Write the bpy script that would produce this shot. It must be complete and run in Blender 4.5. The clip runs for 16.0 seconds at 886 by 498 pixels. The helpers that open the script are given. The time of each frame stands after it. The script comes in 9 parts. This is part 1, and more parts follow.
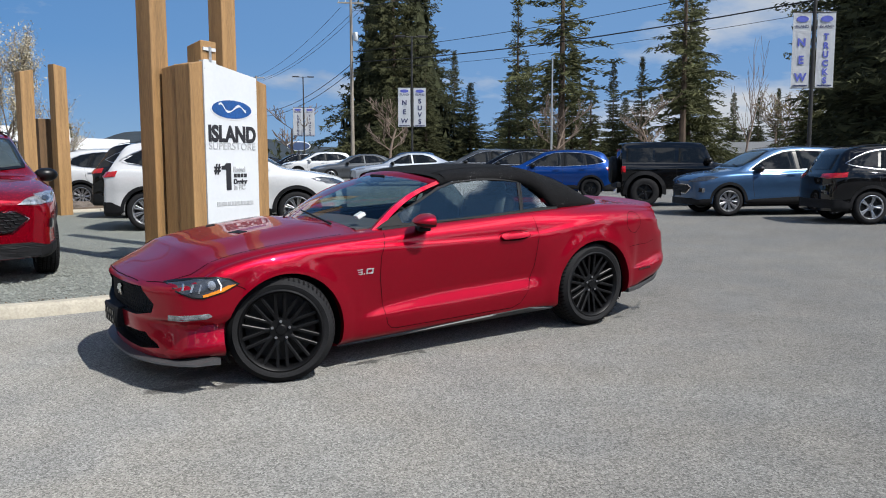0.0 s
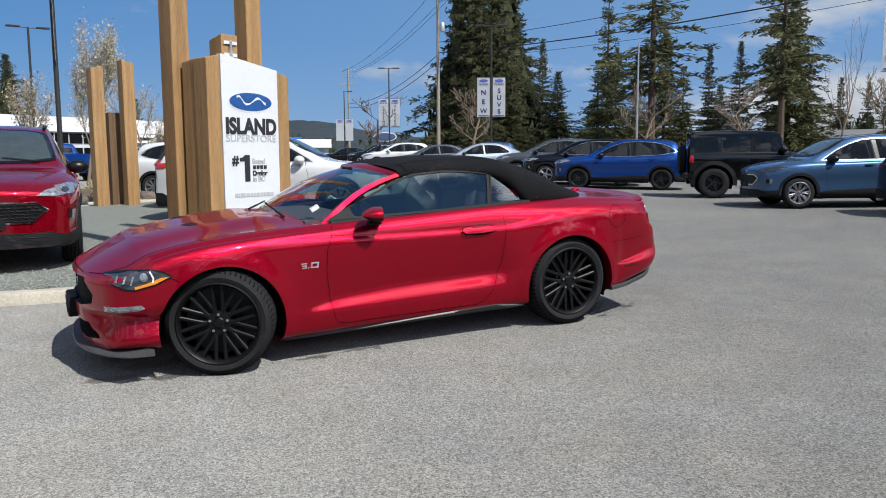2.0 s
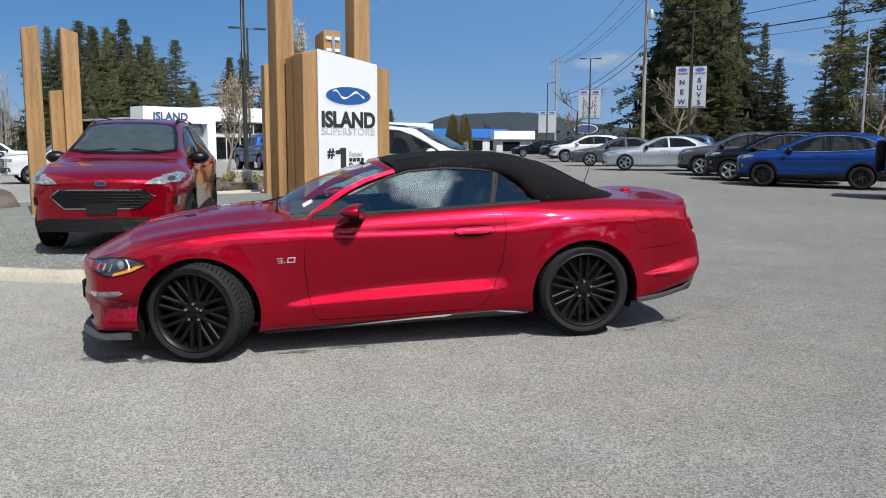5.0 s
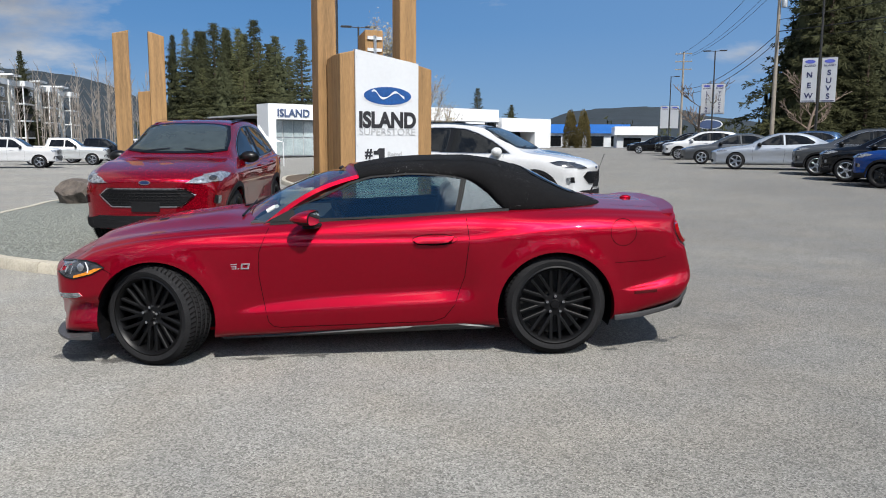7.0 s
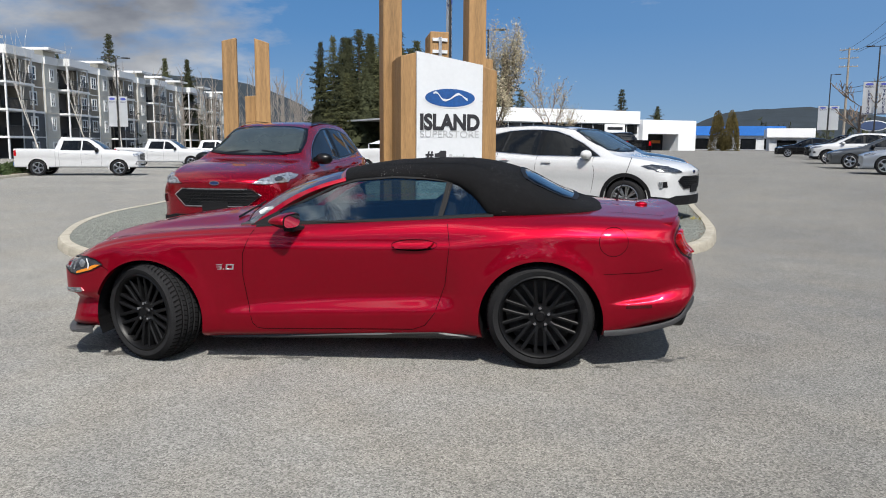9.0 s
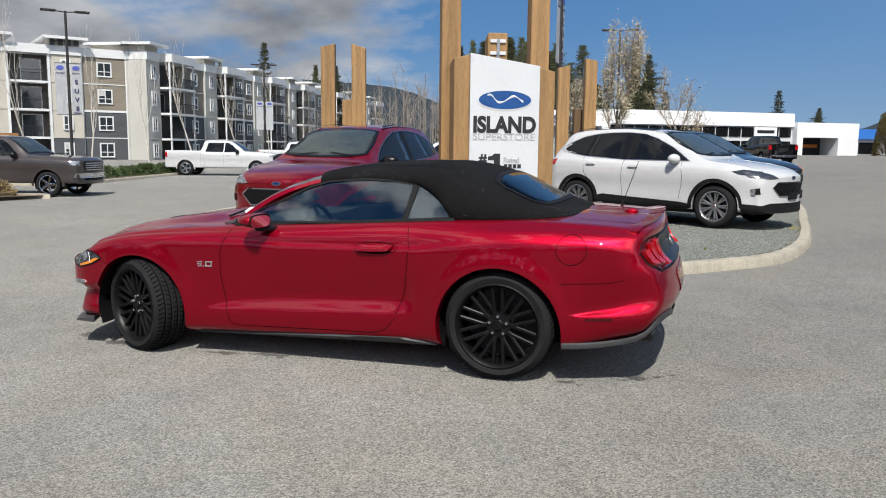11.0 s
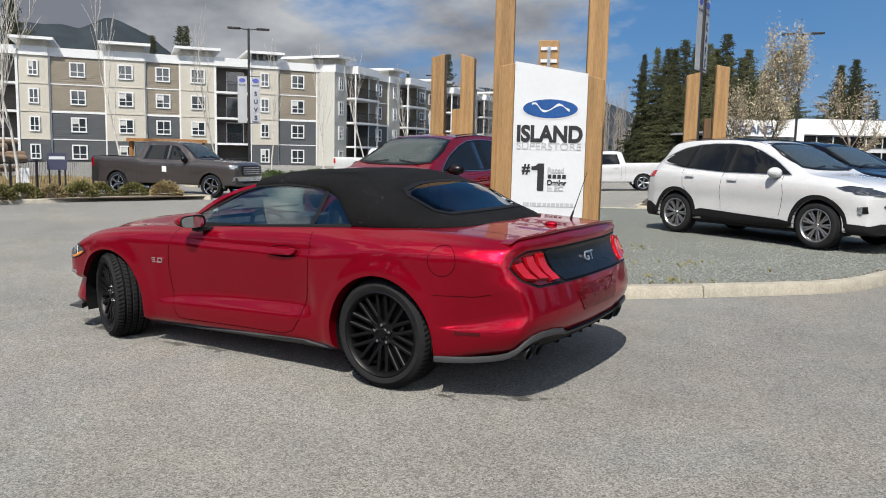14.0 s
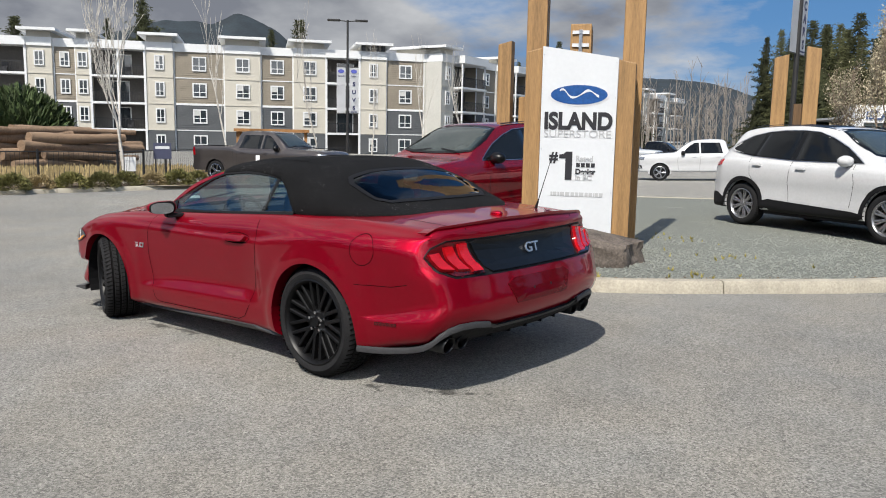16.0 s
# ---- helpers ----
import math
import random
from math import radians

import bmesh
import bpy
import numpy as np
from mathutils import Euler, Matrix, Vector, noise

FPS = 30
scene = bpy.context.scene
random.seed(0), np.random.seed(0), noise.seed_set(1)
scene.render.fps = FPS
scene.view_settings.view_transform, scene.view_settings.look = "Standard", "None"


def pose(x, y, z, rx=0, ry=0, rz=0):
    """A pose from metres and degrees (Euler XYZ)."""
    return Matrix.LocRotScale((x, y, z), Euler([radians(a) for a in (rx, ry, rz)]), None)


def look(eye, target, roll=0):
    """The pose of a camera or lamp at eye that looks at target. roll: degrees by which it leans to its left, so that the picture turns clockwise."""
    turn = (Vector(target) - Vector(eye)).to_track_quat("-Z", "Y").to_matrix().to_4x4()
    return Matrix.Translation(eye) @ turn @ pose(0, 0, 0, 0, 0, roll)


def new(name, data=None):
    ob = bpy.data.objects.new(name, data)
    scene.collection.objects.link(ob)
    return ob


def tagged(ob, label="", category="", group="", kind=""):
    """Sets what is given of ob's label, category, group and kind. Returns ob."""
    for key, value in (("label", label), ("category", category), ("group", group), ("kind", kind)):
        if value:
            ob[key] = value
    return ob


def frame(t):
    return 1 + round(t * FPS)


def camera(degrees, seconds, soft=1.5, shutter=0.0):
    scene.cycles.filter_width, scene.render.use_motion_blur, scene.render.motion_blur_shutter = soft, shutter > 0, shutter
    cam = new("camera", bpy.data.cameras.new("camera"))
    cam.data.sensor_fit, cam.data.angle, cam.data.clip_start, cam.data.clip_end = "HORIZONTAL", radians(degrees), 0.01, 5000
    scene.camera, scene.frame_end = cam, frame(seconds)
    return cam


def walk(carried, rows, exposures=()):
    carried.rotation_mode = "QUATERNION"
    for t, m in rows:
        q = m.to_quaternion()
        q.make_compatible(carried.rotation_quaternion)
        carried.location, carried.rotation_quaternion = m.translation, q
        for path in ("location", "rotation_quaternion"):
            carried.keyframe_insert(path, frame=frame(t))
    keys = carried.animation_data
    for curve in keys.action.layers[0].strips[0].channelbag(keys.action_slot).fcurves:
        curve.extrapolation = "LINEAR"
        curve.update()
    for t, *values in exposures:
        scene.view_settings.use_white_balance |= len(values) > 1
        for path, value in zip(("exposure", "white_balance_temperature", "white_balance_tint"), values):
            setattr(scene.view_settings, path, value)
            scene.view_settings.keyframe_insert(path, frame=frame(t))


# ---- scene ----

cam = camera(59.1, 16.0, soft=1.0)
PATH = [
    (0, (-3.211, -5.525, 1.335), (-2.107, -3.871, 1.123), -0.1),
    (0.5, (-2.98, -5.611, 1.33), (-1.924, -3.927, 1.11), 0.1),
    (1, (-2.747, -5.678, 1.339), (-1.738, -3.966, 1.11), 0.0),
    (1.5, (-2.521, -5.759, 1.34), (-1.564, -4.019, 1.108), -0.1),
    (2, (-2.289, -5.883, 1.344), (-1.391, -4.111, 1.108), -0.3),
    (2.5, (-2.055, -5.933, 1.335), (-1.227, -4.129, 1.097), -0.0),
    (3, (-1.805, -6.033, 1.356), (-1.061, -4.192, 1.115), 0.1),
    (3.5, (-1.531, -6.144, 1.373), (-0.877, -4.27, 1.13), 0.1),
    (4, (-1.282, -6.171, 1.369), (-0.72, -4.267, 1.124), 0.1),
    (6.5, (0.074, -6.07, 1.418), (0.243, -4.095, 1.149), 0.3),
    (7, (0.353, -6.049, 1.443), (0.44, -4.069, 1.174), 0.3),
    (7.5, (0.609, -6.0, 1.437), (0.606, -4.018, 1.17), 0.4),
    (8, (0.86, -5.943, 1.441), (0.763, -3.963, 1.176), 0.4),
    (10.5, (2.234, -5.572, 1.456), (1.696, -3.664, 1.192), 0.5),
    (11, (2.502, -5.462, 1.452), (1.873, -3.581, 1.192), 0.6),
    (11.5, (2.795, -5.366, 1.464), (2.085, -3.514, 1.208), 0.7),
    (12, (3.094, -5.243, 1.465), (2.306, -3.422, 1.215), 0.7),
    (12.5, (3.332, -5.068, 1.454), (2.475, -3.277, 1.208), 0.9),
    (13, (3.598, -4.957, 1.465), (2.675, -3.2, 1.223), 1.1),
    (13.5, (3.903, -4.851, 1.481), (2.914, -3.13, 1.24), 1.2),
    (14, (4.133, -4.68, 1.473), (3.077, -2.999, 1.229), 1.3),
    (14.5, (4.337, -4.507, 1.484), (3.219, -2.868, 1.232), 1.3),
    (15, (4.587, -4.336, 1.483), (3.41, -2.74, 1.222), 1.3),
    (15.5, (4.79, -4.163, 1.478), (3.556, -2.612, 1.21), 1.2),
    (16, (4.955, -3.958, 1.483), (3.668, -2.452, 1.206), 1.1),
]
walk(cam, [(t, look(eye, target, roll)) for t, eye, target, roll in PATH], exposures=[(0.0, 0.22, 6200, 10), (6.5, 0.19, 6300, 10), (11.5, 0.08, 6500, 10), (16.0, 0.19, 6550, 10)])

# ---- sky and sun ----
SUN_DIR = Vector((0.30, -0.95, 1.23)).normalized()          # towards the sun
SUN_EL = math.asin(SUN_DIR.z)
SUN_AZ = math.atan2(SUN_DIR.x, SUN_DIR.y)


def build_world():
    w = bpy.data.worlds.new("sky")
    scene.world = w
    w.use_nodes = True
    nt = w.node_tree
    nt.nodes.clear()
    N, L = nt.nodes.new, nt.links.new
    out = N("ShaderNodeOutputWorld")
    bg = N("ShaderNodeBackground")
    bg.inputs["Strength"].default_value = 0.051
    sky = N("ShaderNodeTexSky")
    sky.sky_type = "NISHITA"
    sky.sun_disc = False
    sky.sun_elevation = SUN_EL
    sky.sun_rotation = SUN_AZ
    sky.air_density = 1.0
    sky.altitude = 2000.0
    sky.dust_density = 0.0
    sky.ozone_density = 2.5
    tc = N("ShaderNodeTexCoord")
    sep = N("ShaderNodeSeparateXYZ")
    L(tc.outputs["Generated"], sep.inputs[0])

    def op(kind, a, b=None, clamp=False):
        n = N("ShaderNodeMath")
        n.operation = kind
        n.use_clamp = clamp
        for i, v in enumerate((a, b)):
            if v is None:
                continue
            if isinstance(v, (int, float)):
                n.inputs[i].default_value = v
            else:
                L(v, n.inputs[i])
        return n.outputs[0]

    den = op("ADD", op("MAXIMUM", sep.outputs["Z"], 0.0), 0.26)
    cx, cy = op("DIVIDE", sep.outputs["X"], den), op("DIVIDE", sep.outputs["Y"], den)
    comb = N("ShaderNodeCombineXYZ")
    L(cx, comb.inputs[0]), L(cy, comb.inputs[1])
    big = N("ShaderNodeTexNoise")
    big.inputs["Scale"].default_value = 1.25
    big.inputs["Detail"].default_value = 9.0
    big.inputs["Roughness"].default_value = 0.56
    L(comb.outputs[0], big.inputs["Vector"])
    # more cloud towards the mountains in the west, little elsewhere
    west = op("MULTIPLY", op("SUBTRACT", op("MULTIPLY", sep.outputs["X"], -1.0), 0.22), 0.62, True)
    west = op("MULTIPLY", west, op("SUBTRACT", 1.0, op("MULTIPLY", sep.outputs["Y"], -1.8, True)))
    wisp = N("ShaderNodeTexNoise")
    wisp.inputs["Scale"].default_value = 6.0
    wisp.inputs["Detail"].default_value = 8.0
    L(comb.outputs[0], wisp.inputs["Vector"])
    # broken bright cumulus in the half of the sky behind the walk
    south = op("MULTIPLY", op("SUBTRACT", op("MULTIPLY", sep.outputs["Y"], -1.0), 0.02), 4.0, True)
    south = op("MULTIPLY", south, op("MULTIPLY", op("SUBTRACT", wisp.outputs["Fac"], 0.48), 2.4))
    cover = op("ADD", op("ADD", op("SUBTRACT", big.outputs["Fac"], 0.60), west), south)
    cover = op("SUBTRACT", cover, op("MULTIPLY", op("ADD", sep.outputs["X"], 0.1), 0.08, True))
    low = op("SUBTRACT", 1.0, op("MULTIPLY", sep.outputs["Z"], 3.2), True)
    cover = op("ADD", cover, op("MULTIPLY", op("MULTIPLY", op("SUBTRACT", sep.outputs["X"], 0.32), 0.75, True), low))
    east = op("MULTIPLY", op("SUBTRACT", sep.outputs["X"], 0.05), 2.0, True)
    cover = op("ADD", cover, op("MULTIPLY", op("MULTIPLY", east, op("MULTIPLY", sep.outputs["Y"], -3.0, True)), 0.16))
    mask = op("MULTIPLY", cover, 7.0, True)
    tone = N("ShaderNodeTexNoise")
    tone.inputs["Scale"].default_value = 4.6
    tone.inputs["Detail"].default_value = 8.0
    puff = N("ShaderNodeVectorMath")
    puff.operation = "MULTIPLY"
    puff.inputs[1].default_value = (1.0, 1.0, 2.2)
    L(tc.outputs["Generated"], puff.inputs[0]), L(puff.outputs[0], tone.inputs["Vector"])
    ramp = N("ShaderNodeValToRGB")
    ramp.color_ramp.elements[0].position, ramp.color_ramp.elements[0].color = 0.22, (3.6, 3.9, 4.6, 1)
    ramp.color_ramp.elements[1].position, ramp.color_ramp.elements[1].color = 0.74, (10.0, 10.3, 10.7, 1)
    lift = op("ADD", op("MULTIPLY", op("SUBTRACT", tone.outputs["Fac"], 0.5), 2.1), 0.70)
    L(op("SUBTRACT", lift, op("MULTIPLY", west, 0.62), True), ramp.inputs["Fac"])
    mix = N("ShaderNodeMix")
    mix.data_type = "RGBA"
    L(mask, mix.inputs["Factor"])
    tint = N("ShaderNodeMix")
    tint.data_type, tint.blend_type = "RGBA", "MULTIPLY"
    tint.inputs["Factor"].default_value = 1.0
    tint.inputs[7].default_value = (0.80, 0.97, 1.20, 1)
    # the clear blue of a spring noon, paler towards the horizon
    grad = N("ShaderNodeValToRGB")
    e = grad.color_ramp.elements
    e[0].position, e[0].color = 0.0, (0.40, 0.64, 0.98, 1)
    e[1].position, e[1].color = 1.0, (0.08, 0.24, 0.62, 1)
    for p, c in ((0.14, (0.175, 0.47, 0.95)), (0.40, (0.100, 0.35, 0.83))):
        k = e.new(p)
        k.color = (*c, 1)
    L(sep.outputs["Z"], grad.inputs["Fac"])
    glow = N("ShaderNodeVectorMath")
    glow.operation = "SCALE"
    glow.inputs["Scale"].default_value = 10.3
    L(grad.outputs["Color"], glow.inputs[0])
    both = N("ShaderNodeMix")
    both.data_type = "RGBA"
    both.inputs["Factor"].default_value = 0.70
    L(sky.outputs[0], tint.inputs[6])
    L(tint.outputs[2], both.inputs[6]), L(glow.outputs[0], both.inputs[7])
    pale = N("ShaderNodeMix")
    pale.data_type = "RGBA"
    pale.inputs[7].default_value = (3.9, 6.5, 10.6, 1)
    L(op("MULTIPLY", op("MULTIPLY", op("ADD", sep.outputs["X"], 0.15), 1.3, True), 0.55), pale.inputs["Factor"])
    L(both.outputs[2], pale.inputs[6])
    L(pale.outputs[2], mix.inputs[6])
    near_sun = op("ADD", op("MULTIPLY", op("MULTIPLY", op("SUBTRACT", op("MULTIPLY", sep.outputs["Y"], -1.0), 0.05), 3.0, True), op("MULTIPLY", op("ADD", op("MULTIPLY", sep.outputs["X"], 1.05), 1.0, True), 3.0)), 1.0)
    lit = N("ShaderNodeVectorMath")
    lit.operation = "SCALE"
    L(ramp.outputs["Color"], lit.inputs[0]), L(near_sun, lit.inputs["Scale"])
    L(lit.outputs[0], mix.inputs[7])
    L(mix.outputs[2], bg.inputs["Color"])
    L(bg.outputs[0], out.inputs["Surface"])


build_world()
sun = new("sun", bpy.data.lights.new("sun", "SUN"))
sun.data.energy = 5.0
sun.data.angle = radians(0.55)
sun.data.color = (1.0, 0.95, 0.87)
sun.matrix_world = look(SUN_DIR * 50, (0, 0, 0))

# ---- materials ----
MATS = {}


def surf(name, color, rough=0.6, metal=0.0, var=0.12, scale=6.0, bump=0.0, bscale=60.0, coat=0.0, flake=0.0, wear=0.0,
         stretch=(1, 1, 1), emit=0.0, alpha=1.0, spec=0.5, island=0.0):
    """A procedural surface: colour varied at two scales, fine relief, optional clear coat and dust."""
    if name in MATS:
        return MATS[name]
    m = bpy.data.materials.new(name)
    m.use_nodes = True
    nt = m.node_tree
    N, L = nt.nodes.new, nt.links.new
    b = nt.nodes["Principled BSDF"]
    b.inputs["Roughness"].default_value = rough
    b.inputs["Metallic"].default_value = metal
    b.inputs["Specular IOR Level"].default_value = spec
    b.inputs["Coat Weight"].default_value = coat
    b.inputs["Coat Roughness"].default_value = 0.03
    tc = N("ShaderNodeTexCoord")
    mp = N("ShaderNodeMapping")
    mp.inputs["Scale"].default_value = stretch
    L(tc.outputs["Object"], mp.inputs["Vector"])
    n1, n2 = N("ShaderNodeTexNoise"), N("ShaderNodeTexNoise")
    for n, s, d in ((n1, scale, 4), (n2, scale * 11, 3)):
        n.inputs["Scale"].default_value = s
        n.inputs["Detail"].default_value = d
        L(mp.outputs[0], n.inputs["Vector"])
    add = N("ShaderNodeMath")
    add.operation = "ADD"
    L(n1.outputs["Fac"], add.inputs[0]), L(n2.outputs["Fac"], add.inputs[1])
    src = add.outputs[0]
    if island:
        geo = N("ShaderNodeNewGeometry")
        obi = N("ShaderNodeObjectInfo")
        a2 = N("ShaderNodeMath")
        a2.operation = "MULTIPLY_ADD"
        a2.inputs[1].default_value = island
        L(geo.outputs["Random Per Island"], a2.inputs[0]), L(src, a2.inputs[2])
        a3 = N("ShaderNodeMath")
        a3.operation = "MULTIPLY_ADD"
        a3.inputs[1].default_value = island
        L(obi.outputs["Random"], a3.inputs[0]), L(a2.outputs[0], a3.inputs[2])
        a4 = N("ShaderNodeMath")
        a4.operation = "SUBTRACT"
        a4.inputs[1].default_value = island
        L(a3.outputs[0], a4.inputs[0])
        src = a4.outputs[0]
    ramp = N("ShaderNodeValToRGB")
    lo = [max(0.0, c * (1 - var)) for c in color]
    hi = [min(1.0, c * (1 + var)) for c in color]
    ramp.color_ramp.elements[0].position, ramp.color_ramp.elements[0].color = 0.35, (*lo, 1)
    ramp.color_ramp.elements[1].position, ramp.color_ramp.elements[1].color = 0.65, (*hi, 1)
    half = N("ShaderNodeMath")
    half.operation = "MULTIPLY"
    half.inputs[1].default_value = 0.5
    L(src, half.inputs[0])
    L(half.outputs[0], ramp.inputs["Fac"])
    L(ramp.outputs["Color"], b.inputs["Base Color"])
    if wear:
        rr = N("ShaderNodeMapRange")
        rr.inputs["To Min"].default_value = max(0.0, rough - wear)
        rr.inputs["To Max"].default_value = min(1.0, rough + wear)
        L(n1.outputs["Fac"], rr.inputs["Value"])
        L(rr.outputs[0], b.inputs["Roughness"])
    if bump:
        nb = N("ShaderNodeTexNoise")
        nb.inputs["Scale"].default_value = bscale
        nb.inputs["Detail"].default_value = 4
        L(mp.outputs[0], nb.inputs["Vector"])
        bp = N("ShaderNodeBump")
        bp.inputs["Strength"].default_value = bump
        bp.inputs["Distance"].default_value = 0.01
        L(nb.outputs["Fac"], bp.inputs["Height"])
        L(bp.outputs[0], b.inputs["Normal"])
    if emit:
        b.inputs["Emission Strength"].default_value = emit
        b.inputs["Emission Color"].default_value = (*color, 1)
    MATS[name] = m
    return m


def glass(name, color=(0.75, 0.85, 0.85), clear=0.8, rough=0.0, base=0.05):
    """Tinted pane: clear straight on, more mirror-like at a slant, alike from both sides."""
    if name in MATS:
        return MATS[name]
    m = bpy.data.materials.new(name)
    m.use_nodes = True
    nt = m.node_tree
    N, L = nt.nodes.new, nt.links.new
    nt.nodes.clear()
    out = N("ShaderNodeOutputMaterial")
    tr, gl, mx = N("ShaderNodeBsdfTransparent"), N("ShaderNodeBsdfGlossy"), N("ShaderNodeMixShader")
    tr.inputs["Color"].default_value = (*[c * clear for c in color], 1)
    gl.inputs["Roughness"].default_value = rough
    gl.inputs["Color"].default_value = (0.95, 0.98, 1.0, 1)
    lw = N("ShaderNodeLayerWeight")
    lw.inputs["Blend"].default_value = 0.5
    pw, ml = N("ShaderNodeMath"), N("ShaderNodeMath")
    pw.operation, ml.operation = "POWER", "MULTIPLY_ADD"
    pw.inputs[1].default_value = 5.0
    ml.inputs[1].default_value, ml.inputs[2].default_value = 1.0 - base, base
    L(lw.outputs["Facing"], pw.inputs[0]), L(pw.outputs[0], ml.inputs[0])
    L(ml.outputs[0], mx.inputs[0]), L(tr.outputs[0], mx.inputs[1]), L(gl.outputs[0], mx.inputs[2])
    L(mx.outputs[0], out.inputs["Surface"])
    MATS[name] = m
    return m


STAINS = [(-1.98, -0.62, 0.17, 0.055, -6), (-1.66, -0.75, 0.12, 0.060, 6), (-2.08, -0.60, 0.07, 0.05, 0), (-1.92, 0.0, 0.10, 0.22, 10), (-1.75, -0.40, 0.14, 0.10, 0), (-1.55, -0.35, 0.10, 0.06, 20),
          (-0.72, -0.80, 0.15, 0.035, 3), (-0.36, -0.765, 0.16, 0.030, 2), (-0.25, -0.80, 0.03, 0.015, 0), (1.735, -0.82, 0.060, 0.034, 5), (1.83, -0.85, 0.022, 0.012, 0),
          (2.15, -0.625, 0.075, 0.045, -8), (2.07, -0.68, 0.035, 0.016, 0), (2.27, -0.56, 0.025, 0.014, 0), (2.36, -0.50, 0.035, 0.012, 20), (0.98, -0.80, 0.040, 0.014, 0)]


def asphalt_material():
    m = bpy.data.materials.new("asphalt")
    m.use_nodes = True
    nt = m.node_tree
    N, L = nt.nodes.new, nt.links.new
    b = nt.nodes["Principled BSDF"]
    tc = N("ShaderNodeTexCoord")
    P = tc.outputs["Object"]

    def noise_tex(scale, detail=4, rough=0.55):
        n = N("ShaderNodeTexNoise")
        n.inputs["Scale"].default_value = scale
        n.inputs["Detail"].default_value = detail
        n.inputs["Roughness"].default_value = rough
        L(P, n.inputs["Vector"])
        return n.outputs["Fac"]

    def ramp(fac, a, ca, c, cc):
        r = N("ShaderNodeValToRGB")
        r.color_ramp.elements[0].position, r.color_ramp.elements[0].color = a, (*ca, 1)
        r.color_ramp.elements[1].position, r.color_ramp.elements[1].color = c, (*cc, 1)
        L(fac, r.inputs["Fac"])
        return r.outputs["Color"]

    def mixc(kind, fac, a, c):
        x = N("ShaderNodeMix")
        x.data_type = "RGBA"
        x.blend_type = kind
        if isinstance(fac, (int, float)):
            x.inputs["Factor"].default_value = fac
        else:
            L(fac, x.inputs["Factor"])
        L(a, x.inputs[6]), L(c, x.inputs[7])
        return x.outputs[2]

    vor = N("ShaderNodeTexVoronoi")
    vor.inputs["Scale"].default_value = 115.0
    L(P, vor.inputs["Vector"])
    stones = ramp(vor.outputs["Color"], 0.12, (0.103, 0.102, 0.098), 0.97, (0.310, 0.308, 0.297))
    fine = ramp(noise_tex(260, 2, 0.6), 0.30, (0.62, 0.62, 0.62), 0.70, (1.3, 1.3, 1.28))
    col = mixc("MULTIPLY", 1.0, stones, fine)
    patch_ = ramp(noise_tex(0.22, 5, 0.6), 0.32, (0.86, 0.86, 0.87), 0.68, (1.10, 1.09, 1.06))
    col = mixc("MULTIPLY", 1.0, col, patch_)
    warm = ramp(noise_tex(1.1, 3, 0.5), 0.38, (0.985, 0.985, 0.985), 0.62, (1.03, 1.0, 0.96))
    col = mixc("MULTIPLY", 1.0, col, warm)
    big = N("ShaderNodeTexVoronoi")
    big.inputs["Scale"].default_value = 24.0
    L(P, big.inputs["Vector"])
    pale = ramp(big.outputs["Distance"], 0.07, (1.45, 1.42, 1.33), 0.12, (1, 1, 1))
    col = mixc("MULTIPLY", 1.0, col, pale)
    pits = ramp(noise_tex(55, 3, 0.7), 0.34, (0.72, 0.72, 0.72), 0.44, (1, 1, 1))
    col = mixc("MULTIPLY", 1.0, col, pits)
    streak = ramp(noise_tex(1.7, 6, 0.65), 0.35, (0.92, 0.92, 0.92), 0.66, (1.05, 1.05, 1.05))
    col = mixc("MULTIPLY", 1.0, col, streak)
    # asphalt gets darker towards +X, with an uneven edge
    axes = N("ShaderNodeSeparateXYZ")
    L(P, axes.inputs[0])
    east_tone = N("ShaderNodeMapRange")
    east_tone.inputs["From Min"].default_value, east_tone.inputs["From Max"].default_value = -1.0, 5.0
    drift = N("ShaderNodeMath")
    drift.operation = "MULTIPLY_ADD"
    drift.inputs[1].default_value = 3.0
    L(noise_tex(0.5, 4, 0.6), drift.inputs[0]), L(axes.outputs["X"], drift.inputs[2])
    L(drift.outputs[0], east_tone.inputs["Value"])
    col = mixc("MULTIPLY", 1.0, col, ramp(east_tone.outputs[0], 0.0, (1.04, 1.04, 1.03), 1.0, (0.86, 0.857, 0.85)))
    # damp patches: middle, half lengths and turn of each
    warp = N("ShaderNodeTexNoise")
    warp.inputs["Scale"].default_value = 11.0
    warp.inputs["Detail"].default_value = 5.0
    L(P, warp.inputs["Vector"])
    off = N("ShaderNodeVectorMath")
    off.operation = "MULTIPLY_ADD"
    off.inputs[1].default_value, off.inputs[2].default_value = (0.11, 0.11, 0.0), (-0.055, -0.055, 0.0)
    L(warp.outputs["Color"], off.inputs[0])
    bent = N("ShaderNodeVectorMath")
    L(P, bent.inputs[0]), L(off.outputs[0], bent.inputs[1])
    wet = None
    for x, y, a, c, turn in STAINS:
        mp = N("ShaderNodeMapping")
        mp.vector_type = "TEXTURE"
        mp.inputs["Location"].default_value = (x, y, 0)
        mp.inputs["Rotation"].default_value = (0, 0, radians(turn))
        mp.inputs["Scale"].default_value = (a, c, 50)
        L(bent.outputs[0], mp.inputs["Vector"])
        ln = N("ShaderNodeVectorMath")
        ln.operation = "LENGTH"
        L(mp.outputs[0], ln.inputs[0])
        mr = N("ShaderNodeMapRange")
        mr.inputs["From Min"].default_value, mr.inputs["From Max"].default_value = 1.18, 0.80
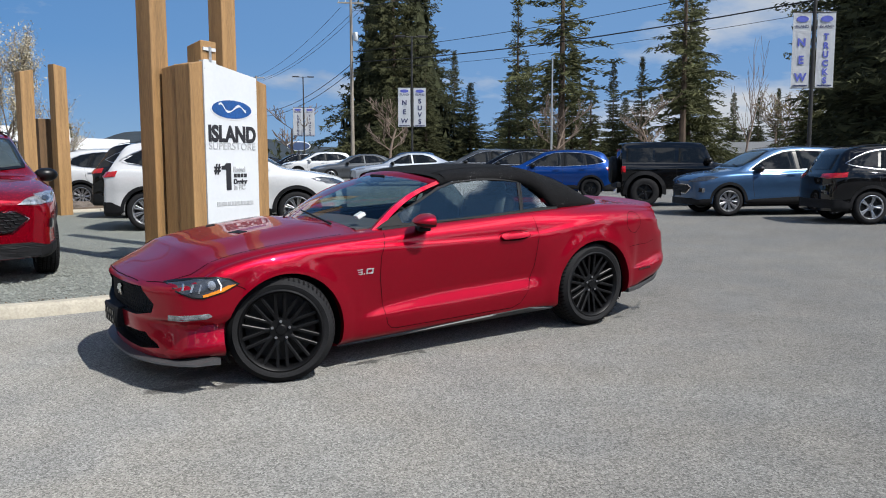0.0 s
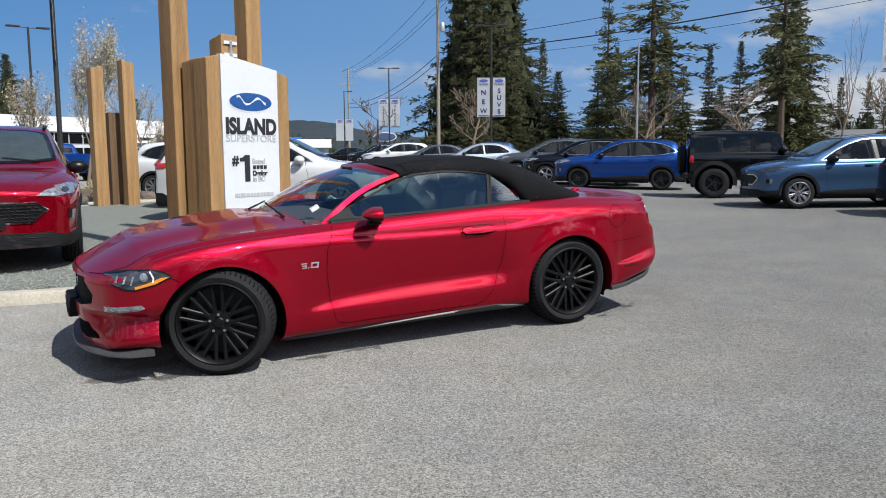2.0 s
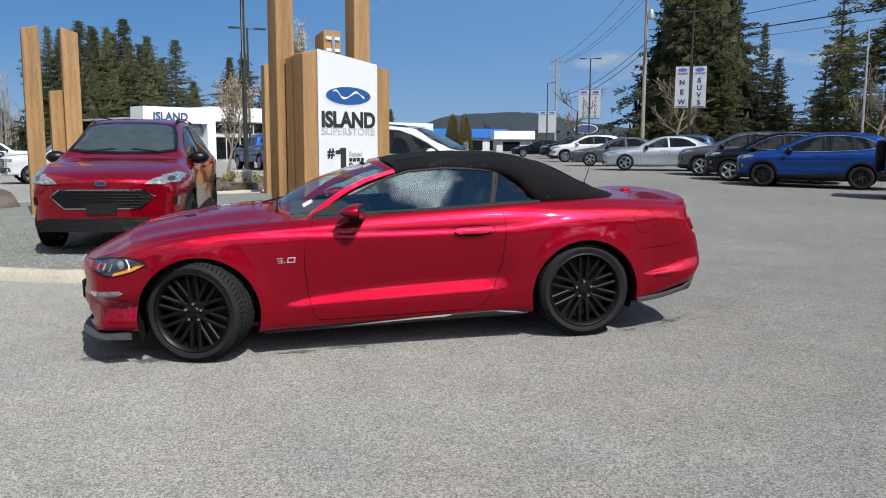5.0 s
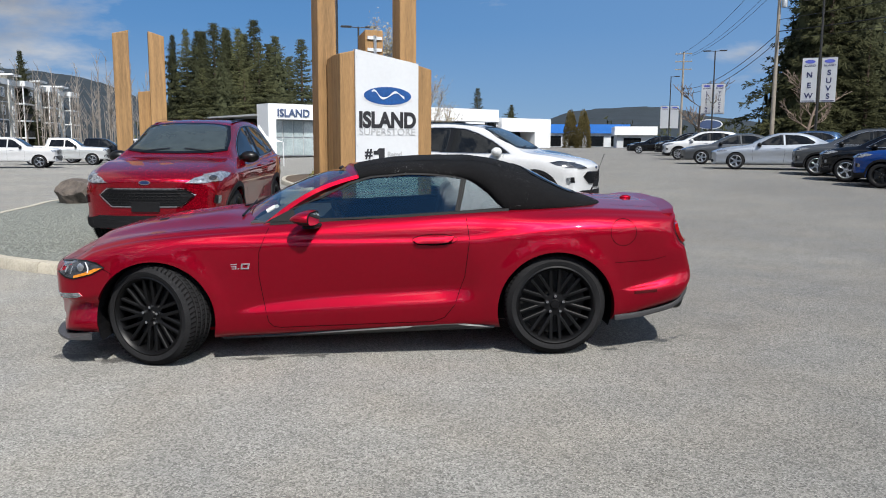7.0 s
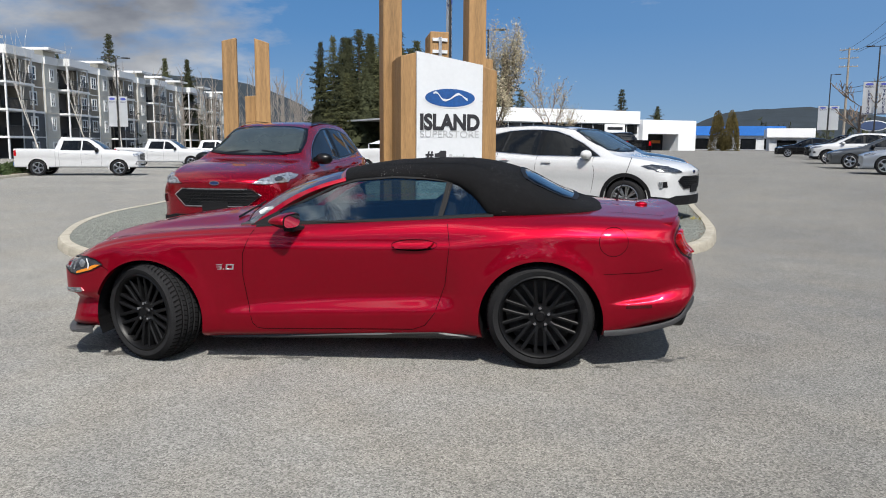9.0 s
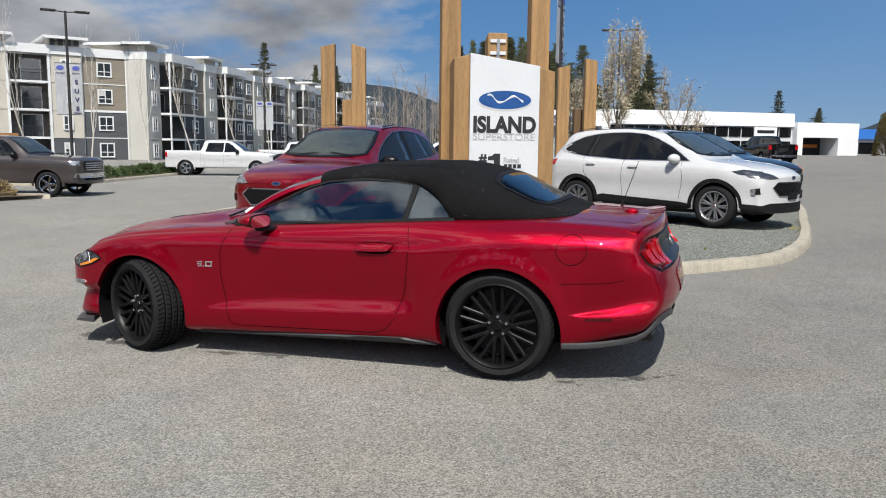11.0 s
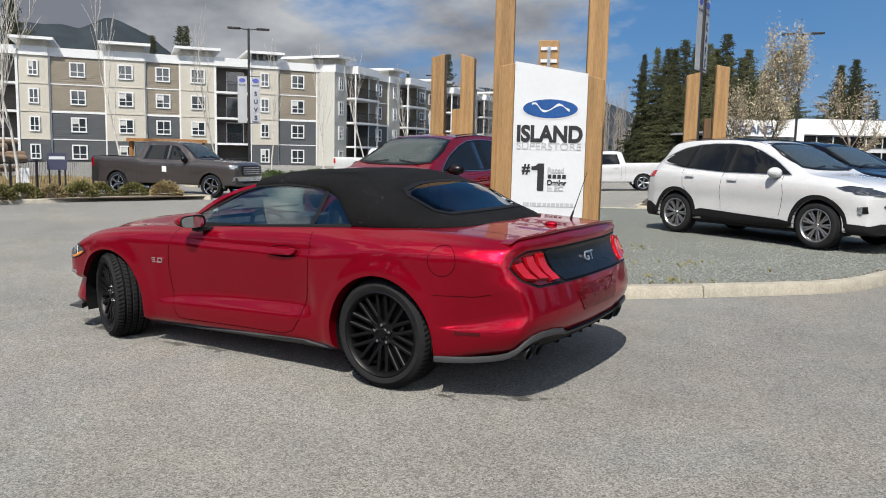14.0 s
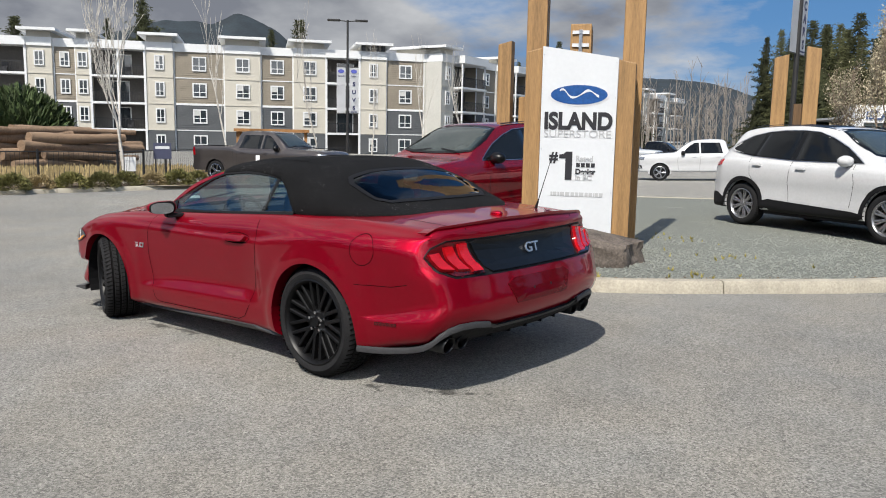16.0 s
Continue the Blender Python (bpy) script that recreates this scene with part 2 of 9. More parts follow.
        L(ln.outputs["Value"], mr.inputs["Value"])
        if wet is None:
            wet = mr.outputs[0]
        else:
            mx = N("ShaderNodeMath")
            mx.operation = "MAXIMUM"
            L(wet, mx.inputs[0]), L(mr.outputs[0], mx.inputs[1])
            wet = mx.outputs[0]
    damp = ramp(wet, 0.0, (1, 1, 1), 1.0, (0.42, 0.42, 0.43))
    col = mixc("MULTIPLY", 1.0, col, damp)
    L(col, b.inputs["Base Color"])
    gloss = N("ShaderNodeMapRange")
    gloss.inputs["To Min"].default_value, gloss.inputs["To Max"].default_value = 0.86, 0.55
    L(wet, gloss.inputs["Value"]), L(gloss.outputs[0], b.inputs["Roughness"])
    b.inputs["Specular IOR Level"].default_value = 0.35
    b.inputs["Diffuse Roughness"].default_value = 1.0
    bp = N("ShaderNodeBump")
    bp.inputs["Strength"].default_value = 0.55
    bp.inputs["Distance"].default_value = 0.006
    L(vor.outputs["Distance"], bp.inputs["Height"])
    L(bp.outputs[0], b.inputs["Normal"])
    return m


# ---- mesh helpers ----
def mesh_from(name, bm, material, smooth=None):
    me = bpy.data.meshes.new(name)
    bm.normal_update()
    bm.to_mesh(me)
    bm.free()
    if material is not None:
        me.materials.append(material)
    if smooth is not None:
        me.polygons.foreach_set("use_smooth", [True] * len(me.polygons))
        me.set_sharp_from_angle(angle=radians(smooth))
    return me


def part(name, bm, material, parent, label="", smooth=None, m=None):
    """Links a bmesh, or a mesh that is shared, as one mesh object under a thing or a part."""
    me = bm if isinstance(bm, bpy.types.Mesh) else mesh_from(name, bm, material, smooth)
    ob = new(name, me)
    if parent is not None:
        ob.parent = parent
    if m is not None:
        ob.matrix_basis = m
    return tagged(ob, label)


def thing(name, label, category, m=None, group="", kind="", bm=None, material=None, smooth=None):
    ob = new(name, None if bm is None else mesh_from(name, bm, material, smooth))
    if m is not None:
        ob.matrix_basis = m
    return tagged(ob, label, category, group, kind)


def box(bm, x0, y0, z0, x1, y1, z1, m=None, bevel=0.0):
    r = bmesh.ops.create_cube(bm, size=1.0)
    vs = r["verts"]
    for v in vs:
        v.co = Vector(((x0 + x1) / 2 + v.co.x * (x1 - x0), (y0 + y1) / 2 + v.co.y * (y1 - y0), (z0 + z1) / 2 + v.co.z * (z1 - z0)))
    if bevel:
        es = list({e for v in vs for e in v.link_edges})
        r = bmesh.ops.bevel(bm, geom=es, offset=bevel, segments=1, affect="EDGES", profile=0.5)
        vs = list({v for f_ in r["faces"] for v in f_.verts} | {v for v in vs if v.is_valid})
    if m is not None:
        for v in vs:
            v.co = m @ v.co
    return vs


def tube(bm, a, b, r0, r1=None, n=8, caps=True):
    """A tapered rod from a to b."""
    a, b = Vector(a), Vector(b)
    r1 = r0 if r1 is None else r1
    q = (b - a).to_track_quat("Z", "Y").to_matrix()
    rings = []
    for p, r in ((a, r0), (b, r1)):
        rings.append([bm.verts.new(p + q @ Vector((r * math.cos(2 * math.pi * i / n), r * math.sin(2 * math.pi * i / n), 0))) for i in range(n)])
    for i in range(n):
        bm.faces.new((rings[0][i], rings[0][(i + 1) % n], rings[1][(i + 1) % n], rings[1][i]))
    if caps:
        bm.faces.new(rings[0][::-1]), bm.faces.new(rings[1])


def lathe(bm, prof, n=32, axis="Y", closed=False):
    """Turns a profile of (radius, along) round an axis."""
    rings = []
    for r, a in prof:
        ring = []
        for i in range(n):
            c, s = math.cos(2 * math.pi * i / n), math.sin(2 * math.pi * i / n)
            ring.append(bm.verts.new({"Y": (r * c, a, r * s), "Z": (r * c, r * s, a), "X": (a, r * c, r * s)}[axis]))
        rings.append(ring)
    k = len(rings)
    for j in range(k if closed else k - 1):
        A, B = rings[j], rings[(j + 1) % k]
        for i in range(n):
            bm.faces.new((A[i], A[(i + 1) % n], B[(i + 1) % n], B[i]))
    return rings


def prism(bm, outline, z0, z1, m=None, top=None):
    """Extrudes a plan outline (counter-clockwise) from z0 to z1; top gives a height for each corner."""
    lo = [bm.verts.new((x, y, z0)) for x, y in outline]
    hi = [bm.verts.new((x, y, z1 if top is None else top[i])) for i, (x, y) in enumerate(outline)]
    n = len(outline)
    for i in range(n):
        bm.faces.new((lo[i], lo[(i + 1) % n], hi[(i + 1) % n], hi[i]))
    bm.faces.new(lo[::-1]), bm.faces.new(hi)
    if m is not None:
        for v in lo + hi:
            v.co = m @ v.co


def smooth_step(q):
    q = min(1.0, max(0.0, q))
    return q * q * (3 - 2 * q)


def ground_z(x, y):
    """The lot tilts under the convertible, falls to the west and rises gently to the east and north."""
    r = math.hypot(x, y)
    k = math.exp(-(r / 6) ** 2)
    east = smooth_step((x + 6) / 8)
    bank = 0.25 * smooth_step((y - 12) / 14) * smooth_step((x - 2) / 10)
    return bank + (0.02535 * x + 0.01114 * y) * k + east * (0.18 * smooth_step((r - 5) / 17) + 0.006 * max(0, min(r, 95) - 25)) - 0.27 * smooth_step((-x - 3) / 10)


# ---- ground ----
def build_ground():
    fine = [i * 0.75 for i in range(-40, 41)]
    far = [34, 39, 45, 52, 60, 70, 82, 95, 120, 180, 300, 600, 1200, 2500, 4500]
    cs = [-v for v in far[::-1]] + fine + far
    bm = bmesh.new()
    grid = [[bm.verts.new((x, y, ground_z(x, y))) for x in cs] for y in cs]
    for j in range(len(cs) - 1):
        for i in range(len(cs) - 1):
            bm.faces.new((grid[j][i], grid[j][i + 1], grid[j + 1][i + 1], grid[j + 1][i]))
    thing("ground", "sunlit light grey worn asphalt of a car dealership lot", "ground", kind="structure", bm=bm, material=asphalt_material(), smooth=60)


build_ground()


# ---- vehicles: shared builders ----
from mathutils.bvhtree import BVHTree
from mathutils.interpolate import poly_3d_calc


def curve_of(table):
    """A smooth curve through (x, value) pairs, flat beyond the ends."""
    xs = [a for a, _ in table]
    ys = [b for _, b in table]
    n = len(xs)
    d = [(ys[i + 1] - ys[i]) / (xs[i + 1] - xs[i]) for i in range(n - 1)]
    s = [d[0]] + [0.0 if d[i - 1] * d[i] <= 0 else 2 * d[i - 1] * d[i] / (d[i - 1] + d[i]) for i in range(1, n - 1)] + [d[-1]]

    def at(x):
        if x <= xs[0]:
            return ys[0]
        if x >= xs[-1]:
            return ys[-1]
        i = max(k for k in range(n - 1) if xs[k] <= x)
        hh = xs[i + 1] - xs[i]
        u = (x - xs[i]) / hh
        return (ys[i] * (1 + 2 * u) * (1 - u) ** 2 + s[i] * hh * u * (1 - u) ** 2 + ys[i + 1] * u * u * (3 - 2 * u) + s[i + 1] * hh * u * u * (u - 1))

    return at


def rounded(pts, k=3):
    """Adds k points to each span of a polyline, on a smooth curve through its corners."""
    out = []
    n = len(pts)
    for i in range(n - 1):
        p0, p1, p2, p3 = pts[max(0, i - 1)], pts[i], pts[i + 1], pts[min(n - 1, i + 2)]
        for j in range(k):
            u = j / k
            row = []
            for a, b, c, d in zip(p0, p1, p2, p3):
                m1, m2 = (c - a) * 0.36, (d - b) * 0.36
                row.append(b * (1 + 2 * u) * (1 - u) ** 2 + m1 * u * (1 - u) ** 2 + c * u * u * (3 - 2 * u) + m2 * u * u * (u - 1))
            out.append(tuple(row))
    out.append(tuple(pts[-1]))
    return out


def shell(x0, x1, section, count=64, bend=None, ring=7):
    """A closed hull lofted from half sections section(x) -> [(y, z), ...] from the keel round to the crown."""
    bm = bmesh.new()
    rings = []
    for i in range(count + 1):
        x = x0 + (x1 - x0) * i / count
        half = section(x)
        pts = [(-y, z) for y, z in half] + [(y, z) for y, z in half[-2:0:-1]]
        rings.append([bm.verts.new((x, y, z)) for y, z in pts])
    n = len(rings[0])
    for a, b in zip(rings, rings[1:]):
        for i in range(n):
            bm.faces.new((a[i], a[(i + 1) % n], b[(i + 1) % n], b[i]))
    for rim, flip in ((rings[0], True), (rings[-1], False)):
        cy = sum(v.co.z for v in rim) / n
        last = rim
        for k in range(1, ring):
            s = 1 - k / ring
            cur = [bm.verts.new((v.co.x, v.co.y * s, cy + (v.co.z - cy) * s)) for v in rim]
            for i in range(n):
                q = (last[i], last[(i + 1) % n], cur[(i + 1) % n], cur[i])
                bm.faces.new(q[::-1] if flip else q)
            last = cur
        mid = bm.verts.new((rim[0].co.x, 0, cy))
        for i in range(n):
            q = (last[i], last[(i + 1) % n], mid)
            bm.faces.new(q[::-1] if flip else q)
    if bend:
        for v in bm.verts:
            v.co = Vector(bend(*v.co))
    bmesh.ops.recalc_face_normals(bm, faces=bm.faces)
    return bm


def carve(bm, cutter, mats=(), solver="EXACT"):
    """The hull less the cutter, as a mesh; faces left by the cutter keep their slot."""
    a, b = bpy.data.meshes.new("hull"), bpy.data.meshes.new("cutter")
    for mt in mats:
        a.materials.append(mt), b.materials.append(mt)
    bm.to_mesh(a), bm.free()
    bmesh.ops.recalc_face_normals(cutter, faces=cutter.faces)
    cutter.to_mesh(b), cutter.free()
    oa, ob = new("hull", a), new("cutter", b)
    mod = oa.modifiers.new("cut", "BOOLEAN")
    mod.operation, mod.object, mod.solver = "DIFFERENCE", ob, solver
    dg = bpy.context.evaluated_depsgraph_get()
    me = bpy.data.meshes.new_from_object(oa.evaluated_get(dg))
    for o in (oa, ob):
        bpy.data.objects.remove(o)
    bpy.data.meshes.remove(a), bpy.data.meshes.remove(b)
    return me


def disc(bm, cx, cz, r, y0, y1, n=48):
    lo = [bm.verts.new((cx + r * math.cos(2 * math.pi * i / n), y0, cz + r * math.sin(2 * math.pi * i / n))) for i in range(n)]
    hi = [bm.verts.new((v.co.x, y1, v.co.z)) for v in lo]
    for i in range(n):
        bm.faces.new((lo[i], lo[(i + 1) % n], hi[(i + 1) % n], hi[i]))
    bm.faces.new(lo[::-1]), bm.faces.new(hi)


def tree_of(me):
    bm = bmesh.new()
    bm.from_mesh(me)
    t = BVHTree.FromBMesh(bm)
    bm.free()
    return t


VIEWS = {   # how a flat outline (u, v) is laid on a hull: start point and direction
    "left": (lambda u, v: Vector((u, -3, v)), Vector((0, 1, 0))),
    "right": (lambda u, v: Vector((u, 3, v)), Vector((0, -1, 0))),
    "front": (lambda u, v: Vector((-6, u, v)), Vector((1, 0, 0))),
    "rear": (lambda u, v: Vector((6, u, v)), Vector((-1, 0, 0))),
    "top": (lambda u, v: Vector((u, v, 4)), Vector((0, 0, -1))),
}


def lay(tree, view, u, v, off):
    start, way = VIEWS[view]
    p = start(u, v)
    hit, nrm, _, _ = tree.ray_cast(p, way)
    if hit is None:
        hit, nrm, _, _ = tree.find_nearest(p + way * (p.length * 0.7))
    if nrm.dot(way) > 0:
        nrm = -nrm
    return hit + nrm * off


def spread(outline, step):
    """Puts points along a closed outline, no further apart than step."""
    out = []
    for i, (a, b) in enumerate(zip(outline, outline[1:] + outline[:1])):
        k = max(1, int(math.hypot(b[0] - a[0], b[1] - a[1]) / step))
        out += [(a[0] + (b[0] - a[0]) * j / k, a[1] + (b[1] - a[1]) * j / k) for j in range(k)]
    return out


def patch(tree, view, outline, off=0.006, step=0.05, rings=4, rim=0.004):
    """A panel of that outline laid on the hull, with its edge turned down to it."""
    pts = spread(outline, step)
    cu, cv = sum(p[0] for p in pts) / len(pts), sum(p[1] for p in pts) / len(pts)
    bm = bmesh.new()
    n = len(pts)
    last = [bm.verts.new(lay(tree, view, u, v, -rim)) for u, v in pts]
    for k in range(rings):
        s = 1 - k / rings
        e = 1.0 if k else 0.985
        cur = [bm.verts.new(lay(tree, view, cu + (u - cu) * s * e, cv + (v - cv) * s * e, off)) for u, v in pts]
        for i in range(n):
            bm.faces.new((last[i], last[(i + 1) % n], cur[(i + 1) % n], cur[i]))
        last = cur
    mid = bm.verts.new(lay(tree, view, cu, cv, off))
    for i in range(n):
        bm.faces.new((last[i], last[(i + 1) % n], mid))
    bmesh.ops.recalc_face_normals(bm, faces=bm.faces)
    start, way = VIEWS[view]
    bm.faces.ensure_lookup_table()
    bm.normal_update()
    if sum(f_.normal.dot(way) for f_ in bm.faces) > 0:
        bmesh.ops.reverse_faces(bm, faces=bm.faces)
    return bm


def ribbon(tree, view, path, width=0.006, off=0.0015, step=0.03, closed=False):
    """A thin strip laid along a path on the hull."""
    pts = spread(path, step) if closed else spread(path, step)[: None]
    if not closed:
        pts = []
        for a, b in zip(path, path[1:]):
            k = max(1, int(math.hypot(b[0] - a[0], b[1] - a[1]) / step))
            pts += [(a[0] + (b[0] - a[0]) * j / k, a[1] + (b[1] - a[1]) * j / k) for j in range(k)]
        pts.append(path[-1])
    bm = bmesh.new()
    rows = []
    n = len(pts)
    for i, (u, v) in enumerate(pts):
        a = pts[(i - 1) % n] if closed or i else pts[0]
        b = pts[(i + 1) % n] if closed or i < n - 1 else pts[-1]
        du, dv = b[0] - a[0], b[1] - a[1]
        ln = math.hypot(du, dv) or 1
        nu, nv = -dv / ln * width / 2, du / ln * width / 2
        rows.append((bm.verts.new(lay(tree, view, u + nu, v + nv, off)), bm.verts.new(lay(tree, view, u - nu, v - nv, off))))
    for i in range(n if closed else n - 1):
        p, q = rows[i], rows[(i + 1) % n]
        bm.faces.new((p[0], p[1], q[1], q[0]))
    return bm


def circle(cu, cv, ru, rv=None, n=28):
    rv = ru if rv is None else rv
    return [(cu + ru * math.cos(2 * math.pi * i / n), cv + rv * math.sin(2 * math.pi * i / n)) for i in range(n)]


RUBBER = surf("tyre_rubber", (0.015, 0.015, 0.016), 0.80, spec=0.2, var=0.25, scale=9, bump=0.15, bscale=90)
BLACK_GLOSS = surf("gloss_black", (0.004, 0.004, 0.0043), 0.36, var=0.2, spec=0.36)
RIM_BLACK = surf("gloss_black_alloy", (0.0045, 0.0045, 0.005), 0.42, var=0.2, spec=0.25)
GROOVE = surf("tread_groove", (0.006, 0.006, 0.006), 0.9, var=0.2, spec=0.1)
BLACK_TRIM = surf("black_plastic", (0.008, 0.008, 0.009), 0.62, spec=0.22, var=0.2, scale=14, bump=0.1, bscale=300)
GREY_TRIM = surf("grey_plastic", (0.040, 0.040, 0.042), 0.45, var=0.15, scale=10, bump=0.1, bscale=200)
SEAM = surf("panel_gap", (0.012, 0.001, 0.002), 0.8, spec=0.08)
SEAM_DARK = surf("dark_panel_gap", (0.012, 0.012, 0.012), 0.7)
# red paint darkened for the shade of the number plate recess
PLATE_SHADE = surf("shaded_red_paint", (0.15, 0.002, 0.008), 0.25, metal=0.4, var=0.1, coat=0.6, spec=0.0)
SATIN = surf("satin_silver", (0.74, 0.75, 0.77), 0.36, metal=0.9, var=0.05)
CHROME = surf("chrome", (0.72, 0.73, 0.75), 0.12, metal=1.0, var=0.05)
STEEL = surf("machined_alloy", (0.55, 0.56, 0.58), 0.28, metal=1.0, var=0.08)
DARK_STEEL = surf("brake_disc", (0.05, 0.05, 0.05), 0.40, metal=0.8, var=0.2)
LAMP_CLEAR = surf("lamp_lens", (0.34, 0.355, 0.375), 0.08, metal=0.6, var=0.8, scale=26, coat=1.0)
LAMP_DARK = surf("smoked_lamp", (0.05, 0.055, 0.065), 0.08, metal=0.3, var=0.4, scale=14, coat=1.0)
LAMP_RED = surf("red_lamp", (0.40, 0.005, 0.010), 0.12, var=0.25, scale=18, coat=0.5)
LAMP_RED_DARK = surf("dark_red_lamp", (0.07, 0.002, 0.004), 0.12, var=0.2, coat=0.4)
AMBER = surf("amber_lamp", (0.75, 0.25, 0.02), 0.15, var=0.2, coat=1.0)
DARK_GLASS = surf("dark_glass", (0.008, 0.009, 0.010), 0.02, var=0.2, spec=0.32)
WHITE_LABEL = surf("white_label", (0.75, 0.76, 0.76), 0.5, var=0.05)
BLUE_BADGE = surf("blue_badge", (0.015, 0.03, 0.10), 0.2, coat=0.8, var=0.1)

WHEELS = {}


def tyre_mesh(r, w, rim_r):
    bm = bmesh.new()
    h = w / 2
    prof = [(rim_r, h - 0.005), (rim_r + 0.012, h + 0.001), (rim_r + (r - rim_r) * 0.45, h + 0.006), (r - 0.035, h - 0.004), (r - 0.014, h - 0.016), (r - 0.004, h - 0.034)]
    grooves = []
    for g in (0.55, 0.18, -0.18, -0.55):
        c = h * g
        grooves += [(r, c + 0.010), (r - 0.008, c + 0.006), (r - 0.008, c - 0.006), (r, c - 0.010)]
    prof = prof + grooves + [(a, -b) for a, b in prof[::-1]]
    lathe(bm, prof, 64, "Y")
    bmesh.ops.recalc_face_normals(bm, faces=bm.faces)
    for f_ in bm.faces:          # floors of the grooves
        if all(math.hypot(v.co.x, v.co.z) < r - 0.006 and abs(v.co.y) < h * 0.7 for v in f_.verts):
            f_.material_index = 1
    # sipes across the tread, slanted and staggered
    for i in range(64):
        a = 2 * math.pi * i / 64
        for lo, hi, turn, w2 in ((0.63, 0.95, 0.03, 0.005), (-0.95, -0.63, 0.03, 0.005), (-0.12, 0.12, 0.02, 0.0035), (0.25, 0.48, -0.025, 0.004), (-0.48, -0.25, -0.025, 0.004)):
            vs = []
            for da, yy in ((-w2 / r, lo), (w2 / r, lo), (w2 / r + turn, hi), (-w2 / r + turn, hi)):
                rr = r + 0.0014 - (0.012 if abs(yy) > 0.9 else 0.0)
                vs.append(bm.verts.new((rr * math.cos(a + da), h * yy, rr * math.sin(a + da))))
            bm.faces.new(vs).material_index = 1
    return bm


def spoke(bm, a0, a1, r0, r1, w0, w1, y0, y1, depth):
    """A bar from angle a0 at r0 to angle a1 at r1; y is the outer face."""
    p = Vector((r0 * math.cos(a0), y0, r0 * math.sin(a0)))
    q = Vector((r1 * math.cos(a1), y1, r1 * math.sin(a1)))
    side = (q - p).cross(Vector((0, 1, 0))).normalized()
    rows = []
    for c, w in ((p, w0), (q, w1)):
        rows.append([bm.verts.new(c + side * w / 2 + Vector((0, 0.004, 0))), bm.verts.new(c + side * w * 0.28), bm.verts.new(c - side * w * 0.28), bm.verts.new(c - side * w / 2 + Vector((0, 0.004, 0))),
                     bm.verts.new(c - side * w / 2 + Vector((0, depth, 0))), bm.verts.new(c + side * w / 2 + Vector((0, depth, 0)))])
    for i in range(6):
        bm.faces.new((rows[0][i], rows[0][(i + 1) % 6], rows[1][(i + 1) % 6], rows[1][i]))
    bm.faces.new(rows[0][::-1]), bm.faces.new(rows[1])


def wheel_set(key, r, w, rim_r, style, rim_mat, spokes=10):
    """Shared meshes of one kind of wheel; the outer face looks to -Y."""
    if key in WHEELS:
        return WHEELS[key]
    tyre = mesh_from("tyre", tyre_mesh(r, w, rim_r), RUBBER, 40)
    tyre.materials.append(GROOVE)
    bm = bmesh.new()
    h = w / 2
    lathe(bm, [(rim_r + 0.004, -h + 0.002), (rim_r - 0.006, -h - 0.002), (rim_r - 0.016, -h + 0.008), (rim_r - 0.026, -h + 0.03), (rim_r - 0.03, h - 0.02), (rim_r + 0.002, h - 0.01)], 56, "Y")
    face = -h + 0.022
    if style == "mesh":        # paired spokes that cross near the rim
        for i in range(spokes):
            a = 2 * math.pi * i / spokes
            a += math.pi / 2 + math.pi / spokes
            spoke(bm, a, a, 0.045, rim_r * 0.42, 0.034, 0.030, face + 0.024, face + 0.012, 0.03)
            for q in (-1, 1):
                spoke(bm, a + q * 0.05, a + q * 0.19, rim_r * 0.38, rim_r - 0.010, 0.024, 0.022, face + 0.013, face - 0.004, 0.034)
    elif style == "five":
        for i in range(5):
            a = 2 * math.pi * i / 5
            spoke(bm, a, a, 0.04, rim_r - 0.012, 0.085, 0.055, face + 0.018, face, 0.03)
    elif style == "split":
        for i in range(spokes):
            a = 2 * math.pi * i / spokes
            spoke(bm, a - 0.07, a - 0.11, 0.05, rim_r - 0.012, 0.022, 0.03, face + 0.02, face, 0.03)
            spoke(bm, a + 0.07, a + 0.11, 0.05, rim_r - 0.012, 0.022, 0.03, face + 0.02, face, 0.03)
    lathe(bm, [(0.0, face + 0.012), (0.03, face + 0.012), (0.036, face + 0.018), (0.074, face + 0.02), (0.08, face + 0.05)], 24, "Y")
    bmesh.ops.recalc_face_normals(bm, faces=bm.faces)
    rim = mesh_from("rim", bm, rim_mat, 35)
    bm = bmesh.new()
    lathe(bm, [(0.03, 0.012), (rim_r * 0.84, 0.012), (rim_r * 0.84, 0.034), (0.03, 0.034)], 36, "Y", True)
    lathe(bm, [(0.0, 0.055), (rim_r - 0.035, 0.055)], 36, "Y")
    brake = mesh_from("brake_disc", bm, DARK_STEEL, 35)
    nuts = []
    for i in range(5):
        bm = bmesh.new()
        a = 2 * math.pi * i / 5 + 0.3
        tube(bm, (0.057 * math.cos(a), face + 0.022, 0.057 * math.sin(a)), (0.057 * math.cos(a), face + 0.002, 0.057 * math.sin(a)), 0.0125, 0.010, 6)
        nuts.append(mesh_from("lug_nut", bm, CHROME, 35))
    bm = bmesh.new()
    lathe(bm, [(0.0, face + 0.004), (0.028, face + 0.005), (0.031, face + 0.014)], 20, "Y")
    cap = mesh_from("hub_cap", bm, rim_mat, 35)
    WHEELS[key] = (tyre, rim, brake, nuts, cap)
    return WHEELS[key]


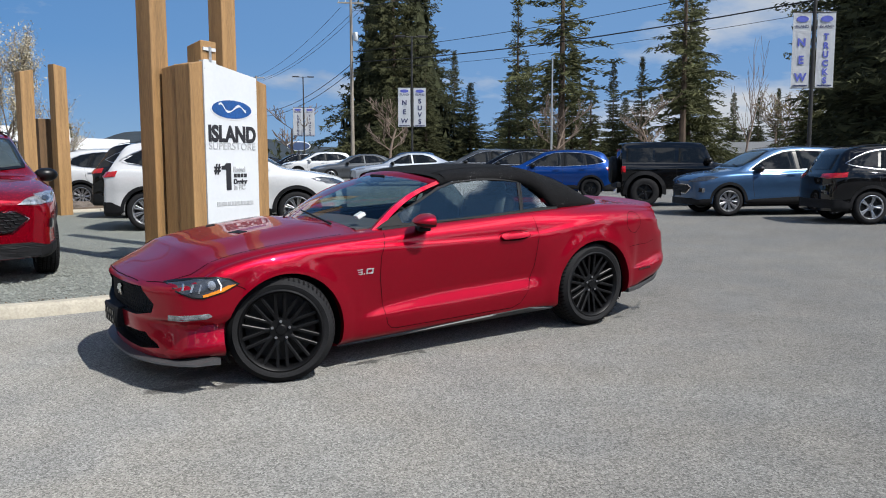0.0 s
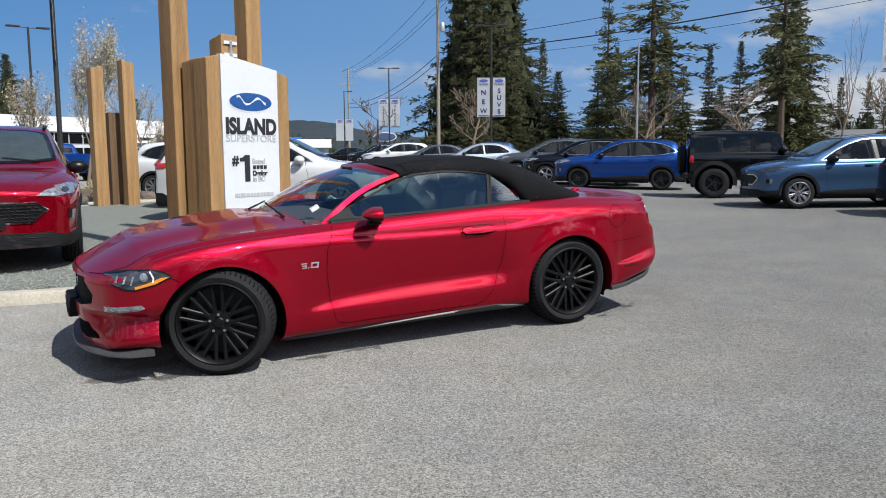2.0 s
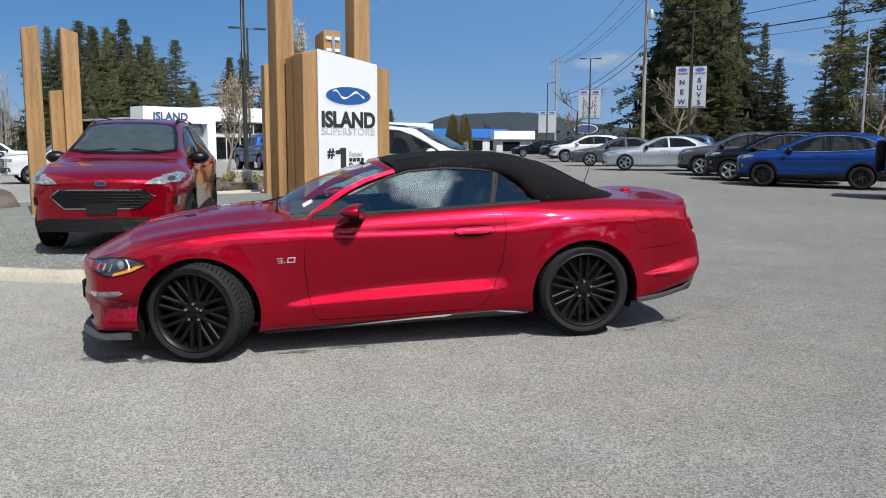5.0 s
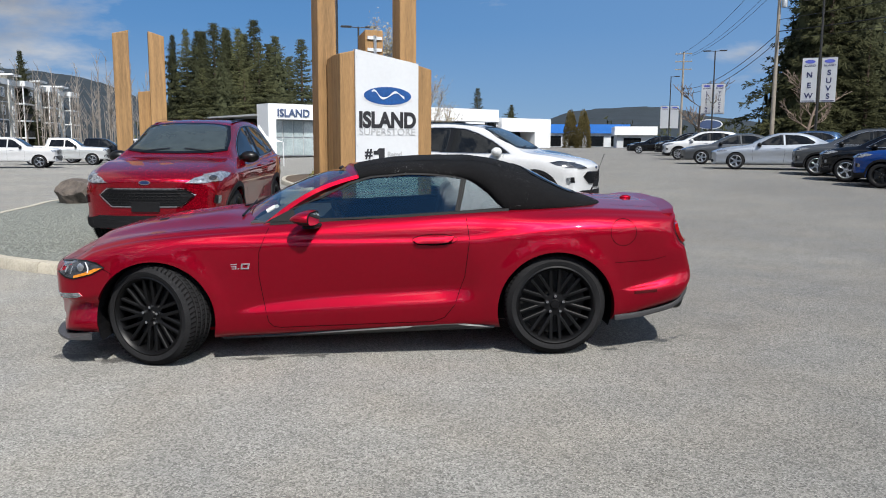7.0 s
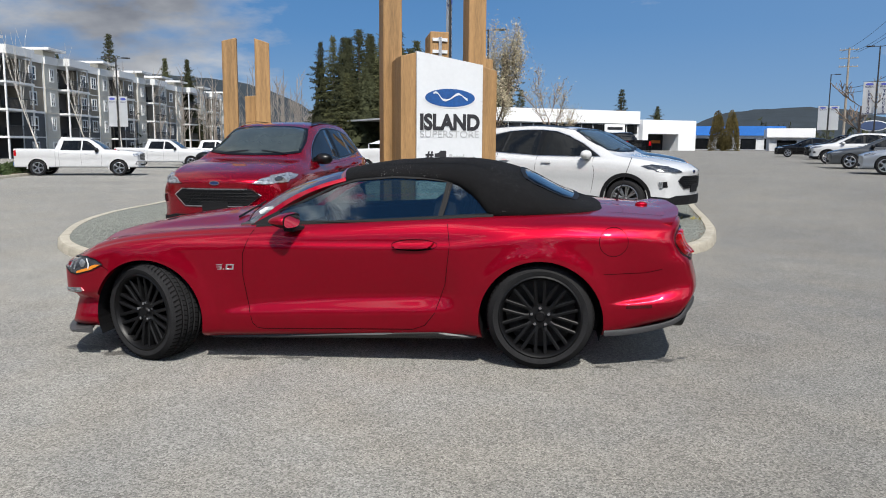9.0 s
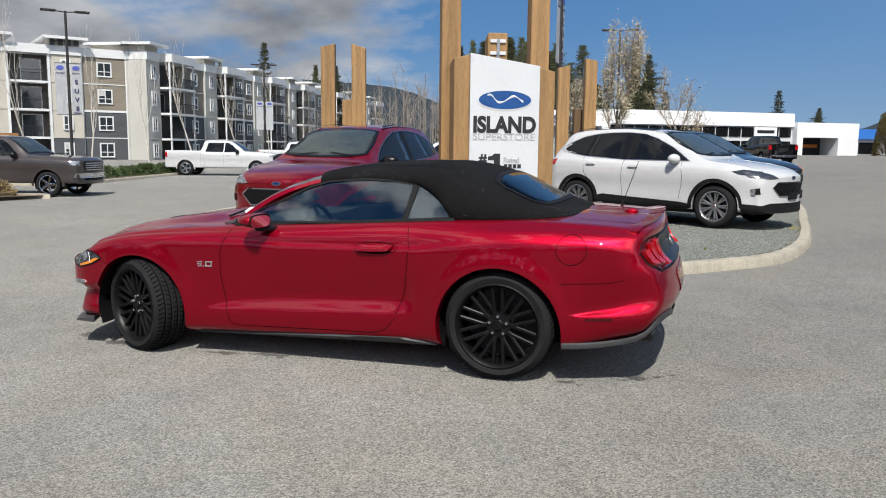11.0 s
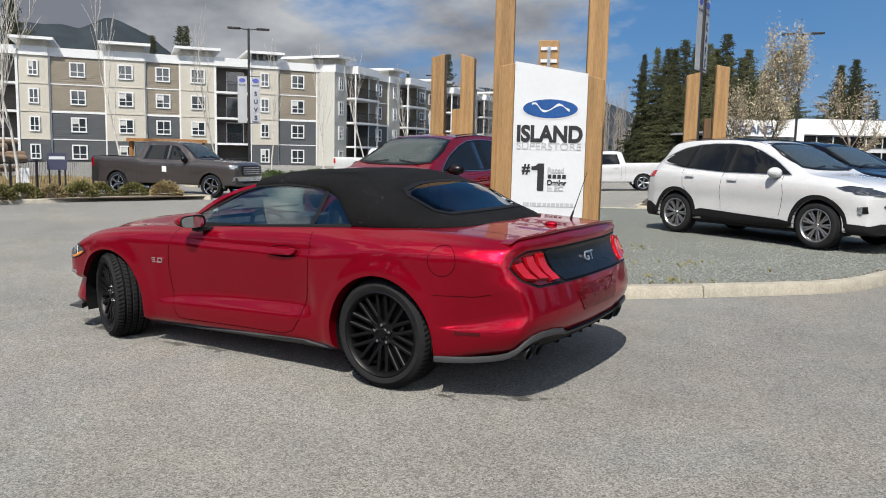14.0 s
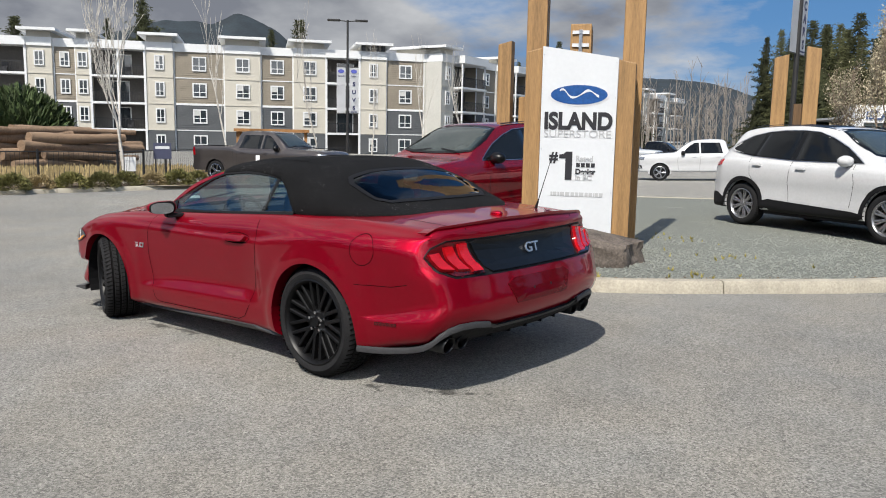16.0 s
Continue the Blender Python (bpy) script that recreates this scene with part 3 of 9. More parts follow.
def add_wheels(car, key, places, detail=True):
    """places: (x, y, z, steer). A wheel on the far side is turned round."""
    tyre, rim, brake, nuts, cap = WHEELS[key]
    for x, y, z, steer in places:
        wh = part("wheel", tyre, None, car, m=pose(x, y, z, 0, 0, steer + (180 if y > 0 else 0)))
        part("rim", rim, None, wh)
        if detail:
            part("brake_disc", brake, None, wh)
            part("hub_cap", cap, None, wh)
            for nut in nuts:
                part("lug_nut", nut, None, wh)


def liner(r, cx, cz, y_in, y_out):
    """The dark inside of a wheel arch."""
    bm = bmesh.new()
    n = 28
    a = [-0.35 + (math.pi + 0.7) * i / n for i in range(n + 1)]
    o = [bm.verts.new((cx + r * math.cos(t), y_out, cz + r * math.sin(t))) for t in a]
    i_ = [bm.verts.new((cx + r * math.cos(t), y_in, cz + r * math.sin(t))) for t in a]
    for k in range(n):
        bm.faces.new((o[k], o[k + 1], i_[k + 1], i_[k]))
    bm.faces.new(i_)
    return bm


# ---- the red convertible ----
PAINT_RED = surf("red_paint", (0.36, 0.0030, 0.0180), 0.38, metal=0.72, var=0.04, scale=3, coat=0.72, spec=0.0)
FABRIC = surf("black_fabric_top", (0.0048, 0.0048, 0.0052), 0.95, var=0.35, scale=5, bump=0.35, bscale=420, spec=0.2)


def add_lint(m):
    """Pale dust and lint in loose clusters on the cloth."""
    nt = m.node_tree
    N, L = nt.nodes.new, nt.links.new
    b = nt.nodes["Principled BSDF"]
    tc = N("ShaderNodeTexCoord")
    both = []
    for scale, lo, hi in ((95.0, 0.66, 0.72), (3.2, 0.52, 0.62)):
        n, r = N("ShaderNodeTexNoise"), N("ShaderNodeMapRange")
        n.inputs["Scale"].default_value = scale
        r.inputs["From Min"].default_value, r.inputs["From Max"].default_value = lo, hi
        L(tc.outputs["Object"], n.inputs["Vector"]), L(n.outputs["Fac"], r.inputs["Value"])
        both.append(r.outputs[0])
    f = N("ShaderNodeMath")
    f.operation = "MULTIPLY"
    L(both[0], f.inputs[0]), L(both[1], f.inputs[1])
    mx = N("ShaderNodeMix")
    mx.data_type = "RGBA"
    L(f.outputs[0], mx.inputs["Factor"])
    link = b.inputs["Base Color"].links
    if link:
        L(link[0].from_socket, mx.inputs[6])
    else:
        mx.inputs[6].default_value = b.inputs["Base Color"].default_value
    mx.inputs[7].default_value = (0.22, 0.22, 0.22, 1)
    L(mx.outputs[2], b.inputs["Base Color"])


add_lint(FABRIC)
CABIN = surf("dark_cabin", (0.05, 0.052, 0.054), 0.6, var=0.2, bump=0.1, bscale=150)
SEAT = surf("black_leather", (0.03, 0.03, 0.032), 0.45, var=0.2, bump=0.15, bscale=120)

up = Vector((0.02535, 0.01114, 0.99962)).normalized()
ax = (Vector((1, 0, 0)) - up * up.x).normalized()
CAR_POSE = Matrix((ax, up.cross(ax), up)).to_4x4()          # the convertible stands square on the tilted lot

W_ = curve_of([(-2.33, 0.82), (-2.24, 0.855), (-2.0, 0.895), (-1.36, 0.925), (-0.7, 0.905), (0, 0.900), (0.6, 0.910), (1.2, 0.95), (1.5, 0.955), (2.0, 0.930), (2.25, 0.905), (2.38, 0.875), (2.46, 0.825)])
ZB = curve_of([(-2.33, 0.21), (-1.9, 0.205), (-1.72, 0.19), (-0.9, 0.155), (0.9, 0.175), (1.8, 0.21), (2.1, 0.25), (2.46, 0.30)])
ZT = curve_of([(-2.33, 0.665), (-2.15, 0.715), (-1.9, 0.785), (-1.6, 0.84), (-1.36, 0.868), (-1.0, 0.895), (-0.6, 0.915), (-0.2, 0.932), (0.32, 0.950), (0.73, 0.966), (1.08, 0.978), (1.5, 0.982), (1.9, 0.965), (2.46, 0.935)])
ZC = curve_of([(-2.33, 0.68), (-2.15, 0.765), (-1.86, 0.828), (-1.54, 0.882), (-1.22, 0.922), (-0.9, 0.95), (0, 0.965), (1.0, 0.985), (1.6, 0.995), (2.1, 0.975), (2.46, 0.96)])
CREASE = curve_of([(-2.33, 0.645), (-1.9, 0.715), (-1.36, 0.80), (-1.06, 0.815), (-0.53, 0.808), (0, 0.793), (0.5, 0.790), (0.8, 0.798), (1.0, 0.82), (1.5, 0.86), (2.0, 0.85), (2.46, 0.82)])
LEDGE_LOW = curve_of([(-2.33, 0.30), (-1.0, 0.335), (-0.75, 0.338), (0.57, 0.368), (0.95, 0.385), (1.7, 0.425), (1.86, 0.432), (2.46, 0.440)])
LEDGE_TOP = curve_of([(-2.33, 0.36), (-1.0, 0.365), (-0.75, 0.372), (-0.55, 0.407), (-0.06, 0.445), (0.63, 0.465), (0.95, 0.475), (1.7, 0.47), (1.84, 0.445), (2.06, 0.475), (2.3, 0.53), (2.46, 0.54)])
LEDGE = curve_of([(-2.4, 0.0), (-0.79, 0.0), (-0.70, 0.005), (-0.5, 0.011), (0.0, 0.018), (0.55, 0.020), (0.72, 0.013), (0.84, 0.0), (1.4, 0.0), (1.80, 0.0), (1.95, 0.014), (2.2, 0.024), (2.46, 0.024)])
HAUNCH = curve_of([(-2.33, 0.06), (-1.8, 0.075), (-1.36, 0.08), (-0.6, 0.065), (0, 0.058), (0.6, 0.062), (1.0, 0.085), (1.4, 0.105), (2.0, 0.10), (2.46, 0.085)])
SOFT = curve_of([(-2.4, 0.42), (-1.7, 0.28), (-1.1, 0.08), (0.5, 0.05), (0.9, 0.10), (1.3, 0.20), (2.46, 0.24)])
DOME = curve_of([(-2.33, 0.0), (-2.1, 0.010), (-1.7, 0.026), (-1.0, 0.026), (-0.8, 0.010), (-0.6, 0.0), (2.46, 0.0)])


def muscle_section(x):
    """Half a section: flat spans with a little swell between the feature lines, then eased."""
    w, zb, zt, zc, cr, hu, dm = W_(x), ZB(x), ZT(x), ZC(x), CREASE(x), HAUNCH(x), DOME(x)
    z3, z4, lg = LEDGE_LOW(x), LEDGE_TOP(x), LEDGE(x)
    lean = 0.010
    lines = [((0, zb), 3, 0.0), ((w - 0.12, zb), 4, 0.004), ((w - 0.024, zb + 0.05), 5, 0.003), ((w - 0.004, z3), 5, 0.0), ((w - 0.004 - (0.006 + lean) * min(1.0, lg / 0.008) - lg * 1.25, z4), 10, 0.006),
             ((w - 0.000, cr), 2, 0.0), ((w - 0.017, cr + 0.022), 7, 0.011), ((w - hu + 0.002, zt - 0.028), 4, 0.007), ((w - hu - 0.055, zt + 0.002), 4, -0.002),
             (((w - hu) * 0.74, zt + (zc - zt) * 0.42), 4, 0.0), (((w - hu) * 0.54, zt + (zc - zt) * 0.78 + dm), 5, 0.006), ((0, zc + dm), 0, 0.0)]
    pts = []
    for (a, k, sw), (b, _, _) in zip(lines, lines[1:]):
        dy, dz = b[0] - a[0], b[1] - a[1]
        ln = math.hypot(dy, dz) or 1
        for j in range(k):
            u = j / k
            e = 4 * u * (1 - u) * sw
            pts.append((a[0] + dy * u + dz / ln * e, a[1] + dz * u - dy / ln * e))
    pts.append(lines[-1][0])
    q = SOFT(x)
    for _ in range(3):
        pts = [pts[0]] + [(b[0] + q * ((a[0] + c[0]) / 2 - b[0]), b[1] + q * ((a[1] + c[1]) / 2 - b[1])) for a, b, c in zip(pts, pts[1:], pts[2:])] + [pts[-1]]
    return pts


def ease(q):
    q = max(0.0, min(1.0, q))
    return q * q * (3 - 2 * q)


TAIL_LEAN = curve_of([(0.20, 0.20), (0.28, 0.17), (0.35, 0.085), (0.42, 0.03), (0.50, 0.0), (0.63, 0.025), (0.70, 0.045), (0.74, 0.085), (0.86, 0.125), (0.905, 0.115), (0.96, 0.14)])


AXLE_F, AXLE_R, ARCH_Z, ARCH = -1.315, 1.348, 0.314, 0.394


def muscle_bend(x, y, z):
    """Rounds nose and tail in plan and shapes their faces in profile."""
    x0 = x
    for cx in (AXLE_F, AXLE_R):     # flat flared lips round the wheel openings
        r = math.hypot(x - cx, z - ARCH_Z)
        if abs(y) > 0.75 and r < 0.60:
            y += math.copysign(0.014 * ease((0.50 - r) / 0.075), y)
    f_ = max(0.0, min(1.0, (-1.15 - x) / 1.18))
    if f_ > 0:
        x += 0.18 * f_ ** 2
        x += f_ ** 2 * 0.25 * (abs(y) / 0.9) ** 2.6
        k = max(0.0, (f_ - 0.6) / 0.4)
        x += k * (0.10 * max(0.0, (z - 0.63) / 0.10) ** 1.5 * 0.7 + 0.03 * max(0.0, (0.40 - z) / 0.2))
        # scooped corners under the fog lamps
        d = ease((f_ - 0.50) / 0.12) * ease((abs(y) - 0.50) / 0.08)
        if d > 0 and 0.24 < z < 0.47:
            e = max(0.0, min(1.0, (z - 0.25) / 0.17)) * ease((0.465 - z) / 0.03)
            x += 0.055 * d * e
            y *= 1 - 0.06 * d * e
    g = max(0.0, min(1.0, (x0 - 1.45) / 1.01))
    if g > 0:
        x -= g ** 2 * 0.15 * (abs(y) / 0.9) ** 2.8
        k = ease((g - 0.30) / 0.70)
        x -= k * TAIL_LEAN(z)
    return x, y, z


def nose_x(y):
    return -2.15 + 0.25 * (abs(y) / 0.9) ** 2.6


def pocket(cut, outline, depth):
    """A cutter that sinks an opening of that outline into the nose."""
    pts = spread(outline, 0.05)
    fr = [cut.verts.new((-2.8, u, v)) for u, v in pts]
    bk = [cut.verts.new((nose_x(u) + depth, u * 0.97, v)) for u, v in pts]
    n = len(pts)
    cu, cv = sum(p[0] for p in pts) / n, sum(p[1] for p in pts) / n
    a, b = cut.verts.new((-2.8, cu, cv)), cut.verts.new((nose_x(0) + depth, cu, cv))
    for i in range(n):
        j = (i + 1) % n
        for q in ((fr[i], fr[j], bk[j], bk[i]), (fr[j], fr[i], a), (bk[i], bk[j], b)):
            cut.faces.new(q).material_index = 1


def within(outline, u, v):
    odd = False
    for (a, b), (c, d) in zip(outline, outline[1:] + outline[:1]):
        if (b > v) != (d > v) and u < (c - a) * (v - b) / (d - b) + a:
            odd = not odd
    return odd


def keep_shading(me, ref, tree):
    """Gives a carved hull the even shading of the hull before carving, away from the cuts."""
    near = []
    for v in me.vertices:
        hit, _, i, d = tree.find_nearest(v.co)
        if d is None or d > 0.0012:
            near.append(None)
            continue
        ids = ref.polygons[i].vertices
        wts = poly_3d_calc([ref.vertices[j].co for j in ids], hit)
        n = Vector((0, 0, 0))
        for j, w in zip(ids, wts):
            n += ref.vertices[j].normal * w
        near.append(n.normalized() if n.length > 0.1 else None)
    out = [(0.0, 0.0, 0.0)] * len(me.loops)
    for p in me.polygons:
        for li in p.loop_indices:
            n = near[me.loops[li].vertex_index]
            if n is not None and n.dot(p.normal) > 0.80:
                out[li] = tuple(n)
    me.normals_split_custom_set(out)


def grille_net(bm, outline, depth, step=0.034, r=0.0035):
    """Crossing bars that fill an opening of the nose."""
    vs = [p[1] for p in outline]
    lo, hi = min(vs), max(vs)
    for sl in (1, -1):
        for i in range(-40, 41):
            run = []
            for j in range(25):
                v = lo + (hi - lo) * j / 24
                u = i * step + sl * (v - lo) * 0.6
                if within(outline, u, v):
                    run.append(Vector((nose_x(u) + depth, u, v)))
            for p, q in zip(run[::3], run[3::3]):
                tube(bm, p, q, r, r, 4)


def convertible():
    car = thing("convertible_car", "glossy red two-door convertible with raised black fabric top and black wheels", "car", CAR_POSE)
    hull = shell(-2.33, 2.40, muscle_section, 150, muscle_bend, 9)
    ref = bpy.data.meshes.new("hull_shape")
    hull.to_mesh(ref)
    grille = [(-0.50, 0.655), (0.50, 0.655), (0.64, 0.555), (0.61, 0.500), (0.42, 0.468), (-0.42, 0.468), (-0.61, 0.500), (-0.64, 0.555)]
    intake = [(-0.50, 0.365), (0.50, 0.365), (0.62, 0.275), (0.42, 0.250), (-0.42, 0.250), (-0.62, 0.275)]
    cut = bmesh.new()
    for x in (AXLE_F, AXLE_R):
        for s in (-1, 1):
            disc(cut, x, ARCH_Z, ARCH, s * 0.58, s * 1.2, 64)
    cab = [(-0.70, -0.70), (1.05, -0.72), (1.12, -0.6), (1.12, 0.6), (1.05, 0.72), (-0.70, 0.70)]
    n_arch = len(cut.faces)
    prism(cut, cab, 0.36, 1.6)
    cut.faces.ensure_lookup_table()
    for f_ in cut.faces[n_arch:]:
        f_.material_index = 1
    me = carve(hull, cut, (PAINT_RED, BLACK_TRIM))
    for line, deep in ((grille, 0.09), (intake, 0.12)):
        hull, cut = bmesh.new(), bmesh.new()
        hull.from_mesh(me)
        pocket(cut, line, deep)
        bmesh.ops.triangulate(cut, faces=cut.faces[:])
        me = carve(hull, cut, (PAINT_RED, BLACK_TRIM), "FAST")
    me.polygons.foreach_set("use_smooth", [True] * len(me.polygons))
    me.set_sharp_from_angle(angle=radians(55))
    keep_shading(me, ref, tree_of(ref))
    bpy.data.meshes.remove(ref)
    part("body", me, None, car)
    T = tree_of(me)
    for x in (AXLE_F, AXLE_R):
        for s in (-1, 1):
            part("wheel_arch_liner", liner(ARCH - 0.002, x, ARCH_Z, s * 0.582, s * 0.875), BLACK_TRIM, car)

    # panel gaps
    for side in ("left", "right"):
        door = [(-0.555, 0.90), (-0.615, 0.75), (-0.625, 0.60), (-0.605, 0.42), (-0.575, 0.275), (-0.545, 0.245), (-0.50, 0.236), (0.52, 0.246), (0.60, 0.275), (0.67, 0.36), (0.74, 0.55), (0.775, 0.80), (0.755, 0.965)]
        part("door_gap", ribbon(T, side, door, 0.0042), SEAM, car)
        part("fuel_door_gap", ribbon(T, side, circle(1.80, 0.825, 0.088), 0.0035, closed=True), SEAM, car) if side == "left" else None
        part("bumper_gap", ribbon(T, side, [(1.74, 0.625), (2.0, 0.63), (2.10, 0.65)], 0.003), SEAM, car)
        part("front_bumper_gap", ribbon(T, side, [(-1.645, 0.672), (-1.60, 0.650), (-1.575, 0.635)], 0.004), SEAM, car)
        part("side_skirt", patch(T, side, [(-0.92, 0.160), (0.93, 0.180), (0.945, 0.205), (0.70, 0.228), (0.2, 0.212), (-0.5, 0.182)], 0.014, 0.05, 2), GREY_TRIM, car, "matte grey side skirt")
        handle = part("door_handle", patch(T, side, [(0.40, 0.792), (0.415, 0.815), (0.50, 0.824), (0.62, 0.824), (0.675, 0.812), (0.66, 0.792), (0.56, 0.783), (0.45, 0.783)], 0.026, 0.025, 4), PAINT_RED, car, smooth=70)
        # flat dark lines drawn for the shade of a dish round the handle
        part("handle_dish", ribbon(T, side, circle(0.545, 0.803, 0.150, 0.036, 30), 0.004, 0.002, closed=True), SEAM, handle)
        part("handle_recess", ribbon(T, side, [(0.425, 0.778), (0.50, 0.773), (0.60, 0.774), (0.66, 0.782)], 0.010, 0.004), SEAM, handle)
        part("marker_lamp", patch(T, side, [(1.88, 0.405), (2.04, 0.412), (2.04, 0.430), (1.88, 0.424)], 0.004, 0.03, 2), LAMP_RED_DARK, car)
    bm = bmesh.new()
    for x0, z0, x1, z1 in ((0, 0.036, 0.052, 0.046), (0, 0.0185, 0.010, 0.036), (0, 0.0185, 0.052, 0.0275), (0.042, 0, 0.052, 0.0185), (0, 0, 0.042, 0.010), (0.060, 0, 0.070, 0.010),
                           (0.078, 0, 0.130, 0.010), (0.078, 0.036, 0.130, 0.046), (0.078, 0.010, 0.088, 0.036), (0.120, 0.010, 0.130, 0.036)):
        box(bm, x0, z0, -0.004, x1, z1, 0.004, bevel=0.0015)
    for v in bm.verts:
        v.co.x, v.co.y = v.co.x * 1.05 + v.co.y * 0.16, v.co.y * 0.82
    badge = mesh_from("engine_badge", bm, SATIN)
    for s in (-1, 1):
        y = lay(T, "left" if s < 0 else "right", -0.74, 0.665, 0.0).y
        part("engine_badge", badge, None, car, "small chrome numerals", m=pose(-0.822 if s < 0 else -0.66, y, 0.640, 90, 0, 0 if s < 0 else 180))

    # nose
    bm = bmesh.new()
    grille_net(bm, grille, 0.040)
    g = part("grille", bm, BLACK_GLOSS, car, "black honeycomb grille")
    bm = bmesh.new()
    prism(bm, [(-0.075, -0.012), (-0.03, 0.03), (0.055, 0.045), (0.085, 0.03), (0.045, 0.012), (0.06, -0.035), (0.02, -0.012), (-0.03, -0.04), (-0.02, -0.008)], -0.004, 0.004)
    part("grille_badge", bm, CHROME, g, "small chrome badge", m=pose(nose_x(0) + 0.028, 0, 0.575, 90, 0, -90))
    bm = bmesh.new()
    grille_net(bm, intake, 0.085)
    part("lower_grille", bm, BLACK_TRIM, car)
    bm = bmesh.new()
    c = Vector((nose_x(0), 0, 0))
    box(bm, c.x - 0.045, -0.17, 0.345, c.x + 0.03, 0.17, 0.480, bevel=0.010)
    plate = part("plate_bracket", bm, BLACK_TRIM, car, "empty black number plate bracket", smooth=40)
    for i in range(4):
        for j in range(2):
            bm = bmesh.new()
            box(bm, c.x - 0.050, -0.135 + i * 0.075, 0.372 + j * 0.05, c.x - 0.043, -0.09 + i * 0.075, 0.402 + j * 0.05, bevel=0.002)
            part("slot", bm, BLACK_GLOSS, plate)
    for s in (1, -1):
        side = "left" if s < 0 else "right"
        rim_line = [(-1.985, 0.690), (-1.955, 0.645), (-1.89, 0.612), (-1.83, 0.603), (-1.71, 0.632), (-1.615, 0.676), (-1.67, 0.708), (-1.74, 0.722), (-1.86, 0.712)]
        hl = part("headlight", patch(T, side, rim_line, 0.004, 0.03, 4), LAMP_DARK, car, "dark headlight with clear lens", smooth=50)
        part("lamp_rim", ribbon(T, side, rim_line, 0.008, 0.006, closed=True), BLACK_GLOSS, hl)
        part("turn_lamp", patch(T, side, [(-1.83, 0.608), (-1.71, 0.636), (-1.63, 0.674), (-1.68, 0.672), (-1.76, 0.642), (-1.83, 0.624)], 0.008, 0.03, 2), AMBER, hl)
        for k in range(3):
            u = -1.935 + k * 0.040
            part("light_bar", patch(T, side, [(u, 0.652 - 0.008 * k), (u + 0.010, 0.650 - 0.008 * k), (u + 0.030, 0.684), (u + 0.020, 0.684)], 0.008, 0.02, 2), LAMP_CLEAR, hl)
        part("projector", patch(T, side, circle(-1.775, 0.678, 0.022, 0.026, 16), 0.010, 0.02, 2), LAMP_CLEAR, hl)
        part("running_light", ribbon(T, side, [(-1.728, 0.644), (-1.722, 0.672), (-1.738, 0.710)], 0.009, 0.010), WHITE_LABEL, hl)
        part("fog_lamp", patch(T, side, [(-2.00, 0.470), (-1.815, 0.478), (-1.78, 0.490), (-1.80, 0.510), (-2.00, 0.502)], 0.006, 0.03, 2), LAMP_CLEAR, car)
    # chin splitter
    bm = bmesh.new()
    rows = []
    for i in range(41):
        y = -0.905 + 1.81 * i / 40
        xe = -2.175 + 0.28 * (abs(y) / 0.905) ** 3.0
        xi = xe + 0.15 + 0.09 * (1 - (abs(y) / 0.905) ** 2)
        rows.append([bm.verts.new((xe, y, 0.192 + 0.05 * max(0, abs(y) - 0.8))), bm.verts.new((xe + 0.006, y, 0.203 + 0.05 * max(0, abs(y) - 0.8))), bm.verts.new((xi, y * 0.985, 0.228)), bm.verts.new((xi, y * 0.985, 0.186))])
    for a, b in zip(rows, rows[1:]):
        for k in range(4):
            bm.faces.new((a[k], a[(k + 1) % 4], b[(k + 1) % 4], b[k]))
    bm.faces.new(rows[0]), bm.faces.new(rows[-1][::-1])
    bmesh.ops.recalc_face_normals(bm, faces=bm.faces)
    part("front_splitter", bm, surf("dark_grey_plastic", (0.05, 0.05, 0.052), 0.5, var=0.15, scale=10, bump=0.1, bscale=200), car, "matte dark grey chin splitter", smooth=40)
    # hood lines and vents
    for s in (-1, 1):
        part("hood_gap", ribbon(T, "top", [(-2.06, s * 0.50), (-1.99, s * 0.64), (-1.85, s * 0.735), (-1.5, s * 0.775), (-0.85, s * 0.775)], 0.006), SEAM, car)
        part("hood_vent", patch(T, "top", [(-1.45, s * 0.25), (-1.38, s * 0.24), (-1.35, s * 0.36), (-1.41, s * 0.37)], 0.003, 0.04, 2), BLACK_TRIM, car)
    part("hood_gap", ribbon(T, "top", [(-2.09, -0.42), (-2.115, -0.2), (-2.12, 0.0), (-2.115, 0.2), (-2.09, 0.42)], 0.006), SEAM, car)

    # tail
    cluster = [(-0.85, 0.800), (-0.80, 0.850), (-0.70, 0.885), (0.70, 0.885), (0.80, 0.850), (0.85, 0.800), (0.80, 0.715), (0.71, 0.678), (-0.71, 0.678), (-0.80, 0.715)]
    part("lamp_surround", patch(T, "rear", cluster, 0.003, 0.03, 4), BLACK_TRIM, car)
    part("tail_panel", patch(T, "rear", [(-0.445, 0.692), (0.445, 0.692), (0.49, 0.720), (0.535, 0.860), (0.50, 0.876), (-0.50, 0.876), (-0.535, 0.860), (-0.49, 0.720)], 0.012, 0.04, 4), BLACK_GLOSS, car, "gloss black panel between the tail lights")
    letters = text_mesh("GT", 0.085, 0.006, SATIN, bold=0.001)
    for v in letters.vertices:
        v.co.x = v.co.x * 1.25 + v.co.y * 0.12
    c0, c1 = lay(T, "rear", 0.0, 0.755, 0.014), lay(T, "rear", 0.0, 0.845, 0.014)
    tip = math.degrees(math.atan2(c0.x - c1.x, 0.09))
    part("tail_letters", letters, None, car, "chrome letters", m=Matrix.Translation((c0.x + 0.006, -0.085, 0.765)) @ pose(0, 0, 0, 0, -tip, 0) @ pose(0, 0, 0, 90, 0, 90))
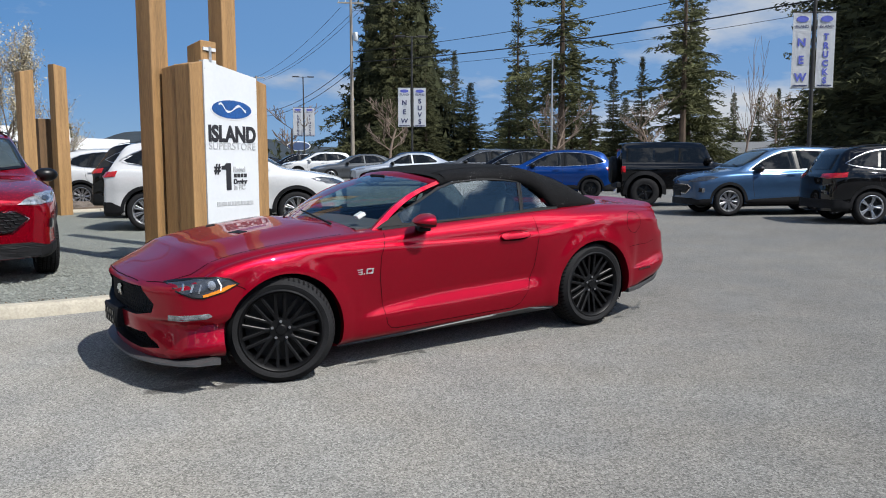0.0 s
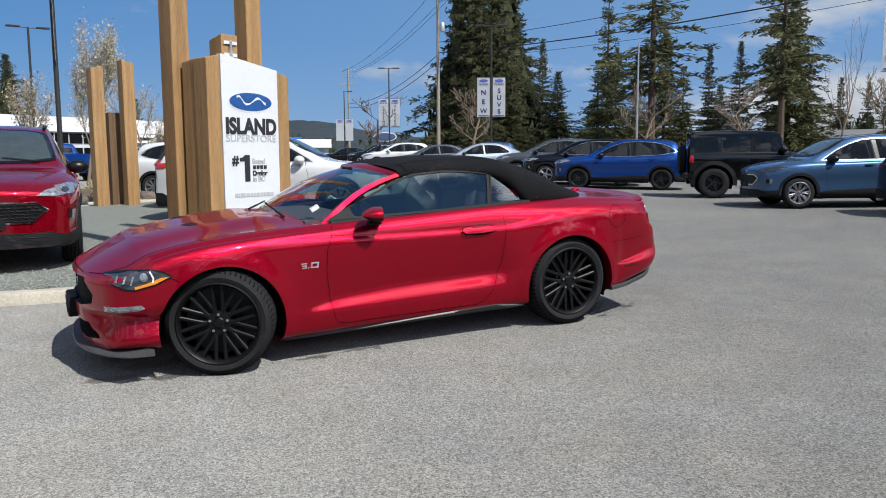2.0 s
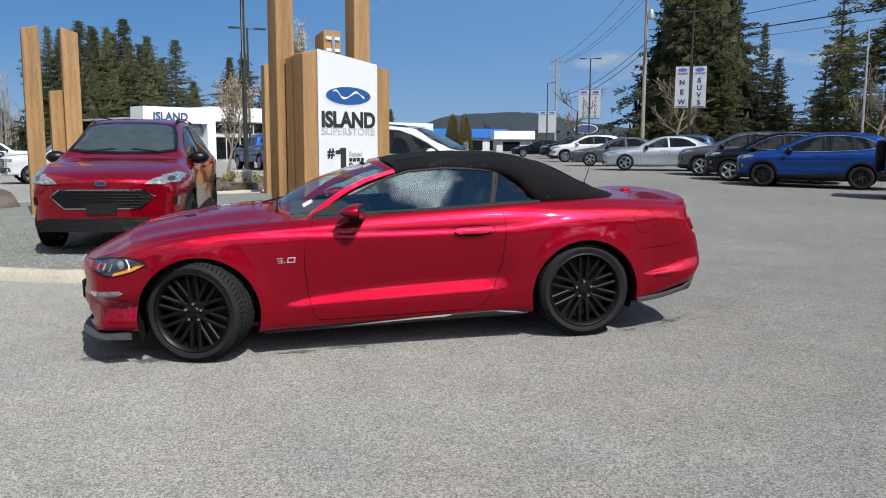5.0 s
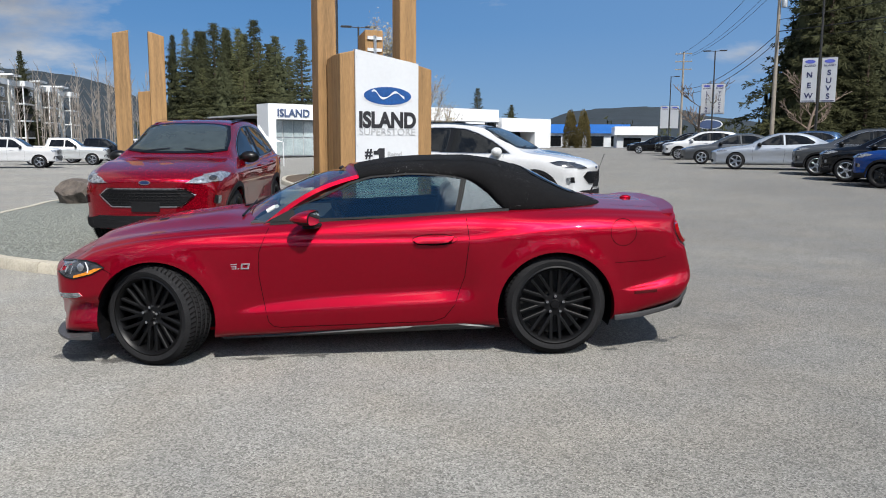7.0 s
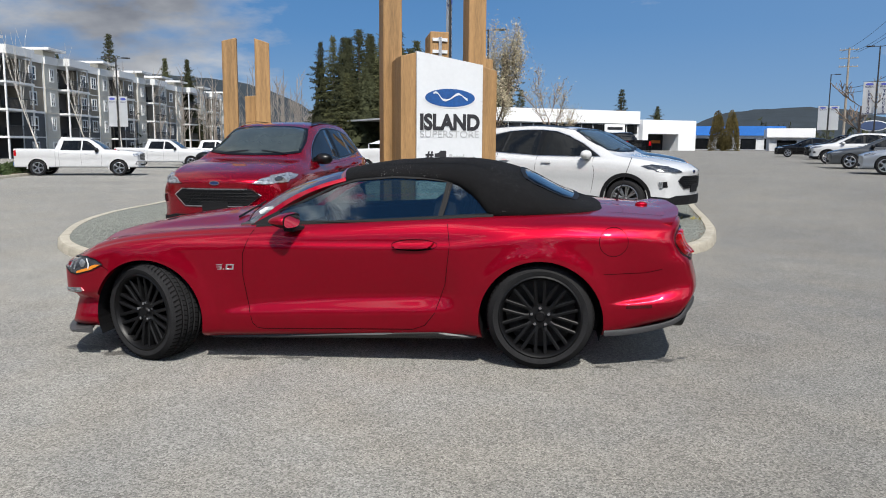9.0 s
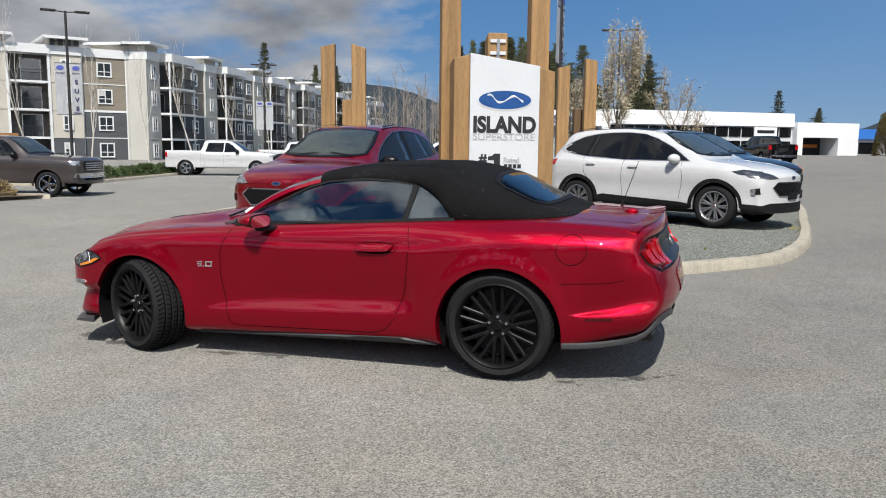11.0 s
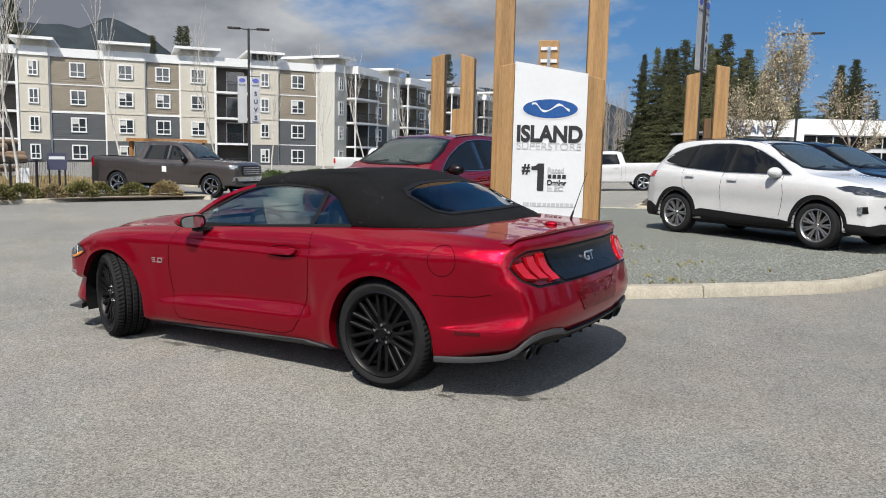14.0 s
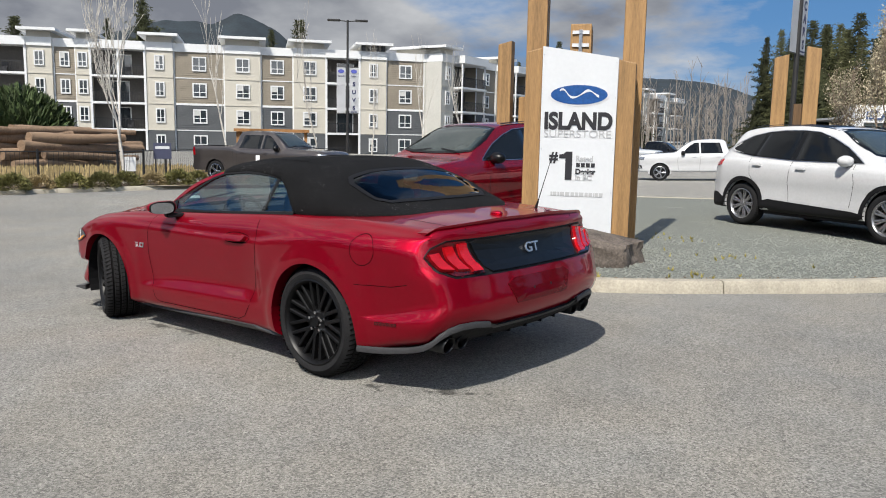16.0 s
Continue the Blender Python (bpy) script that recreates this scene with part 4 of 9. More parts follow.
    for s in (-1, 1):
        base = [(s * 0.495, 0.692), (s * 0.70, 0.690), (s * 0.785, 0.722), (s * 0.838, 0.802), (s * 0.79, 0.842), (s * 0.69, 0.874), (s * 0.565, 0.874)]
        lamp = part("tail_light", patch(T, "rear", base, 0.009, 0.03, 4), LAMP_RED_DARK, car, "red tail light with three bars")
        for k in range(3):
            u, hi = 0.527 + k * 0.094, 0.866 - 0.012 * k * k
            part("light_bar", patch(T, "rear", [(s * (u - 0.008), 0.702 + 0.004 * k), (s * (u + 0.062), 0.702 + 0.008 * k), (s * (u + 0.098), 0.785), (s * (u + 0.104), hi - 0.006), (s * (u + 0.046), hi), (s * (u + 0.034), 0.785)], 0.030, 0.018, 4), LAMP_RED, lamp, smooth=70)
    # laid on the bumper; the darker red stands in for a shaded recess
    recess = [(-0.27, 0.640), (0.27, 0.640), (0.33, 0.610), (0.26, 0.490), (-0.26, 0.490), (-0.33, 0.610)]
    part("plate_recess", patch(T, "rear", recess, 0.006, 0.03, 5, 0.004), PLATE_SHADE, car, "number plate panel in red darkened for the shade of its recess")
    for y in (-0.09, 0.09):
        part("plate_bolt", patch(T, "rear", circle(y, 0.56, 0.010, n=8), 0.006, 0.01, 1), BLACK_TRIM, car)
    valance = [(-0.80, 0.25), (-0.81, 0.335), (-0.76, 0.405), (-0.52, 0.412), (-0.40, 0.378), (0.40, 0.378), (0.52, 0.412), (0.76, 0.405), (0.81, 0.335), (0.80, 0.25), (0.5, 0.245), (-0.5, 0.245)]
    part("rear_valance", patch(T, "rear", valance, 0.010, 0.04, 4), BLACK_TRIM, car, "black diffuser valance")
    for y in (-0.34, -0.17, 0.0, 0.17, 0.34):
        bm = bmesh.new()
        c = lay(T, "rear", y, 0.31, 0.0)
        box(bm, c.x - 0.06, y - 0.006, 0.286, c.x + 0.012, y + 0.006, 0.322, bevel=0.002)
        part("diffuser_fin", bm, BLACK_TRIM, car)
    for s in (-1, 1):
        side = "left" if s < 0 else "right"
        run = [(lay(T, side, x, z + 0.03, 0.0), z, Vector((0, s, 0))) for x, z in ((1.745, 0.250), (1.85, 0.252), (1.95, 0.258), (2.05, 0.270), (2.12, 0.284), (2.17, 0.300))]
        run += [(lay(T, "rear", s * u, z + 0.03, 0.0), z, Vector(o).normalized()) for u, z, o in ((0.82, 0.330, (0.5, s, 0)), (0.80, 0.365, (1, s * 0.5, 0)), (0.76, 0.395, (1, s * 0.2, 0)), (0.69, 0.412, (1, 0, 0)), (0.58, 0.412, (1, 0, 0)), (0.47, 0.396, (1, 0, 0)))]
        bm = bmesh.new()
        rows = []
        for p, z, o in run:
            c = Vector((p.x, p.y, z))
            rows.append([bm.verts.new(q) for q in (c - o * 0.03 + Vector((0, 0, 0.016)), c + o * 0.002 + Vector((0, 0, 0.015)), c + o * 0.008, c + o * 0.004 - Vector((0, 0, 0.020)), c - o * 0.05 - Vector((0, 0, 0.022)))])
        for a, b in zip(rows, rows[1:]):
            for j in range(5):
                bm.faces.new((a[j], a[(j + 1) % 5], b[(j + 1) % 5], b[j]))
        bm.faces.new(rows[0]), bm.faces.new(rows[-1][::-1])
        bmesh.ops.recalc_face_normals(bm, faces=bm.faces)
        part("valance_edge", bm, GREY_TRIM, car, "grey lower edge of the rear bumper", smooth=50)
        part("valance_edge", ribbon(T, "rear", [(s * 0.47, 0.402), (s * 0.40, 0.378), (s * 0.0, 0.372)], 0.018, 0.018), GREY_TRIM, car)
        for dy in (0.60, 0.725):
            bm = bmesh.new()
            lathe(bm, [(0.0, 0.10), (0.040, 0.10), (0.041, 0.225), (0.046, 0.232), (0.050, 0.225), (0.049, 0.0)], 28, "X")
            for v in bm.verts:
                if v.co.x > 0.2:
                    v.co.x += 0.35 * v.co.z
            bmesh.ops.recalc_face_normals(bm, faces=bm.faces)
            part("exhaust_tip", bm, DARK_STEEL, car, "dark chrome exhaust tip", smooth=35, m=Matrix.Translation((2.03, s * dy, 0.305)))
    # lip spoiler
    bm = bmesh.new()
    rows = []
    for i in range(33):
        y = -0.80 + 1.6 * i / 32
        x = 2.275 - 0.135 * (abs(y) / 0.9) ** 2.8
        z = lay(T, "top", x - 0.09, y, 0.0).z
        e = 1.0 if abs(y) < 0.72 else max(0.15, (0.80 - abs(y)) / 0.08)
        rows.append([bm.verts.new((x - 0.13, y, z - 0.004)), bm.verts.new((x - 0.05, y, z + 0.006 * e)), bm.verts.new((x + 0.0, y, z + 0.016 * e)), bm.verts.new((x - 0.002, y, z + 0.006 * e)), bm.verts.new((x - 0.03, y, z - 0.02))])
    for a, b in zip(rows, rows[1:]):
        for k in range(5):
            bm.faces.new((a[k], a[(k + 1) % 5], b[(k + 1) % 5], b[k]))
    bm.faces.new(rows[0]), bm.faces.new(rows[-1][::-1])
    bmesh.ops.recalc_face_normals(bm, faces=bm.faces)
    part("lip_spoiler", bm, PAINT_RED, car, smooth=40)
    part("trunk_gap", ribbon(T, "top", [(1.80, -0.60), (2.20, -0.60), (2.28, -0.50)], 0.006), SEAM, car)
    part("trunk_gap", ribbon(T, "top", [(1.80, 0.60), (2.20, 0.60), (2.28, 0.50)], 0.006), SEAM, car)
    bm = bmesh.new()
    bmesh.ops.create_uvsphere(bm, u_segments=14, v_segments=8, radius=1.0, matrix=Matrix.Translation((2.06, -0.02, ZC(2.1) + 0.006)) @ Matrix.Diagonal((0.045, 0.03, 0.020, 1)))
    part("deck_cap", bm, PAINT_RED, car, smooth=60)
    bm = bmesh.new()
    z = lay(T, "top", 1.93, 0.61, 0).z
    tube(bm, (1.93, 0.61, z - 0.005), (1.95, 0.61, z + 0.05), 0.012, 0.006)
    tube(bm, (1.95, 0.61, z + 0.05), (2.05, 0.61, z + 0.33), 0.0035, 0.002, 6)
    part("antenna", bm, BLACK_TRIM, car, smooth=50)

    # windscreen frame and glass
    def screen(u, v):     # u across -1..1, v up 0..1
        q = u * u
        lo = Vector((-0.84 + 0.25 * q, 0.755 * u, 0.955 - 0.045 * q))
        hi = Vector((-0.05 + 0.10 * q, 0.615 * u, 1.275 - 0.055 * q))
        p = lo.lerp(hi, v)
        p.z += 0.045 * math.sin(math.pi * v)
        p.x -= 0.02 * math.sin(math.pi * v)
        return p

    bm = bmesh.new()
    nu, nv = 16, 8
    g = [[bm.verts.new(screen(-0.975 + 1.95 * i / nu, 0.015 + 0.955 * j / nv)) for i in range(nu + 1)] for j in range(nv + 1)]
    for j in range(nv):
        for i in range(nu):
            bm.faces.new((g[j][i], g[j][i + 1], g[j + 1][i + 1], g[j + 1][i]))
    ws = part("windscreen", bm, glass("windscreen_glass", (0.90, 0.97, 0.93), 0.86, base=0.07), car, "clear raked windscreen", smooth=60)
    ws.visible_shadow = False
    for s in (-1, 1):
        bm = bmesh.new()
        rows = []
        for j in range(13):
            v = -0.08 + 1.05 * j / 12
            p = screen(s, v)
            rows.append([bm.verts.new(p - Vector((0.024, s * 0.022, -0.004))), bm.verts.new(p + Vector((-0.008, s * 0.004, 0.013))), bm.verts.new(p + Vector((0.022, s * 0.014, -0.004))), bm.verts.new(p + Vector((0.02, -s * 0.03, -0.03)))])
        for a, b in zip(rows, rows[1:]):
            for k in range(4):
                bm.faces.new((a[k], a[(k + 1) % 4], b[(k + 1) % 4], b[k]))
        bm.faces.new(rows[0]), bm.faces.new(rows[-1][::-1])
        bmesh.ops.recalc_face_normals(bm, faces=bm.faces)
        part("windscreen_pillar", bm, PAINT_RED, car, smooth=60)
    bm = bmesh.new()
    rows = []
    for i in range(25):
        u = -1.0 + 2.0 * i / 24
        p = screen(u, 1.0)
        rows.append([bm.verts.new(p + Vector((-0.055, 0, -0.018))), bm.verts.new(p + Vector((-0.02, 0, 0.014))), bm.verts.new(p + Vector((0.045, 0, 0.018))), bm.verts.new(p + Vector((0.045, 0, -0.03)))])
    for a, b in zip(rows, rows[1:]):
        for k in range(4):
            bm.faces.new((a[k], a[(k + 1) % 4], b[(k + 1) % 4], b[k]))
    bm.faces.new(rows[0]), bm.faces.new(rows[-1][::-1])
    bmesh.ops.recalc_face_normals(bm, faces=bm.faces)
    part("windscreen_header", bm, PAINT_RED, car, smooth=60)
    bm = bmesh.new()
    rows = []
    for i in range(17):
        u = -0.97 + 1.94 * i / 16
        p = screen(u, 0.0)
        rows.append([bm.verts.new(p + Vector((-0.10, 0, -0.020))), bm.verts.new(p + Vector((-0.05, 0, -0.004))), bm.verts.new(p + Vector((0.02, 0, 0.004))), bm.verts.new(p + Vector((0.02, 0, -0.05)))])
    for a, b in zip(rows, rows[1:]):
        for k in range(4):
            bm.faces.new((a[k], a[(k + 1) % 4], b[(k + 1) % 4], b[k]))
    bmesh.ops.recalc_face_normals(bm, faces=bm.faces)
    part("cowl", bm, BLACK_TRIM, car, smooth=50)
    for y0, y1 in ((-0.50, 0.02), (0.10, 0.56)):
        bm = bmesh.new()
        a, b = screen(y0 / 0.755, 0.0), screen(y1 / 0.755, 0.10)
        tube(bm, a + Vector((-0.06, 0, 0.02)), b + Vector((-0.02, 0, 0.02)), 0.008, 0.006, 6)
        part("wiper", bm, BLACK_TRIM, car)
    bm = bmesh.new()
    box(bm, -0.012, -0.05, -0.03, 0.012, 0.05, 0.03)
    part("sticker", bm, WHITE_LABEL, car, m=Matrix.Translation(screen(-0.72, 0.16) + Vector((0.03, 0, 0.0))) @ pose(0, 0, 0, 0, 62, -10))

    # fabric roof
    LOWZ = curve_of([(0.0, 1.205), (0.09, 1.216), (0.39, 1.230), (0.65, 1.220), (0.79, 1.200), (0.92, 1.135), (1.08, 0.985), (1.37, 0.985), (1.65, 0.985), (1.79, 0.978)])
    LOWY = curve_of([(0.0, 0.640), (0.35, 0.665), (0.62, 0.680), (0.79, 0.700), (0.92, 0.750), (1.08, 0.805), (1.25, 0.805), (1.45, 0.765), (1.62, 0.68), (1.74, 0.54), (1.79, 0.42)])
    TOPZ = curve_of([(0.0, 1.288), (0.24, 1.322), (0.5, 1.335), (0.8, 1.333), (1.0, 1.310), (1.13, 1.280), (1.3, 1.218), (1.5, 1.110), (1.65, 1.045), (1.74, 1.015), (1.79, 0.992)])
    bm = bmesh.new()
    rows = []
    nx, na = 48, 18
    for i in range(nx + 1):
        x = 0.0 + 1.79 * i / nx
        row = []
        for j in range(2 * na + 1):
            a = math.pi * j / (2 * na)
            c, s = math.cos(a), math.sin(a)
            y = -math.copysign(abs(c) ** (0.62 + 0.2 * ease((x - 0.9) / 0.7)), c) * LOWY(x)
            z = LOWZ(x) + (TOPZ(x) - LOWZ(x)) * s ** 0.8
            z += 0.004 * math.exp(-((x - 0.62) / 0.03) ** 2) * s + 0.003 * math.exp(-((x - 0.3) / 0.03) ** 2) * s
            row.append(bm.verts.new((x - 0.02 + 0.06 * (c * c if x < 0.1 else 0), y, z)))
        rows.append(row)
    for a, b in zip(rows, rows[1:]):
        for j in range(2 * na):
            bm.faces.new((a[j], a[j + 1], b[j + 1], b[j]))
    inner = [[bm.verts.new(v.co + Vector((0, -0.02 if v.co.y > 0.3 else (0.02 if v.co.y < -0.3 else 0), -0.022))) for v in row] for row in rows]
    for a, b in zip(inner, inner[1:]):
        for j in range(2 * na):
            bm.faces.new((a[j], b[j], b[j + 1], a[j + 1]))
    for k in (0, 2 * na):
        for i in range(nx):
            q = (rows[i][k], rows[i + 1][k], inner[i + 1][k], inner[i][k])
            bm.faces.new(q)
    bmesh.ops.recalc_face_normals(bm, faces=bm.faces)
    R = BVHTree.FromBMesh(bm)
    rw = [(1.25, -0.50), (1.22, -0.3), (1.21, 0.0), (1.22, 0.3), (1.25, 0.50), (1.31, 0.55), (1.50, 0.53), (1.57, 0.46), (1.595, 0.2), (1.595, -0.2), (1.57, -0.46), (1.50, -0.53), (1.31, -0.55)]
    ob = part("rear_window", patch(R, "top", rw, 0.004, 0.05, 5), glass("rear_glass", (0.55, 0.66, 0.76), 0.30, base=0.03), car, "tinted glass rear window", smooth=60)
    ob.visible_shadow = False
    part("window_surround", ribbon(R, "top", rw, 0.034, 0.006, 0.03, True), BLACK_TRIM, car)
    hole = [f_ for f_ in bm.faces if 1.15 < f_.calc_center_median().x < 1.65 and within(rw, f_.calc_center_median().x, f_.calc_center_median().y)]
    bmesh.ops.delete(bm, geom=hole, context="FACES")
    me = mesh_from("fabric_roof", bm, FABRIC, 50)
    part("fabric_roof", me, None, car, "matte black woven fabric roof")
    for s in (-1, 1):
        part("roof_seam", ribbon(R, "top", [(0.06, s * 0.50), (0.9, s * 0.52), (1.05, s * 0.56)], 0.012, 0.004), FABRIC, car)
    part("roof_seam", ribbon(R, "top", [(0.80, -0.60), (0.84, 0.0), (0.80, 0.60)], 0.010, 0.004), FABRIC, car)

    # side windows: plane leaning in towards the roof
    def pane(pts, s, off=0.0, lean=0.47):
        return [Vector((x, s * (0.825 - (z - 0.90) * lean - 0.05 * max(0, -x) - 0.02 * max(0, x - 0.7) + off), z)) for x, z in pts]

    front = [(-0.56, 0.938), (-0.40, 1.014), (-0.22, 1.095), (-0.02, 1.185), (0.12, 1.222), (0.39, 1.238), (0.62, 1.225), (0.745, 1.208), (0.695, 0.968), (0.3, 0.952), (0.0, 0.944)]
    quarter = [(0.712, 0.970), (0.768, 1.206), (0.86, 1.170), (0.93, 1.120), (1.02, 1.035), (1.085, 0.985), (0.95, 0.978)]
    for s in (-1, 1):
        for nm, poly in (("door_window", front), ("quarter_window", quarter)):
            bm = bmesh.new()
            pts = spread(poly, 0.1)
            vs = [bm.verts.new(p) for p in pane(pts, s)]
            ws_ = [bm.verts.new(p) for p in pane(pts, s, -0.005)]
            n = len(vs)
            bm.faces.new(vs if s > 0 else vs[::-1]), bm.faces.new(ws_[::-1] if s > 0 else ws_)
            for i in range(n):
                bm.faces.new((vs[i], vs[(i + 1) % n], ws_[(i + 1) % n], ws_[i]))
            bmesh.ops.recalc_face_normals(bm, faces=bm.faces)
            ob = part(nm, bm, glass("side_glass", (0.78, 0.90, 0.90), 0.75, base=0.10), car, "tinted side glass reflecting the sky")
            ob.visible_shadow = False
            bm = bmesh.new()
            ring_o = [bm.verts.new(p) for p in pane(pts, s, 0.006)]
            cx_, cz_ = sum(p[0] for p in pts) / n, sum(p[1] for p in pts) / n
            ring_i = [bm.verts.new(p) for p in pane([(x + (cx_ - x) * 0.0 + math.copysign(min(0.012, abs(cx_ - x)), cx_ - x) * 0.7, z + math.copysign(min(0.012, abs(cz_ - z)), cz_ - z)) for x, z in pts], s, 0.006)]
            for i in range(n):
                bm.faces.new((ring_o[i], ring_o[(i + 1) % n], ring_i[(i + 1) % n], ring_i[i]))
            part("window_seal", bm, BLACK_TRIM, car)
        bm = bmesh.new()
        vs = [bm.verts.new(p) for p in pane([(0.695, 0.955), (0.746, 1.215), (0.766, 1.212), (0.711, 0.960)], s, 0.003)]
        bm.faces.new(vs)
        part("window_divider", bm, BLACK_TRIM, car)
        bm = bmesh.new()
        bm.faces.new([bm.verts.new(p) for p in pane([(-0.60, 0.925), (-0.40, 1.016), (-0.37, 0.940)], s, 0.004)])
        part("mirror_sail", bm, BLACK_TRIM, car)
        # belt moulding
        bm = bmesh.new()
        rows = []
        for i in range(31):
            x = -0.55 + 1.60 * i / 30
            z = ZT(x) + 0.008
            y = W_(x) - HAUNCH(x) - 0.045
            rows.append([bm.verts.new((x, s * (y - 0.03), z + 0.010)), bm.verts.new((x, s * (y + 0.004), z + 0.005)), bm.verts.new((x, s * (y + 0.010), z - 0.010)), bm.verts.new((x, s * (y - 0.10), z - 0.03))])
        for a, b in zip(rows, rows[1:]):
            for k in range(4):
                bm.faces.new((a[k], a[(k + 1) % 4], b[(k + 1) % 4], b[k]))
        bmesh.ops.recalc_face_normals(bm, faces=bm.faces)
        part("belt_moulding", bm, BLACK_TRIM, car, smooth=50)
        # mirror
        bm = bmesh.new()
        bmesh.ops.create_uvsphere(bm, u_segments=20, v_segments=12, radius=1.0)
        for v in bm.verts:
            x, y, z = v.co
            v.co = Vector((0.098 * math.copysign(abs(x) ** 0.8, x) * (1.0 - 0.35 * max(0, -x) * abs(z)), 0.100 * math.copysign(abs(y) ** 0.6, y), 0.047 * math.copysign(abs(z) ** 0.7, z) * (1 - 0.25 * y * s) * (1 - 0.35 * max(0.0, -x))))
            if v.co.x > 0.045:
                v.co.x = 0.045
        cap = bm.copy()
        bmesh.ops.bisect_plane(cap, geom=cap.verts[:] + cap.edges[:] + cap.faces[:], plane_co=(0, 0, -0.014), plane_no=(-0.12, 0, -1), clear_outer=True)
        bmesh.ops.bisect_plane(cap, geom=cap.verts[:] + cap.edges[:] + cap.faces[:], plane_co=(0.043, 0, 0), plane_no=(1, 0, 0), clear_outer=True)
        for v in cap.verts:
            v.co *= 1.035
        mir = part("door_mirror", bm, BLACK_GLOSS, car, "black door mirror with a red cap", smooth=45, m=pose(-0.285, s * 0.965, 0.972, 0, 0, s * 17))
        part("mirror_cap", cap, PAINT_RED, mir, smooth=60)
        bm = bmesh.new()
        vs = [bm.verts.new((0.047, 0.080 * math.copysign(abs(math.cos(2 * math.pi * i / 20)) ** 0.7, math.cos(2 * math.pi * i / 20)), 0.040 * math.copysign(abs(math.sin(2 * math.pi * i / 20)) ** 0.7, math.sin(2 * math.pi * i / 20)))) for i in range(20)]
        bm.faces.new(vs)
        part("mirror_glass", bm, surf("mirror_silver", (0.78, 0.79, 0.80), 0.02, metal=1.0, var=0.0), mir, m=pose(0.006, 0, 0, 0, 4, s * 3))
        bm = bmesh.new()
        box(bm, -0.05, -s * 0.16 if s > 0 else 0.03, -0.075, 0.04, -s * 0.03 if s > 0 else 0.16, -0.045, bevel=0.008)
        part("mirror_foot", bm, BLACK_TRIM, mir)

    # cabin
    bm = bmesh.new()
    prism(bm, [(-0.70, -0.70), (-0.30, -0.70), (-0.24, -0.4), (-0.24, 0.4), (-0.30, 0.70), (-0.70, 0.70)], 0.55, 0.93)
    part("dashboard", bm, CABIN, car)
    bm = bmesh.new()
    box(bm, -0.70, -0.70, 0.37, 1.1, 0.70, 0.40)
    part("cabin_floor", bm, CABIN, car)
    for y in (-0.36, 0.36):
        bm = bmesh.new()
        box(bm, 0.10, y - 0.25, 0.42, 0.62, y + 0.25, 0.60, bevel=0.05)
        box(bm, -0.11, -0.24, 0.0, 0.08, 0.24, 0.60, m=pose(0.62, y, 0.52, 0, 14, 0), bevel=0.05)
        part("front_seat", bm, SEAT, car, smooth=40)
        bm = bmesh.new()
        box(bm, -0.05, -0.12, 0.0, 0.06, 0.12, 0.17, m=pose(0.74, y, 1.03, 0, 10, 0), bevel=0.035)
        part("headrest", bm, SEAT, car, smooth=40)
    bm = bmesh.new()
    box(bm, 0.98, -0.55, 0.42, 1.10, 0.55, 0.93, bevel=0.03)
    part("rear_seat", bm, SEAT, car)
    bm = bmesh.new()
    n = 36
    rings = []
    for i in range(n):
        a = 2 * math.pi * i / n
        c = Vector((0, 0.185 * math.cos(a), 0.185 * math.sin(a)))
        d = c.normalized()
        rings.append([bm.verts.new(c + d * 0.016 * math.cos(b) + Vector((0.016 * math.sin(b), 0, 0))) for b in [2 * math.pi * k / 8 for k in range(8)]])
    for i in range(n):
        for k in range(8):
            bm.faces.new((rings[i][k], rings[(i + 1) % n][k], rings[(i + 1) % n][(k + 1) % 8], rings[i][(k + 1) % 8]))
    for a in (90, 210, 330):
        t = radians(a)
        tube(bm, (0, 0, 0), (0, 0.18 * math.cos(t), 0.18 * math.sin(t)), 0.02, 0.014, 6)
    tube(bm, (-0.2, 0, 0), (0.02, 0, 0), 0.05, 0.06, 12)
    bmesh.ops.recalc_face_normals(bm, faces=bm.faces)
    part("steering_wheel", bm, BLACK_TRIM, car, smooth=60, m=pose(-0.10, -0.36, 0.86, 0, -22, 0))
    bm = bmesh.new()
    box(bm, -0.01, -0.11, -0.03, 0.01, 0.11, 0.03, bevel=0.008)
    part("inside_mirror", bm, BLACK_TRIM, car, m=pose(-0.13, 0, 1.24, 0, 0, 0))

    wheel_set("muscle", 0.343, 0.262, 0.264, "mesh", RIM_BLACK, 10)
    add_wheels(car, "muscle", [(AXLE_F, -0.80, 0.343, -21), (AXLE_F, 0.80, 0.343, -21), (AXLE_R, -0.806, 0.343, 0), (AXLE_R, 0.806, 0.343, 0)])


def text_mesh(body, size, depth, mat=None, align="LEFT", bold=0.0):
    cu = bpy.data.curves.new("lettering", "FONT")
    cu.body, cu.size, cu.extrude, cu.align_x, cu.offset = body, size, depth / 2, align, bold
    ob = new("lettering", cu)
    dg = bpy.context.evaluated_depsgraph_get()
    me = bpy.data.meshes.new_from_object(ob.evaluated_get(dg))
    bpy.data.objects.remove(ob)
    bpy.data.curves.remove(cu)
    me.materials.clear()
    me.materials.append(mat or CHROME)
    return me


convertible()


KERB_H = 0.12          # height of kerbs and of the gravel behind them


# ---- parked vehicles ----
def paint(name, color, metal=0.3, rough=0.35):
    return surf("paint_" + name, color, rough, metal=metal, var=0.05, scale=3, coat=1.0, spec=0.0)


